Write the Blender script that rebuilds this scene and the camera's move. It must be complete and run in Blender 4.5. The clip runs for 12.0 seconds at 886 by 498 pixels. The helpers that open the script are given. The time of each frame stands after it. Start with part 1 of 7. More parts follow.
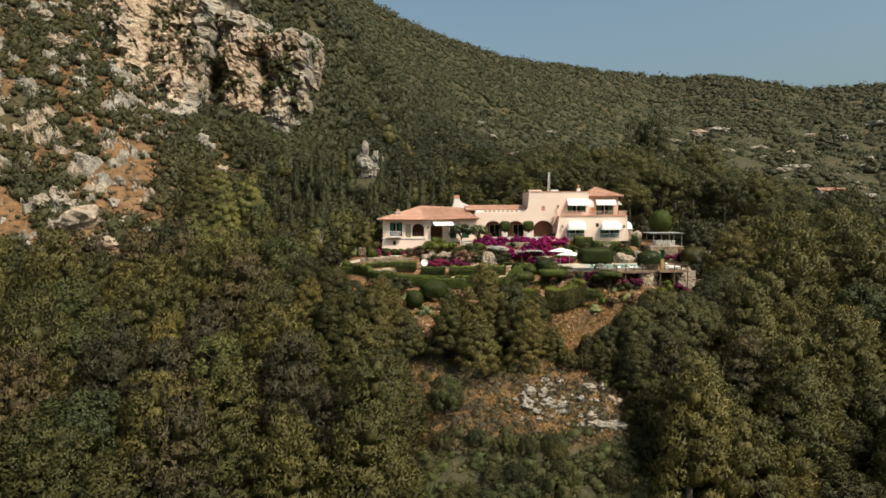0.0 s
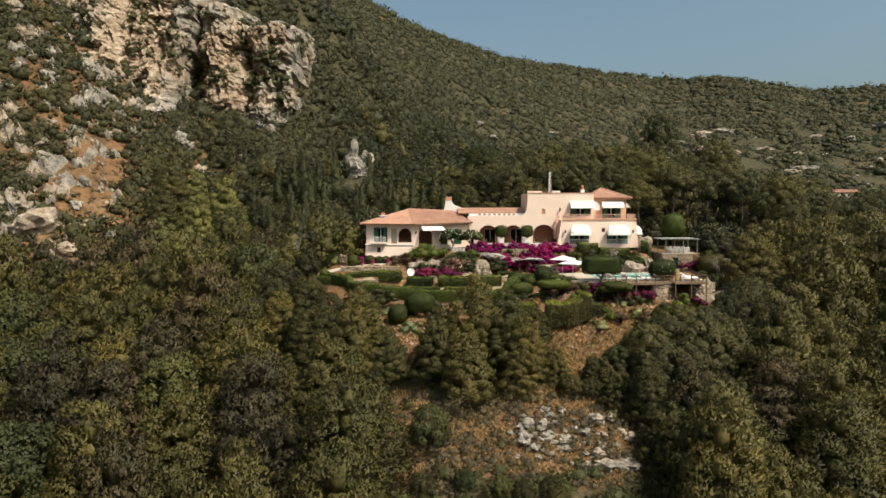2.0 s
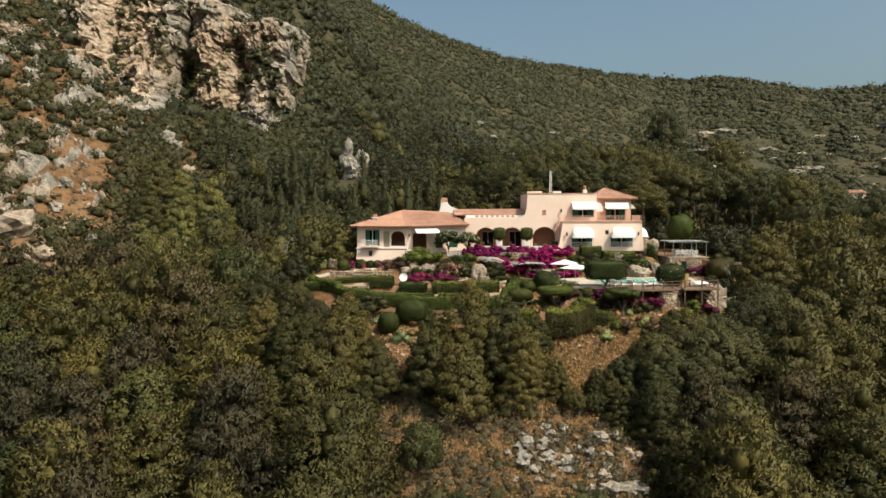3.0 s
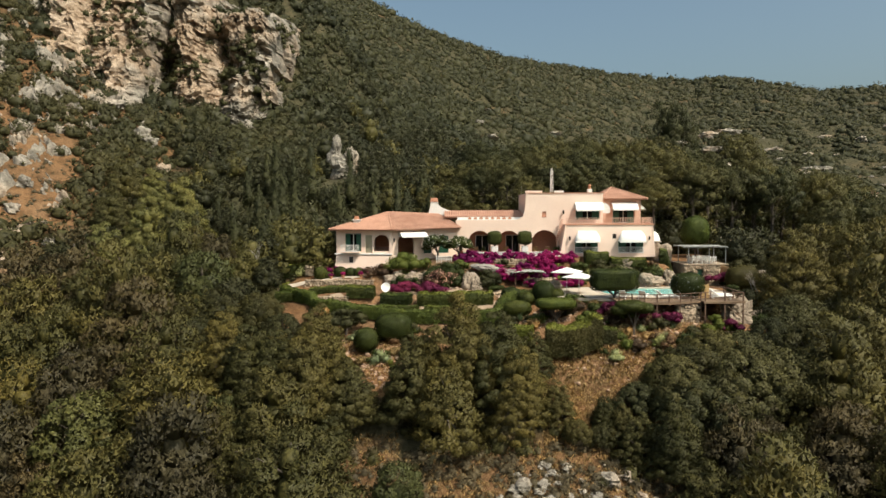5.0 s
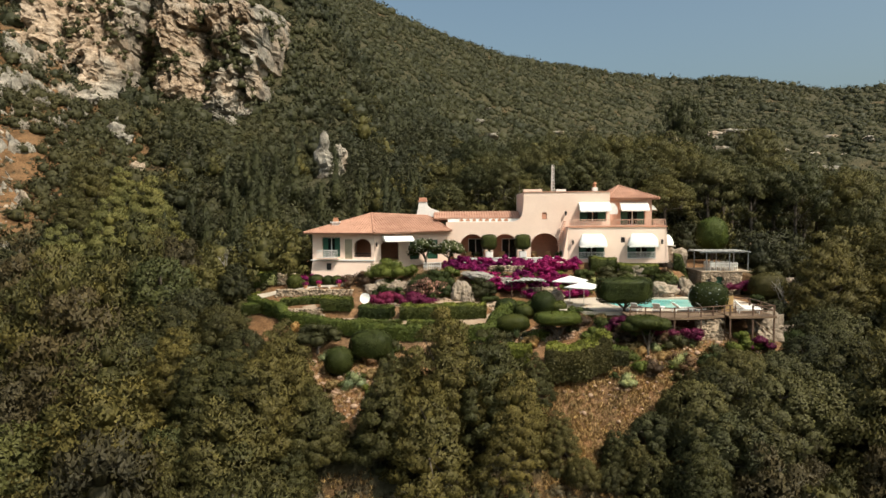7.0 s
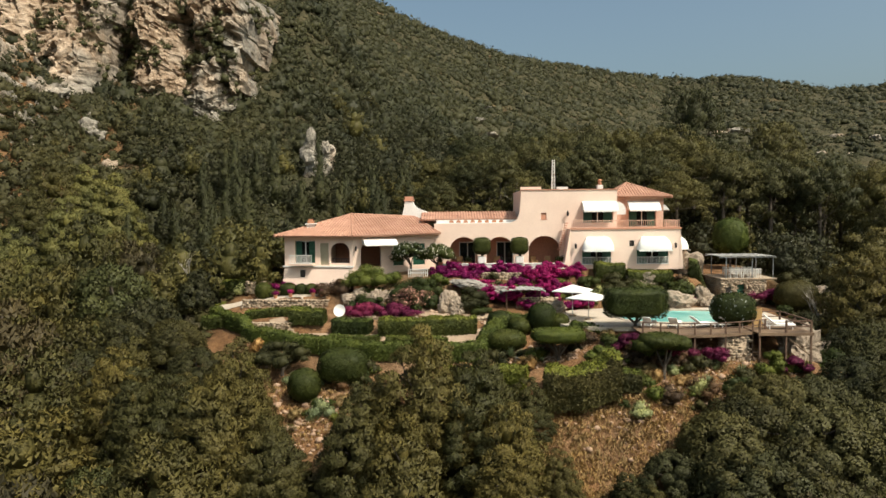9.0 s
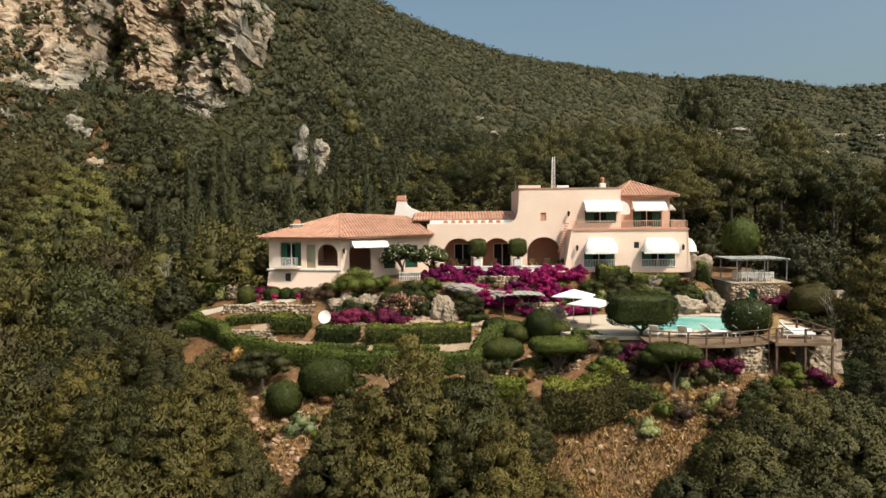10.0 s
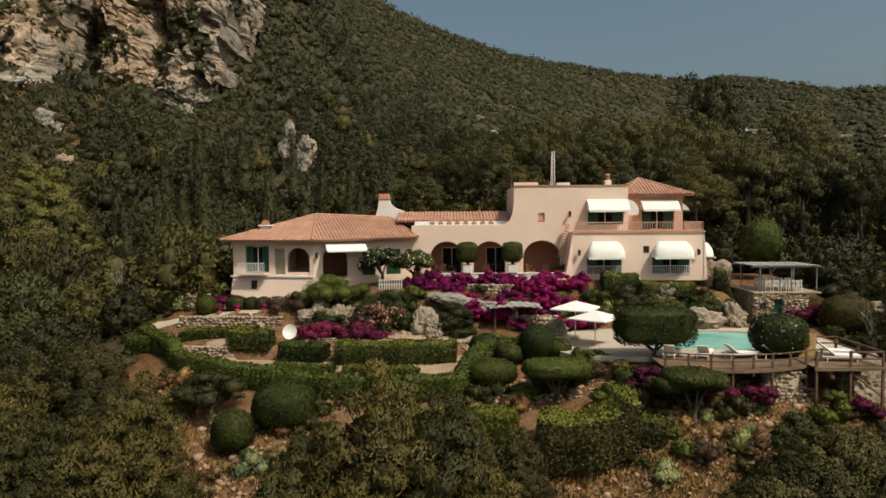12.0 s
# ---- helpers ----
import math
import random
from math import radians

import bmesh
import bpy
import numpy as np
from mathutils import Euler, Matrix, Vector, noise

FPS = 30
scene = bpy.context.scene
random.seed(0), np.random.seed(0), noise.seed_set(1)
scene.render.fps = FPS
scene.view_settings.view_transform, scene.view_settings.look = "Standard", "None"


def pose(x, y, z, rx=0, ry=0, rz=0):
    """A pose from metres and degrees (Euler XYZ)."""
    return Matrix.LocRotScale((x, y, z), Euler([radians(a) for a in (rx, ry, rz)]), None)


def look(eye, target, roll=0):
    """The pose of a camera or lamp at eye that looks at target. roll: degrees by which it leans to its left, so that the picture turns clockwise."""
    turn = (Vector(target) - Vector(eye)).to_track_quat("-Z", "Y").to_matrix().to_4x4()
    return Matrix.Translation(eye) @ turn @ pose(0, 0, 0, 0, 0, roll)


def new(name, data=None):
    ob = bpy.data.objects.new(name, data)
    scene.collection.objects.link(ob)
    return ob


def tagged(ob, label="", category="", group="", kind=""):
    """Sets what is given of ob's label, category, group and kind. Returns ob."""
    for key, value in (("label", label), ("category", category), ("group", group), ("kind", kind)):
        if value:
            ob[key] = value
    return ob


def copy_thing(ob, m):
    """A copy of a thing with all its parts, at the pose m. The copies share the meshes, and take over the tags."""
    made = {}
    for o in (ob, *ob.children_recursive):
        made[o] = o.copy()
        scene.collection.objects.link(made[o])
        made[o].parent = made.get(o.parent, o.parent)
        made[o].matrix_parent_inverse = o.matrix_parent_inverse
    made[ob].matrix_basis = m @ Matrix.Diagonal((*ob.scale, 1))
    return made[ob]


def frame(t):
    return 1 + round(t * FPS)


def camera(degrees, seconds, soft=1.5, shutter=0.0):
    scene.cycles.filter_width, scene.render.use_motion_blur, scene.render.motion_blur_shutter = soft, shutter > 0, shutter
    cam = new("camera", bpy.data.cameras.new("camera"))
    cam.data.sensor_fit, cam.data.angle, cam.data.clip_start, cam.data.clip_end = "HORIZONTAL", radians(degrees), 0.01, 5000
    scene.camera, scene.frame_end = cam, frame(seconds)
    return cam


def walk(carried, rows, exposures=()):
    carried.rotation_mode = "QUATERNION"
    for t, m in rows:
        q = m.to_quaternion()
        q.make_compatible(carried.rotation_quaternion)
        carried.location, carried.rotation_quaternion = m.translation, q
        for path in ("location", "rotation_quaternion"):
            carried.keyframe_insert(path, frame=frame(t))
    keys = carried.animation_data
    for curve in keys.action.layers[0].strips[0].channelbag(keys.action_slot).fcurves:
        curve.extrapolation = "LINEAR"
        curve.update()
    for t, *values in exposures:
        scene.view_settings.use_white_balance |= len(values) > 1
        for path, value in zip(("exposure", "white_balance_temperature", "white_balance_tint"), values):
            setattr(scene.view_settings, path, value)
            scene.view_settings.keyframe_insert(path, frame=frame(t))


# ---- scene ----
cam = camera(66.0, 12.0)
PATH = [
    (0, (-0.019, 0.008, 5.411), (-0.029, 2.004, 5.285), -0.2),
    (0.5, (0.44, 2.73, 5.428), (0.428, 4.726, 5.304), -0.2),
    (1, (0.89, 5.422, 5.443), (0.876, 7.418, 5.32), -0.2),
    (1.5, (1.33, 8.079, 5.455), (1.315, 10.075, 5.334), -0.2),
    (2, (1.761, 10.7, 5.464), (1.745, 12.697, 5.345), -0.2),
    (2.5, (2.184, 13.282, 5.471), (2.166, 15.279, 5.354), -0.2),
    (3, (2.598, 15.823, 5.475), (2.578, 17.82, 5.36), -0.3),
    (5, (4.175, 25.545, 5.471), (4.149, 27.542, 5.36), -0.3),
    (5.5, (4.55, 27.859, 5.464), (4.522, 29.856, 5.354), -0.4),
    (6, (4.918, 30.125, 5.455), (4.889, 32.122, 5.346), -0.4),
    (6.5, (5.279, 32.343, 5.444), (5.248, 34.34, 5.336), -0.4),
    (7, (5.634, 34.512, 5.432), (5.601, 36.509, 5.325), -0.4),
    (9, (6.99, 42.718, 5.362), (6.951, 44.715, 5.258), -0.5),
    (9.5, (7.314, 44.657, 5.34), (7.274, 46.654, 5.237), -0.5),
    (10, (7.634, 46.553, 5.317), (7.592, 48.55, 5.214), -0.5),
    (10.5, (7.948, 48.409, 5.291), (7.905, 50.406, 5.19), -0.5),
    (11, (8.258, 50.226, 5.265), (8.213, 52.223, 5.164), -0.4),
    (11.5, (8.563, 52.008, 5.237), (8.517, 54.005, 5.136), -0.4),
    (12, (8.863, 53.757, 5.207), (8.816, 55.754, 5.108), -0.4),
]
EXPOSURES = [(0.0, 0.0, 6600, 10), (11.0, 0.02, 6700, 11), (11.65, -0.16, 6800, 11), (12.0, -0.6, 6950, 12)]
walk(cam, [(t, look(eye, target, roll)) for t, eye, target, roll in PATH], EXPOSURES)

# ---- daylight ----
SUN_FROM = Vector((0.45, -0.4, 0.83)).normalized()
world = bpy.data.worlds.new("sky")
scene.world = world
world.use_nodes = True
wn = world.node_tree
sky = wn.nodes.new("ShaderNodeTexSky")
sky.sky_type, sky.sun_disc = "NISHITA", False
sky.sun_elevation = math.asin(SUN_FROM.z)
sky.sun_rotation = math.atan2(SUN_FROM.x, SUN_FROM.y)
sky.dust_density, sky.ozone_density, sky.altitude = 6.0, 0.0, 100
background = wn.nodes["Background"]
background.inputs["Strength"].default_value = 0.14
haze = wn.nodes.new("ShaderNodeMix")
haze.data_type, haze.blend_type = "RGBA", "MULTIPLY"
haze.inputs[0].default_value = 1.0
haze.inputs[7].default_value = (0.9, 1.03, 0.98, 1)
wn.links.new(sky.outputs[0], haze.inputs[6])
wn.links.new(haze.outputs[2], background.inputs[0])
sun = new("sun", bpy.data.lights.new("sun", "SUN"))
sun.data.energy, sun.data.angle, sun.data.color = 4.8, radians(0.55), (1.0, 0.93, 0.82)
sun.matrix_world = look(SUN_FROM * 300, (0, 0, 0))


# ---- materials ----
def material(name, build):
    m = bpy.data.materials.new(name)
    m.use_nodes = True
    tree = m.node_tree
    build(tree, tree.nodes["Principled BSDF"])
    return m


def node(tree, kind, **values):
    n = tree.nodes.new(kind)
    for key, v in values.items():
        n.inputs[key.replace("_", " ")].default_value = v
    return n


def noise_of(tree, scale, detail=4.0, rough=0.6):
    co = tree.nodes.new("ShaderNodeNewGeometry")
    n = node(tree, "ShaderNodeTexNoise", Scale=scale, Detail=detail, Roughness=rough)
    tree.links.new(co.outputs["Position"], n.inputs["Vector"])
    return n.outputs["Fac"]


def ramp(tree, fac, stops):
    r = tree.nodes.new("ShaderNodeValToRGB")
    while len(r.color_ramp.elements) < len(stops):
        r.color_ramp.elements.new(0.5)
    for e, (p, c) in zip(r.color_ramp.elements, stops):
        e.position, e.color = p, (*c, 1)
    tree.links.new(fac, r.inputs["Fac"])
    return r.outputs["Color"]


def mix(tree, fac, a, b, mode="MIX"):
    n = tree.nodes.new("ShaderNodeMix")
    n.data_type, n.blend_type = "RGBA", mode
    for sock, v in ((n.inputs[0], fac), (n.inputs[6], a), (n.inputs[7], b)):
        if isinstance(v, (int, float)):
            sock.default_value = v
        elif isinstance(v, tuple):
            sock.default_value = (*v, 1)
        else:
            tree.links.new(v, sock)
    return n.outputs[2]


def bump(tree, bsdf, height, strength, distance):
    b = node(tree, "ShaderNodeBump", Strength=strength, Distance=distance)
    tree.links.new(height, b.inputs["Height"])
    tree.links.new(b.outputs["Normal"], bsdf.inputs["Normal"])


def two_scale(name, dark, light, big=0.5, small=6.0, roughness=0.85, relief=0.3, depth=0.03, metal=0.0, grain=1.0):
    """A surface whose colour varies at two scales, with fine relief."""
    def build(tree, bsdf):
        a, b = noise_of(tree, big, 3), noise_of(tree, small, 6, 0.7)
        base = ramp(tree, a, [(0.3, dark), (0.7, light)])
        fine = ramp(tree, b, [(0.25, (1 - 0.28 * grain,) * 3), (0.75, (1 + 0.12 * grain,) * 3)])
        tree.links.new(mix(tree, 1.0, base, fine, "MULTIPLY"), bsdf.inputs["Base Color"])
        bsdf.inputs["Roughness"].default_value, bsdf.inputs["Metallic"].default_value = roughness, metal
        bump(tree, bsdf, b, relief, depth)
    return material(name, build)


def foliage(name, dark, mid, light, patch=0.25, through_light=0.25, gloss=0.55):
    """Leaves: each leaf or tuft its own tone, whole plants and patches shifted as well."""
    def build(tree, bsdf):
        geo = tree.nodes.new("ShaderNodeNewGeometry")
        info = tree.nodes.new("ShaderNodeObjectInfo")
        low = tuple(0.3 * p + 0.7 * q for p, q in zip(dark, mid))
        high = tuple(0.65 * p + 0.35 * q for p, q in zip(mid, light))
        own = ramp(tree, geo.outputs["Random Per Island"], [(0.0, low), (0.5, mid), (1.0, high)])
        whole = ramp(tree, info.outputs["Random"], [(0.0, (0.62, 0.7, 0.74)), (0.5, (1.0, 1.0, 1.0)), (1.0, (1.42, 1.3, 1.12))])
        spots = ramp(tree, noise_of(tree, patch, 3), [(0.32, (0.78, 0.83, 0.88)), (0.68, (1.25, 1.19, 1.04))])
        fleck = noise_of(tree, 4.5, 8, 0.8)
        sprays = ramp(tree, fleck, [(0.36, (0.66, 0.68, 0.7)), (0.5, (0.97, 0.97, 0.97)), (0.64, (1.28, 1.26, 1.2))])
        colour = mix(tree, 1.0, mix(tree, 1.0, mix(tree, 1.0, own, whole, "MULTIPLY"), spots, "MULTIPLY"), sprays, "MULTIPLY")
        tree.links.new(colour, bsdf.inputs["Base Color"])
        bump(tree, bsdf, fleck, 0.3, 0.12)
        bsdf.inputs["Roughness"].default_value = gloss
        bsdf.inputs["Specular IOR Level"].default_value = 0.2
        tl = tree.nodes.new("ShaderNodeBsdfTranslucent")
        tree.links.new(colour, tl.inputs["Color"])
        ms = node(tree, "ShaderNodeMixShader", Fac=through_light)
        out = tree.nodes["Material Output"]
        tree.links.new(bsdf.outputs[0], ms.inputs[1])
        tree.links.new(tl.outputs[0], ms.inputs[2])
        tree.links.new(ms.outputs[0], out.inputs["Surface"])
    return material(name, build)


def ground_material():
    def build(tree, bsdf):
        at = tree.nodes.new("ShaderNodeAttribute")
        at.attribute_name = "bare"
        a, b, c = noise_of(tree, 0.07, 4), noise_of(tree, 0.5, 6, 0.7), noise_of(tree, 3.0, 8, 0.78)
        soil = ramp(tree, a, [(0.35, (0.21, 0.115, 0.056)), (0.5, (0.265, 0.14, 0.064)), (0.65, (0.28, 0.175, 0.1))])
        litter = ramp(tree, b, [(0.3, (0.035, 0.035, 0.016)), (0.5, (0.06, 0.055, 0.027)), (0.72, (0.12, 0.098, 0.055))])
        spots = ramp(tree, b, [(0.35, (0.45, 0.42, 0.36)), (0.55, (1.0, 1.0, 1.0))])
        dry = mix(tree, 1.0, soil, spots, "MULTIPLY")
        base = mix(tree, at.outputs["Fac"], litter, dry)
        fine = ramp(tree, c, [(0.3, (0.5, 0.5, 0.5)), (0.7, (1.2, 1.2, 1.2))])
        tree.links.new(mix(tree, 1.0, base, fine, "MULTIPLY"), bsdf.inputs["Base Color"])
        bsdf.inputs["Roughness"].default_value = 0.95
        bsdf.inputs["Specular IOR Level"].default_value = 0.2
        bump(tree, bsdf, c, 0.8, 0.25)
    return material("hillside_soil", build)


def rock_material():
    def build(tree, bsdf):
        a, b, c = noise_of(tree, 0.07, 4), noise_of(tree, 0.35, 8, 0.75), noise_of(tree, 1.6, 8, 0.8)
        grey = ramp(tree, b, [(0.34, (0.1, 0.09, 0.074)), (0.47, (0.23, 0.207, 0.168)), (0.66, (0.41, 0.37, 0.31))])
        warm = ramp(tree, b, [(0.32, (0.14, 0.09, 0.054)), (0.46, (0.32, 0.235, 0.16)), (0.64, (0.53, 0.42, 0.315))])
        iron = tree.nodes.new("ShaderNodeAttribute")
        iron.attribute_name = "iron_stain"
        pick = mix(tree, 1.0, ramp(tree, a, [(0.46, (0, 0, 0)), (0.6, (0.8, 0.8, 0.8))]), iron.outputs["Color"], "ADD")
        fine = ramp(tree, c, [(0.36, (0.55, 0.55, 0.55)), (0.54, (1.08, 1.08, 1.08))])
        tree.links.new(mix(tree, 1.0, mix(tree, pick, grey, warm), fine, "MULTIPLY"), bsdf.inputs["Base Color"])
        bsdf.inputs["Roughness"].default_value = 0.95
        bsdf.inputs["Specular IOR Level"].default_value = 0.2
        bump(tree, bsdf, c, 0.8, 0.25)
    return material("limestone_rock", build)


SOIL, ROCK = ground_material(), rock_material()
STUCCO = two_scale("pale_pink_stucco", (0.76, 0.575, 0.465), (0.82, 0.635, 0.52), 0.35, 5, 0.9, 0.05, 0.003, grain=0.25)
CORAL = two_scale("coral_stucco", (0.5, 0.24, 0.15), (0.58, 0.29, 0.19), 0.35, 5, 0.9, 0.15, 0.01)
ROSE = two_scale("faded_rose_stucco", (0.6, 0.37, 0.27), (0.67, 0.43, 0.32), 0.35, 5, 0.9, 0.1, 0.006)
TILE = two_scale("terracotta_roof_tiles", (0.36, 0.18, 0.115), (0.51, 0.285, 0.195), 0.8, 9, 0.85, 0.3, 0.02)
BARK = two_scale("grey_brown_bark", (0.06, 0.048, 0.036), (0.13, 0.105, 0.08), 1.5, 12, 0.95, 0.7, 0.04)
PINE = foliage("pine_needles", (0.052, 0.046, 0.015), (0.087, 0.077, 0.025), (0.137, 0.118, 0.04))
# darker copy of the pine needles, with the wood's shade in the colour
PINE_SHADE = foliage("shaded_pine_needles", (0.04, 0.041, 0.015), (0.068, 0.066, 0.023), (0.11, 0.1, 0.035))
OAK = foliage("holm_oak_leaves", (0.031, 0.03, 0.012), (0.053, 0.051, 0.019), (0.088, 0.083, 0.031))
# darker copy of the oak leaves: shade of the close wood painted in
OAK_SHADE = foliage("shaded_oak_leaves", (0.024, 0.025, 0.011), (0.04, 0.041, 0.018), (0.07, 0.068, 0.03))
FAR_SCRUB = foliage("mountain_scrub_leaves", (0.024, 0.027, 0.013), (0.041, 0.044, 0.021), (0.068, 0.068, 0.034), 0.035)
SLOPE_LEAF = foliage("slope_bush_leaves", (0.03, 0.03, 0.014), (0.05, 0.05, 0.023), (0.085, 0.08, 0.038), 0.1)
BROWN_PINE = foliage("dull_brown_needles", (0.042, 0.034, 0.017), (0.07, 0.056, 0.028), (0.11, 0.09, 0.046))
FRESH = foliage("fresh_green_leaves", (0.043, 0.047, 0.018), (0.071, 0.076, 0.027), (0.112, 0.114, 0.042))
LIGHT_PINE = foliage("light_pine_needles", (0.07, 0.074, 0.026), (0.115, 0.118, 0.042), (0.17, 0.165, 0.065))
SCRUB = foliage("scrub_leaves", (0.044, 0.045, 0.018), (0.07, 0.069, 0.028), (0.105, 0.1, 0.042), 0.05)


# ---- mesh helpers ----
def mesh_of(name, verts, faces, mat, smooth=False, flat=False):
    """A mesh from arrays; faces all of one corner count. Six columns give each corner its normal as well."""
    me = bpy.data.meshes.new(name)
    verts = np.asarray(verts, np.float32)
    normals = None
    if verts.ndim == 2 and verts.shape[1] == 6:
        normals, verts = verts[:, 3:], np.ascontiguousarray(verts[:, :3])
    verts = verts.reshape(-1, 3)
    faces = np.asarray(faces, np.int32)
    k = faces.shape[1]
    me.vertices.add(len(verts))
    me.vertices.foreach_set("co", verts.ravel())
    me.loops.add(faces.size)
    me.loops.foreach_set("vertex_index", faces.ravel())
    me.polygons.add(len(faces))
    me.polygons.foreach_set("loop_start", np.arange(0, faces.size, k, dtype=np.int32))
    me.polygons.foreach_set("loop_total", np.full(len(faces), k, np.int32))
    if smooth or normals is not None:
        me.polygons.foreach_set("use_smooth", np.ones(len(faces), bool))
    elif flat:
        me.polygons.foreach_set("use_smooth", np.zeros(len(faces), bool))
    me.update(calc_edges=True)
    me.validate()
    if normals is not None:
        me.normals_split_custom_set_from_vertices(normals.tolist())
    me.materials.append(mat)
    return me


def part(name, bm, mat, parent=None, label="", smooth=False):
    """Links a bmesh, or a ready mesh, as one object, under parent where there is one."""
    if isinstance(bm, bmesh.types.BMesh):
        me = bpy.data.meshes.new(name)
        bmesh.ops.recalc_face_normals(bm, faces=bm.faces[:])
        bm.to_mesh(me)
        bm.free()
        me.materials.append(mat)
        if smooth:
            for p in me.polygons:
                p.use_smooth = True
    else:
        me = bm
    ob = new(name, me)
    if parent:
        ob.parent = parent
        ob.matrix_parent_inverse = parent.matrix_basis.inverted()
    return tagged(ob, label)


def box(bm, x0, x1, y0, y1, z0, z1, bevel=0.0):
    """Adds a box between the given limits, with its edges eased."""
    r = bmesh.ops.create_cube(bm, size=1.0, matrix=Matrix.Translation(((x0 + x1) / 2, (y0 + y1) / 2, (z0 + z1) / 2)) @ Matrix.Diagonal((abs(x1 - x0), abs(y1 - y0), abs(z1 - z0), 1)))
    if bevel:
        edges = list({e for v in r["verts"] for e in v.link_edges})
        bmesh.ops.bevel(bm, geom=edges, offset=bevel, segments=1, affect="EDGES")
    return bm


def boxed(*limits, bevel=0.0):
    return box(bmesh.new(), *limits, bevel=bevel)


def prism(bm, points, low, high):
    """Adds an upright prism over a plan polygon; low and high are heights, or lists of them."""
    n = len(points)
    lo = low if isinstance(low, (list, tuple)) else [low] * n
    hi = high if isinstance(high, (list, tuple)) else [high] * n
    a = [bm.verts.new((x, y, z)) for (x, y), z in zip(points, lo)]
    b = [bm.verts.new((x, y, z)) for (x, y), z in zip(points, hi)]
    bm.faces.new(a[::-1])
    bm.faces.new(b)
    for i in range(n):
        j = (i + 1) % n
        bm.faces.new((a[i], a[j], b[j], b[i]))
    return bm


def rod(bm, a, b, r0, r1=None, sides=6):
    """Adds a tapered rod from a to b."""
    a, b = Vector(a), Vector(b)
    turn = (b - a).to_track_quat("Z", "Y").to_matrix().to_4x4()
    bmesh.ops.create_cone(bm, cap_ends=True, segments=sides, radius1=r0, radius2=r0 if r1 is None else r1,
                          depth=(b - a).length, matrix=Matrix.Translation((a + b) / 2) @ turn)
    return bm


def tube(points, radius, sides=6):
    """One bent tube along points."""
    bm = bmesh.new()
    rings = []
    for i, p in enumerate(points):
        d = (Vector(points[min(i + 1, len(points) - 1)]) - Vector(points[max(i - 1, 0)])).normalized()
        side = d.cross(Vector((0, 0, 1))).normalized()
        up = side.cross(d)
        rings.append([bm.verts.new(Vector(p) + (side * math.cos(a) + up * math.sin(a)) * radius) for a in (2 * math.pi * k / sides for k in range(sides))])
    for a, b in zip(rings, rings[1:]):
        for k in range(sides):
            bm.faces.new((a[k], a[(k + 1) % sides], b[(k + 1) % sides], b[k]))
    bm.faces.new(rings[0][::-1])
    bm.faces.new(rings[-1])
    return bm


def leaves(points, normals, length, width, rng, flat=0.35, lift=0.15, loose=0.35, pointed=False):
    """Rhombic leaves, or pointed tufts, at points, leaning along the normals and facing outwards: arrays of corners and faces."""
    n = len(points)
    r = rng.normal(size=(n, 3))
    r /= np.linalg.norm(r, axis=1)[:, None]
    u = normals * flat + r * (1 - flat) + np.array([0, 0, lift])
    u /= np.linalg.norm(u, axis=1)[:, None]
    s = normals + 0.4 * rng.normal(size=(n, 3))
    v = np.cross(u, s)
    v /= np.linalg.norm(v, axis=1)[:, None] + 1e-9
    v *= np.where(np.sum(np.cross(v, u) * normals, 1) < 0, -1.0, 1.0)[:, None]
    L = (length * rng.uniform(0.6, 1.35, n))[:, None] * u
    W = (width * rng.uniform(0.6, 1.35, n))[:, None] * v
    if pointed:
        c = np.stack([points - 0.35 * L + 0.5 * W, points + 0.65 * L, points - 0.35 * L - 0.5 * W], 1)
    else:
        c = np.stack([points - 0.35 * L, points + 0.15 * L + 0.5 * W, points + 0.65 * L, points + 0.15 * L - 0.5 * W], 1)
    k = c.shape[1]
    f = np.arange(k * n).reshape(n, k)
    face = normals + loose * rng.normal(size=(n, 3))
    face /= np.linalg.norm(face, axis=1)[:, None]
    return np.concatenate([c.reshape(-1, 3), np.repeat(face, k, 0)], 1), f


def dome_points(n, rng, low=-0.35):
    """Points spread over a ball's upper part."""
    z = rng.uniform(low, 1, n)
    a = rng.uniform(0, 2 * np.pi, n)
    r = np.sqrt(1 - z * z)
    return np.stack([r * np.cos(a), r * np.sin(a), z], 1)


def joined(pieces):
    """Joins (corners, faces) pairs; pieces without normals take those of their own faces."""
    vs, fs, k = [], [], 0
    cols = max(v.shape[1] for v, _ in pieces)
    corners = min(f.shape[1] for _, f in pieces)
    for v, f in pieces:
        if f.shape[1] > corners:
            f = np.concatenate([f[:, [0, 1, 2]], f[:, [0, 2, 3]]])
        if v.shape[1] < cols:
            v = np.concatenate([v, np.zeros((len(v), cols - v.shape[1]))], 1)
        vs.append(v)
        fs.append(f + k)
        k += len(v)
    return np.concatenate(vs), np.concatenate(fs)


def ball_quads(nu=8, nv=5):
    """A plain closed ball of four-cornered faces, radius 1."""
    v, f = [], []
    for j in range(nv + 1):
        th = math.pi * (j + 0.001) / (nv + 0.002)
        for i in range(nu):
            ph = 2 * math.pi * i / nu
            v.append((math.sin(th) * math.cos(ph), math.sin(th) * math.sin(ph), math.cos(th)))
    for j in range(nv):
        for i in range(nu):
            f.append((j * nu + i, (j + 1) * nu + i, (j + 1) * nu + (i + 1) % nu, j * nu + (i + 1) % nu))
    return np.array(v), np.array(f)


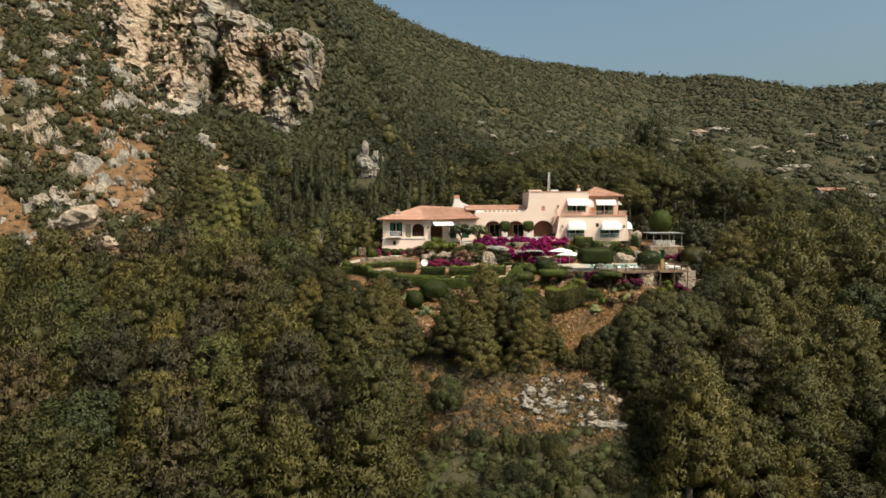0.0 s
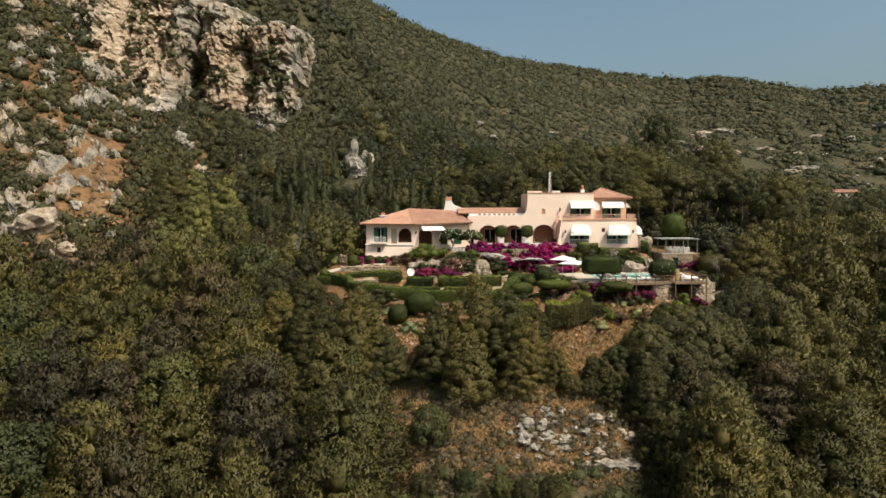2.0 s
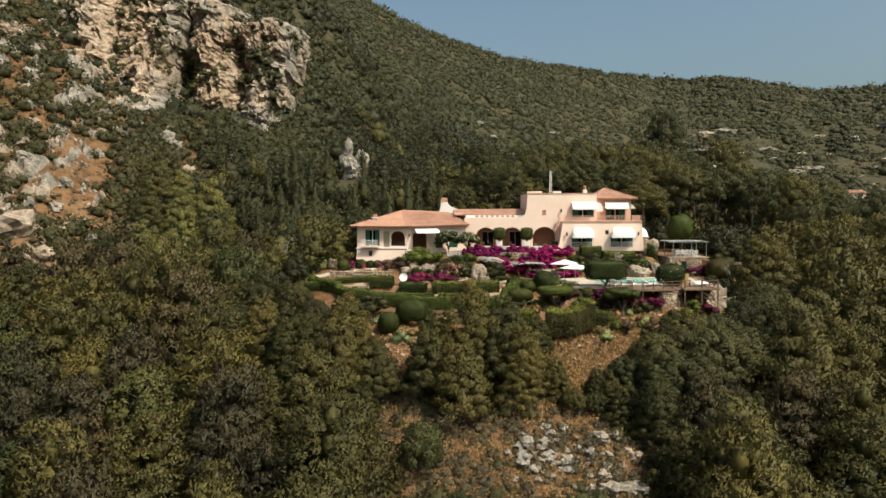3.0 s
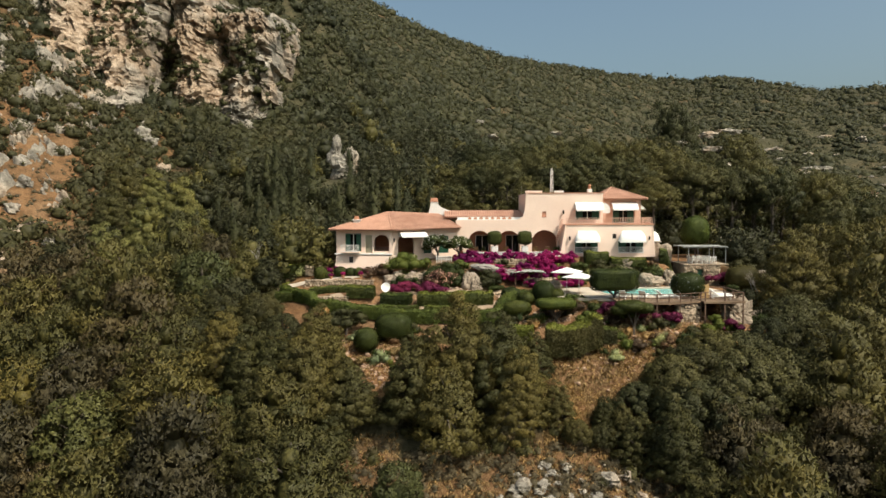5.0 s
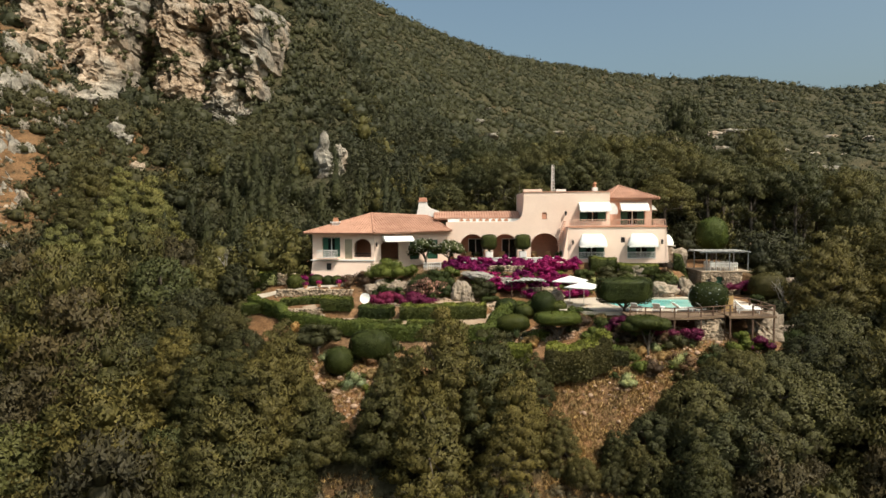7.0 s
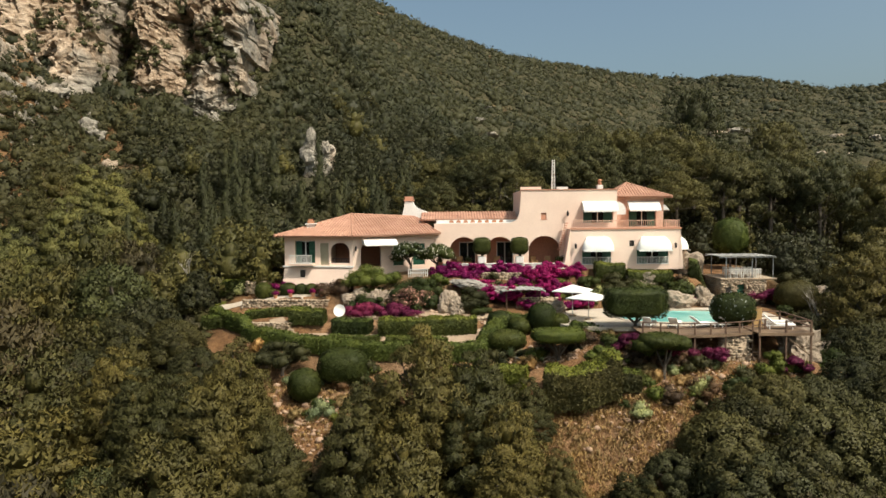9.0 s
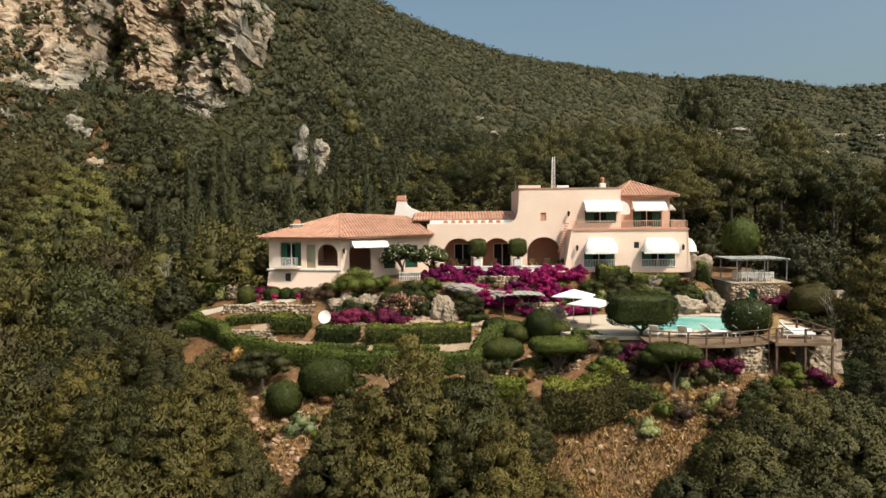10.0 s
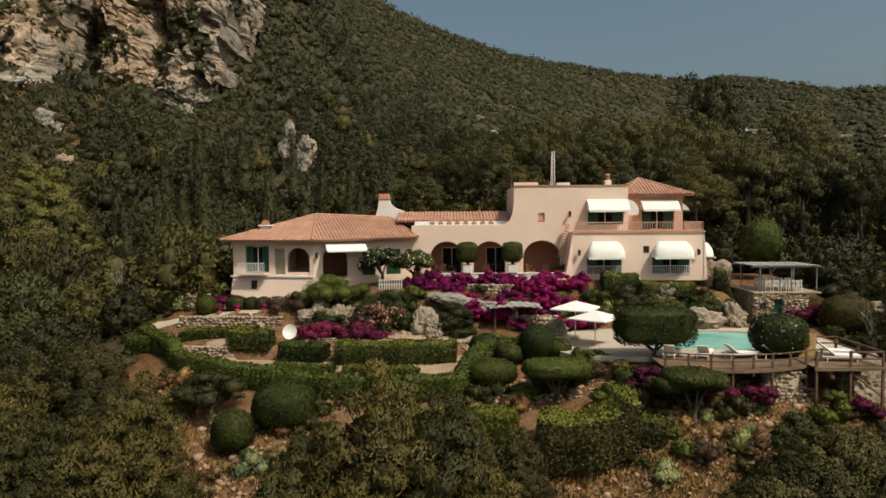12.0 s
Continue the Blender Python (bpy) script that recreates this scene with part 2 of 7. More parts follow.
# ---- the lie of the land ----
XS = np.array([-180, -110, -70, -45, -18, 8, 34, 70, 180.0])
YS = np.array([20, 58, 78, 92, 110, 130, 160, 190, 250.0])
HEIGHTS = np.array([
    [-30, -14, 6, 14, 26, 44, 70, 92, 130],
    [-36, -24, -12, -4, 8, 24, 48, 70, 112],
    [-42, -33, -26, -16, -5, 9, 27, 38, 94],
    [-44, -35, -25, -17, -10, 0, 13, 28.5, 78],
    [-44, -33, -21, -13, -6, -1, 8, 17, 40],
    [-44, -29.5, -16.8, -9.5, -2, 1, 5, 10, 24],
    [-44, -31, -18, -10, -4, -1, 3, 7, 15],
    [-44, -32, -21, -14, -10, -6, -1, 2, 6],
    [-46, -34, -24, -18, -14, -10, -6, -3, 0],
])
CREST_AT = np.array([-0.75, -0.35, -0.17, -0.09, -0.02, 0.08, 0.18, 0.29, 0.34, 0.39, 0.43, 0.52, 0.65, 0.9])
FAR_AT, FAR_OFF = (-0.3, -0.05, 0.1, 0.28, 0.45, 0.7), (650, 650, 800, 1250, 1100, 1000)
CREST_UP = np.array([0.36, 0.4, 0.331, 0.283, 0.249, 0.214, 0.2, 0.186, 0.182, 0.186, 0.181, 0.166, 0.172, 0.168])


def smooth_lookup(p, at, values):
    """Smooth interpolation of values along the first axis."""
    at = np.asarray(at, float)
    values = np.asarray(values, float)
    p = np.clip(p, at[0], at[-1])
    i = np.clip(np.searchsorted(at, p) - 1, 0, len(at) - 2)
    slope = np.gradient(values, at, axis=0)
    h = at[i + 1] - at[i]
    s = (p - at[i]) / h
    s2, s3 = s * s, s * s * s
    return (2 * s3 - 3 * s2 + 1), (s3 - 2 * s2 + s) * h, (3 * s2 - 2 * s3), (s3 - s2) * h, i, slope


def hermite(p, at, values):
    a, b, c, d, i, m = smooth_lookup(p, at, values)
    values = np.asarray(values, float)
    return a * values[i] + b * m[i] + c * values[i + 1] + d * m[i + 1]


def near_land(x, y):
    cols = np.stack([hermite(y, YS, row) for row in HEIGHTS])
    a, b, c, d, i, _ = smooth_lookup(x, XS, XS)
    n = np.arange(len(x))
    g = np.gradient(cols, XS, axis=0)
    return a * cols[i, n] + b * g[i, n] + c * cols[i + 1, n] + d * g[i + 1, n]


def wave(x, y, seed, size):
    """Soft rolling noise from a few crossed waves, about -1 to 1."""
    r = np.random.RandomState(seed)
    z = np.zeros_like(x)
    for k in range(7):
        th, ph, s = r.uniform(0, 6.28), r.uniform(0, 6.28), r.uniform(0.6, 1.7)
        z += np.sin((x * math.cos(th) + y * math.sin(th)) * s * 6.28 / size + ph)
    return z / 3.2


def land(x, y):
    """Height of the natural ground at plan points (arrays)."""
    x, y = np.asarray(x, float), np.asarray(y, float)
    yc = np.minimum(y, 250.0)
    far = np.maximum(y, 250.0)
    ratio = x / far
    z = near_land(np.where(y > 250, ratio * 250, x), yc)
    away = np.interp(ratio, FAR_AT, FAR_OFF)
    crest = away * np.interp(ratio, CREST_AT, CREST_UP) + 5.4
    s = np.clip((far - 250.0) / (away - 250.0), 0, 1)
    first = np.interp(ratio, (0.1, 0.4), (0.55, 0.3))
    z = z + np.where(y > 250, (crest - z) * (first * s + (1 - first) * s * s), 0)
    over = np.maximum(y - away, 0)
    z = z - over * 0.12 * np.clip(over / 200, 0, 1)
    rough = np.clip((np.hypot(x - 12, (y - 102) * 1.2) - 30) / 30, 0, 1)
    grow = np.clip((y - 120) / 300, 0, 1)
    rough = rough * (1 - 0.85 * np.clip((s - 0.5) / 0.45, 0, 1))
    z = z + rough * (0.5 * wave(x, y, 3, 14) + 1.0 * wave(x, y, 4, 37) + (1 + 5 * grow) * wave(x, y, 5, 95) * 0.8)
    return z


def blend(v, a, b):
    t = np.clip((v - a) / (b - a), 0, 1)
    return t * t * (3 - 2 * t)


# cross-sections of the garden slope: (distance, height) at five places across
SLOPES = [
    (-21, [(84, -17), (95, -11.5), (100, -8.5), (105, -5.5), (110, -4), (118, -1.5), (128, 0)]),
    (-8, [(84, -14.5), (90, -10), (92.4, -8.6), (94.5, -7.9), (96.5, -7.2), (98, -6.0), (99.5, -5.3), (101.4, -5.0), (101.8, -4.2), (104, -4.0), (107.4, -3.8), (107.8, -2.6), (110.2, -2.5), (111.5, -1.4), (118, -0.5), (128, 0.5)]),
    (6, [(84, -14), (88, -10.5), (92, -8), (95, -6.7), (97, -5.7), (98.3, -5.0), (100, -4.6), (102, -4.0), (104, -3.4), (107, -2), (109.5, -0.8), (111, -0.3), (120, -0.3), (128, 0.5)]),
    (22, [(80, -16.5), (86, -9.8), (88.5, -7.8), (91, -6.3), (92.6, -5.1), (95.3, -4.4), (95.9, -3.75), (106, -3.75), (108, -2.2), (110, -0.9), (111, -0.3), (120, -0.3), (128, 0.5)]),
    (33, [(84, -13), (90, -8.6), (92.5, -6.4), (95, -5.6), (97, -5.0), (98, -3.75), (108.6, -3.7), (109.2, -1.3), (118, -1.0), (128, 0)]),
    (40, [(84, -14.5), (92, -10.5), (100, -7), (106, -4.2), (110, -2), (118, -1.0), (128, 0)]),
]


def garden(x, y):
    rows = np.stack([np.interp(y, *np.array(t).T) for _, t in SLOPES])
    at = np.array([p for p, _ in SLOPES], float)
    i = np.clip(np.searchsorted(at, x) - 1, 0, len(at) - 2)
    n = np.arange(len(x))
    t = np.clip((x - at[i]) / (at[i + 1] - at[i]), 0, 1)
    t = t * t * (3 - 2 * t)
    return rows[i, n] * (1 - t) + rows[i + 1, n] * t


def height(x, y):
    """Ground with the house platform, the garden slope and the pool terrace cut into it."""
    x, y = np.asarray(x, float), np.asarray(y, float)
    z = land(x, y)
    inside = blend(x, -27, -20) * (1 - blend(x, 38, 47)) * blend(y, 84, 90) * (1 - blend(y, 120, 130))
    z = z * (1 - inside) + garden(x, y) * inside
    basin = blend(x, 17.6, 18.2) * (1 - blend(x, 31.6, 32.2)) * blend(y, 97.2, 97.8) * (1 - blend(y, 105.0, 105.6))
    court = blend(x, 30.8, 31.5) * (1 - blend(x, 37.9, 38.6)) * blend(y, 104.5, 105.5) * (1 - blend(y, 113.4, 114.0))
    z = z * (1 - court) + np.minimum(z, -3.75) * court
    return z - 1.6 * basin


def openness(x, y):
    """How bare the ground is: garden and dry slopes 1, wooded ground 0."""
    g = blend(x, -18, -14) * (1 - blend(x, 37, 41)) * blend(y, 87, 89) * (1 - blend(y, 124, 130))
    stony = 1 - blend(((x - 11.5) / 11) ** 2 + ((y - 77.5) / 5.8) ** 2, 0.5, 1.2)
    stony2 = 1 - blend(((x + 3.2) / 3.6) ** 2 + ((y - 79) / 6) ** 2, 0.4, 1.2)
    slope = 1 - blend(((x - 17.5) / 5) ** 2 + ((y - 87) / 3.6) ** 2, 0.6, 1.2)
    left = (1 - blend(x, -56, -42)) * blend(y, 106, 118) * (1 - blend(y, 165, 200)) * blend(wave(x, y, 31, 30) + 0.6 * wave(x, y, 32, 11), -1.6, -0.5) * 0.8
    far = blend(y, 230, 300) * blend(wave(x, y, 51, 60) + 0.8 * wave(x, y, 52, 21), 1.0, 1.6) * 0.4
    return np.clip(np.maximum.reduce([g, 0.8 * stony, 0.8 * stony2, slope, left, far]), 0, 1)


def build_ground():
    gx = np.concatenate([np.linspace(-900, -190, 24)[:-1], np.linspace(-190, -30, 80)[:-1], np.linspace(-30, 50, 140)[:-1], np.linspace(50, 190, 45)[:-1], np.linspace(190, 900, 24)])
    gy = np.concatenate([np.linspace(-400, 40, 16)[:-1], np.linspace(40, 84, 36)[:-1], np.linspace(84, 114, 120)[:-1], np.linspace(114, 260, 80)[:-1], np.linspace(260, 1350, 110)[:-1], np.linspace(1350, 3500, 14)])
    X, Y = np.meshgrid(gx, gy)
    Z = height(X.ravel(), Y.ravel())
    n, m = len(gx), len(gy)
    i, j = np.meshgrid(np.arange(n - 1), np.arange(m - 1))
    a = (j * n + i).ravel()
    faces = np.stack([a, a + 1, a + n + 1, a + n], 1)
    me = mesh_of("ground", np.stack([X.ravel(), Y.ravel(), Z], 1), faces, SOIL, True)
    cover = me.attributes.new("bare", "FLOAT", "POINT")
    cover.data.foreach_set("value", openness(X.ravel(), Y.ravel()).astype(np.float32))
    return tagged(new("ground", me), "dry sandy hillside soil with leaf litter and stones", "ground", kind="structure")


build_ground()

# ---- the villa ----
WHITE = two_scale("white_paint", (0.74, 0.72, 0.68), (0.84, 0.82, 0.78), 0.6, 7, 0.6, 0.1, 0.005)
CANVAS = two_scale("white_awning_canvas", (0.78, 0.77, 0.73), (0.86, 0.85, 0.81), 0.8, 10, 0.85, 0.1, 0.004)
GREEN = two_scale("green_painted_wood", (0.01, 0.066, 0.036), (0.016, 0.1, 0.055), 1.2, 12, 0.5, 0.2, 0.004)
IRON = two_scale("dark_iron", (0.03, 0.026, 0.022), (0.06, 0.05, 0.045), 2, 20, 0.6, 0.2, 0.004, 0.5)
WOOD = two_scale("weathered_deck_wood", (0.12, 0.075, 0.043), (0.23, 0.15, 0.09), 0.9, 14, 0.85, 0.4, 0.006)
CLAY = two_scale("terracotta_pot", (0.4, 0.17, 0.09), (0.52, 0.25, 0.14), 2, 14, 0.85, 0.2, 0.004)
STONE = two_scale("dry_stone", (0.27, 0.2, 0.135), (0.45, 0.355, 0.25), 0.9, 6, 0.95, 0.7, 0.04)
BOULDER = two_scale("tan_boulder_rock", (0.2, 0.155, 0.11), (0.4, 0.32, 0.24), 0.7, 4, 0.95, 1.0, 0.12)
GALV = two_scale("grey_metal", (0.3, 0.31, 0.31), (0.45, 0.46, 0.46), 1, 12, 0.45, 0.1, 0.003, 0.7)
BLIND = two_scale("olive_beige_blind", (0.36, 0.32, 0.22), (0.45, 0.4, 0.28), 1.0, 14, 0.8, 0.2, 0.004)
DARKROOM = two_scale("shaded_room_lining", (0.1, 0.08, 0.07), (0.14, 0.11, 0.095), 0.7, 6, 0.9, 0.1, 0.01)
CURTAIN = two_scale("pale_curtain_cloth", (0.6, 0.58, 0.55), (0.72, 0.7, 0.66), 1.5, 16, 0.9, 0.1, 0.004)


def glass_build(tree, bsdf):
    bsdf.inputs["Base Color"].default_value = (0.02, 0.03, 0.03, 1)
    bsdf.inputs["Roughness"].default_value = 0.06
    bsdf.inputs["Transmission Weight"].default_value = 0.6
    bump(tree, bsdf, noise_of(tree, 0.8, 2), 0.03, 0.02)


GLASS = material("window_glass", glass_build)


def panel(bm, origin, along, inward, pts, thick):
    """Adds a prism whose face is the outline pts (distance along, height) on a wall line."""
    front = [bm.verts.new((origin[0] + along[0] * u, origin[1] + along[1] * u, z)) for u, z in pts]
    back = [bm.verts.new((v.co.x + inward[0] * thick, v.co.y + inward[1] * thick, v.co.z)) for v in front]
    bm.faces.new(front)
    bm.faces.new(back[::-1])
    for i in range(len(pts)):
        j = (i + 1) % len(pts)
        bm.faces.new((front[j], front[i], back[i], back[j]))


def wall_line(p0, p1):
    d = Vector((p1[0] - p0[0], p1[1] - p0[1]))
    along = d.normalized()
    return along, Vector((-along.y, along.x)), d.length


def facade(p0, p1, z0, z1, thick, openings):
    """A wall from p0 to p1 with openings (from, to, sill, head, rise): rise is the arch's height over the head's springing."""
    along, inward, length = wall_line(p0, p1)
    bm = bmesh.new()
    u = 0.0
    for a, b, sill, head, rise in sorted(openings):
        if a > u + 0.001:
            panel(bm, p0, along, inward, [(u, z0), (a, z0), (a, z1), (u, z1)], thick)
        if sill > z0 + 0.01:
            panel(bm, p0, along, inward, [(a, z0), (b, z0), (b, sill), (a, sill)], thick)
        arc = [(a, head)]
        if rise:
            c, r = (a + b) / 2, (b - a) / 2
            arc = [(c - r * math.cos(math.pi * k / 14), head + rise * math.sin(math.pi * k / 14)) for k in range(15)]
        else:
            arc = [(a, head), (b, head)]
        for (ua, za), (ub, zb) in zip(arc, arc[1:]):
            panel(bm, p0, along, inward, [(ua, za), (ub, zb), (ub, z1), (ua, z1)], thick)
        u = b
    if u < length - 0.001:
        panel(bm, p0, along, inward, [(u, z0), (length, z0), (length, z1), (u, z1)], thick)
    bmesh.ops.remove_doubles(bm, verts=bm.verts[:], dist=0.0005)
    return bm


def on_wall(p0, p1, u, out, z):
    along, inward, _ = wall_line(p0, p1)
    return (p0[0] + along.x * u - inward.x * out, p0[1] + along.y * u - inward.y * out, z)


def wall_box(bm, p0, p1, u0, u1, out0, out1, z0, z1):
    """Adds a box lying on a wall line; out is the distance in front of it."""
    along, inward, _ = wall_line(p0, p1)
    q = [on_wall(p0, p1, u, o, 0) for u, o in ((u0, out0), (u1, out0), (u1, out1), (u0, out1))]
    prism(bm, [(x, y) for x, y, _ in q], z0, z1)
    return bm


def tiled_slope(corners, gap=0.3, radius=0.115):
    """A roof slope, planar, with rows of barrel tiles running up it; the first two corners are the eave."""
    c = [Vector(p) for p in corners]
    ex = (c[1] - c[0]).normalized()
    normal = ex.cross(c[2] - c[0]).normalized()
    if normal.z < 0:
        normal = -normal
    ey = normal.cross(ex)
    if ey.z < 0:
        ey = -ey
    flat = [((p - c[0]).dot(ex), (p - c[0]).dot(ey)) for p in c]
    bm = bmesh.new()
    lower = [bm.verts.new(p - normal * 0.14) for p in c]
    upper = [bm.verts.new(p) for p in c]
    bm.faces.new(upper)
    bm.faces.new(lower[::-1])
    for i in range(len(c)):
        j = (i + 1) % len(c)
        bm.faces.new((lower[i], lower[j], upper[j], upper[i]))
    lo, hi = min(f[0] for f in flat), max(f[0] for f in flat)
    r = random.Random(3)
    u = lo + gap / 2
    while u < hi:
        cuts = []
        for (ua, va), (ub, vb) in zip(flat, flat[1:] + flat[:1]):
            if (ua - u) * (ub - u) < 0:
                cuts.append(va + (vb - va) * (u - ua) / (ub - ua))
        if len(cuts) >= 2:
            v0, v1 = min(cuts) - 0.05, max(cuts)
            steps = max(1, int((v1 - v0) / 1.2))
            for k in range(steps):
                a, b = v0 + (v1 - v0) * k / steps, v0 + (v1 - v0) * (k + 1) / steps + 0.04
                lift = r.uniform(0, 0.02)
                rows = []
                for v, big in ((a, 1.0), (b, 0.82)):
                    rows.append([bm.verts.new(c[0] + ex * (u + radius * big * math.cos(t)) + ey * v + normal * (radius * big * math.sin(t) * 0.8 + lift)) for t in (0, 0.8, 1.57, 2.34, 3.14)])
                for i in range(4):
                    bm.faces.new((rows[0][i], rows[0][i + 1], rows[1][i + 1], rows[1][i]))
                bm.faces.new(rows[0])
        u += gap
    return bm


def ridge_caps(bm, a, b):
    a, b = Vector(a), Vector(b)
    n = max(2, int((b - a).length / 0.5))
    for k in range(n):
        p, q = a.lerp(b, k / n), a.lerp(b, (k + 1.1) / n)
        rod(bm, p, q, 0.16, 0.13, 8)


def railing(parent, p0, p1, u0, u1, out, z0, high, mat, gap=0.16, name="railing", label="white metal railing"):
    """A railing on a wall line: two rails and separate bars, under one part."""
    bm = bmesh.new()
    for z in (z0 + 0.06, z0 + high):
        wall_box(bm, p0, p1, u0, u1, out - 0.025, out + 0.025, z - 0.03, z + 0.03)
    rail = part(name, bm, mat, parent, label)
    n = max(2, int((u1 - u0) / gap))
    bar = None
    for k in range(n + 1):
        u = u0 + (u1 - u0) * k / n
        x, y, _ = on_wall(p0, p1, u, out, 0)
        if bar is None:
            b = bmesh.new()
            box(b, -0.02, 0.02, -0.015, 0.015, 0, high)
            bar = bpy.data.meshes.new("bar")
            b.to_mesh(bar)
            b.free()
            bar.materials.append(mat)
        ob = new("bar", bar)
        ob.location = (x, y, z0)
        ob.parent = rail
    return rail


def box_awning(parent, p0, p1, u0, u1, z_top, drop, reach):
    """A drop-front canvas awning with a scalloped valance and a slim frame."""
    bm = bmesh.new()
    prof = [(0.02, z_top), (reach * 0.55, z_top - drop * 0.3), (reach, z_top - drop * 0.82)]
    for (oa, za), (ob, zb) in zip(prof, prof[1:]):
        q = [on_wall(p0, p1, u, o, z) for u, o, z in ((u0, oa, za), (u1, oa, za), (u1, ob, zb), (u0, ob, zb))]
        v = [bm.verts.new(p) for p in q]
        w = [bm.verts.new((p[0], p[1], p[2] - 0.03)) for p in q]
        bm.faces.new(v)
        bm.faces.new(w[::-1])
        for i in range(4):
            j = (i + 1) % 4
            bm.faces.new((v[i], w[i], w[j], v[j]))
    for u in (u0, u1):
        q = [on_wall(p0, p1, u, o, z) for o, z in ((0.02, z_top), prof[1], prof[2], (0.02, z_top - drop * 0.82))]
        bm.faces.new([bm.verts.new(p) for p in q])
    part("awning", bm, CANVAS, parent, "white canvas window awning")
    bm = bmesh.new()
    n = max(4, int((u1 - u0) / 0.28))
    for k in range(n):
        a, b = u0 + (u1 - u0) * k / n, u0 + (u1 - u0) * (k + 1) / n
        low = z_top - drop
        pts = [(a, prof[2][1]), (b, prof[2][1]), (b, low + 0.05), ((a + b) / 2, low), (a, low + 0.05)]
        bm.faces.new([bm.verts.new(on_wall(p0, p1, u, reach + 0.01, z)) for u, z in pts])
        bm.faces.new([bm.verts.new(on_wall(p0, p1, u, reach - 0.01, z)) for u, z in pts[::-1]])
    part("valance", bm, CANVAS, parent, "scalloped white canvas valance")


def dome_awning(parent, p0, p1, u0, u1, z_low, high, reach):
    """A bowed dutch-hood awning: a quarter dome on ribs with a scalloped hem."""
    bm = bmesh.new()
    c, half = (u0 + u1) / 2, (u1 - u0) / 2
    rows = []
    for k in range(7):
        a = math.pi / 2 * k / 6
        o, z = reach * math.cos(a) + 0.02, z_low + high * math.sin(a)
        s = 1 - 0.32 * (math.sin(a) ** 2.5)
        row = []
        for i in range(13):
            b = -1 + 2 * i / 12
            round_off = 1 - 0.25 * abs(b) ** 4 * math.cos(a)
            row.append(bm.verts.new(on_wall(p0, p1, c + half * s * b, o * round_off, z)))
        rows.append(row)
    for ra, rb in zip(rows, rows[1:]):
        for i in range(12):
            bm.faces.new((ra[i], ra[i + 1], rb[i + 1], rb[i]))
    for side in (0, 12):
        foot = bm.verts.new(on_wall(p0, p1, c + half * (-1 if side == 0 else 1), 0.02, z_low))
        for ra, rb in zip(rows, rows[1:]):
            bm.faces.new((foot, ra[side], rb[side]))
    part("awning", bm, CANVAS, parent, "white domed canvas awning", True)
    bm = bmesh.new()
    for k in range(12):
        a, b = u0 + (u1 - u0) * k / 12, u0 + (u1 - u0) * (k + 1) / 12
        for o in (reach + 0.03, reach + 0.01):
            bm.faces.new([bm.verts.new(on_wall(p0, p1, u, o * 0.98, z)) for u, z in ((a, z_low + 0.02), (b, z_low + 0.02), (b, z_low - 0.12), ((a + b) / 2, z_low - 0.18), (a, z_low - 0.12))])
    part("valance", bm, CANVAS, parent, "scalloped white canvas hem")


def shuttered_window(parent, p0, p1, u0, u1, z0, z1, shutters=True, deep=0.22):
    """A glazed door with white frame and curtains, set back in its opening, with green shutters folded to both sides."""
    w = u1 - u0
    bm = bmesh.new()
    for a, b in ((u0, u0 + 0.06), (u1 - 0.06, u1), ((u0 + u1) / 2 - 0.04, (u0 + u1) / 2 + 0.04)):
        wall_box(bm, p0, p1, a, b, -deep - 0.06, -deep, z0, z1)
    for a, b in ((z0, z0 + 0.07), (z1 - 0.07, z1)):
        wall_box(bm, p0, p1, u0, u1, -deep - 0.05, -deep - 0.005, a, b)
    win = part("window", bm, WHITE, parent, "white framed glazed balcony door")
    for a, b in ((u0 + 0.06, (u0 + u1) / 2 - 0.04), ((u0 + u1) / 2 + 0.04, u1 - 0.06)):
        part("pane", wall_box(bmesh.new(), p0, p1, a, b, -deep - 0.04, -deep - 0.025, z0 + 0.07, z1 - 0.07), GLASS, win)
    part("lining", wall_box(bmesh.new(), p0, p1, u0 - 0.1, u1 + 0.1, -deep - 0.5, -deep - 0.42, z0 - 0.1, z1 + 0.1), DARKROOM, win)
    bm = bmesh.new()
    for k in range(6):
        u = u0 + w * (0.36 + 0.055 * k)
        wall_box(bm, p0, p1, u, u + w * 0.03, -deep - 0.3, -deep - 0.22, z0 + 0.05, z1 - 0.1)
    part("curtain", bm, CURTAIN, win, "pale curtain")
    if shutters:
        for a, b in ((u0 + 0.02, u0 + w * 0.3), (u1 - w * 0.3, u1 - 0.02)):
            bm = bmesh.new()
            wall_box(bm, p0, p1, a, b, -deep + 0.02, -deep + 0.05, z0 + 0.03, z1 - 0.03)
            k = z0 + 0.1
            while k < z1 - 0.12:
                wall_box(bm, p0, p1, a + 0.05, b - 0.05, -deep + 0.05, -deep + 0.075, k, k + 0.05)
                k += 0.1
            part("shutter", bm, GREEN, win, "green louvred wooden shutter")


def wall_lantern(parent, p):
    bm = bmesh.new()
    x, y, z = p
    box(bm, x - 0.03, x + 0.03, y, y + 0.06, z - 0.25, z + 0.3)
    rod(bm, (x, y, z + 0.25), (x, y - 0.28, z + 0.3), 0.025)
    rod(bm, (x, y - 0.28, z - 0.2), (x, y - 0.28, z + 0.15), 0.09, 0.13, 6)
    rod(bm, (x, y - 0.28, z + 0.15), (x, y - 0.28, z + 0.3), 0.16, 0.02, 6)
    part("wall_lantern", bm, IRON, parent, "dark iron wall lantern")


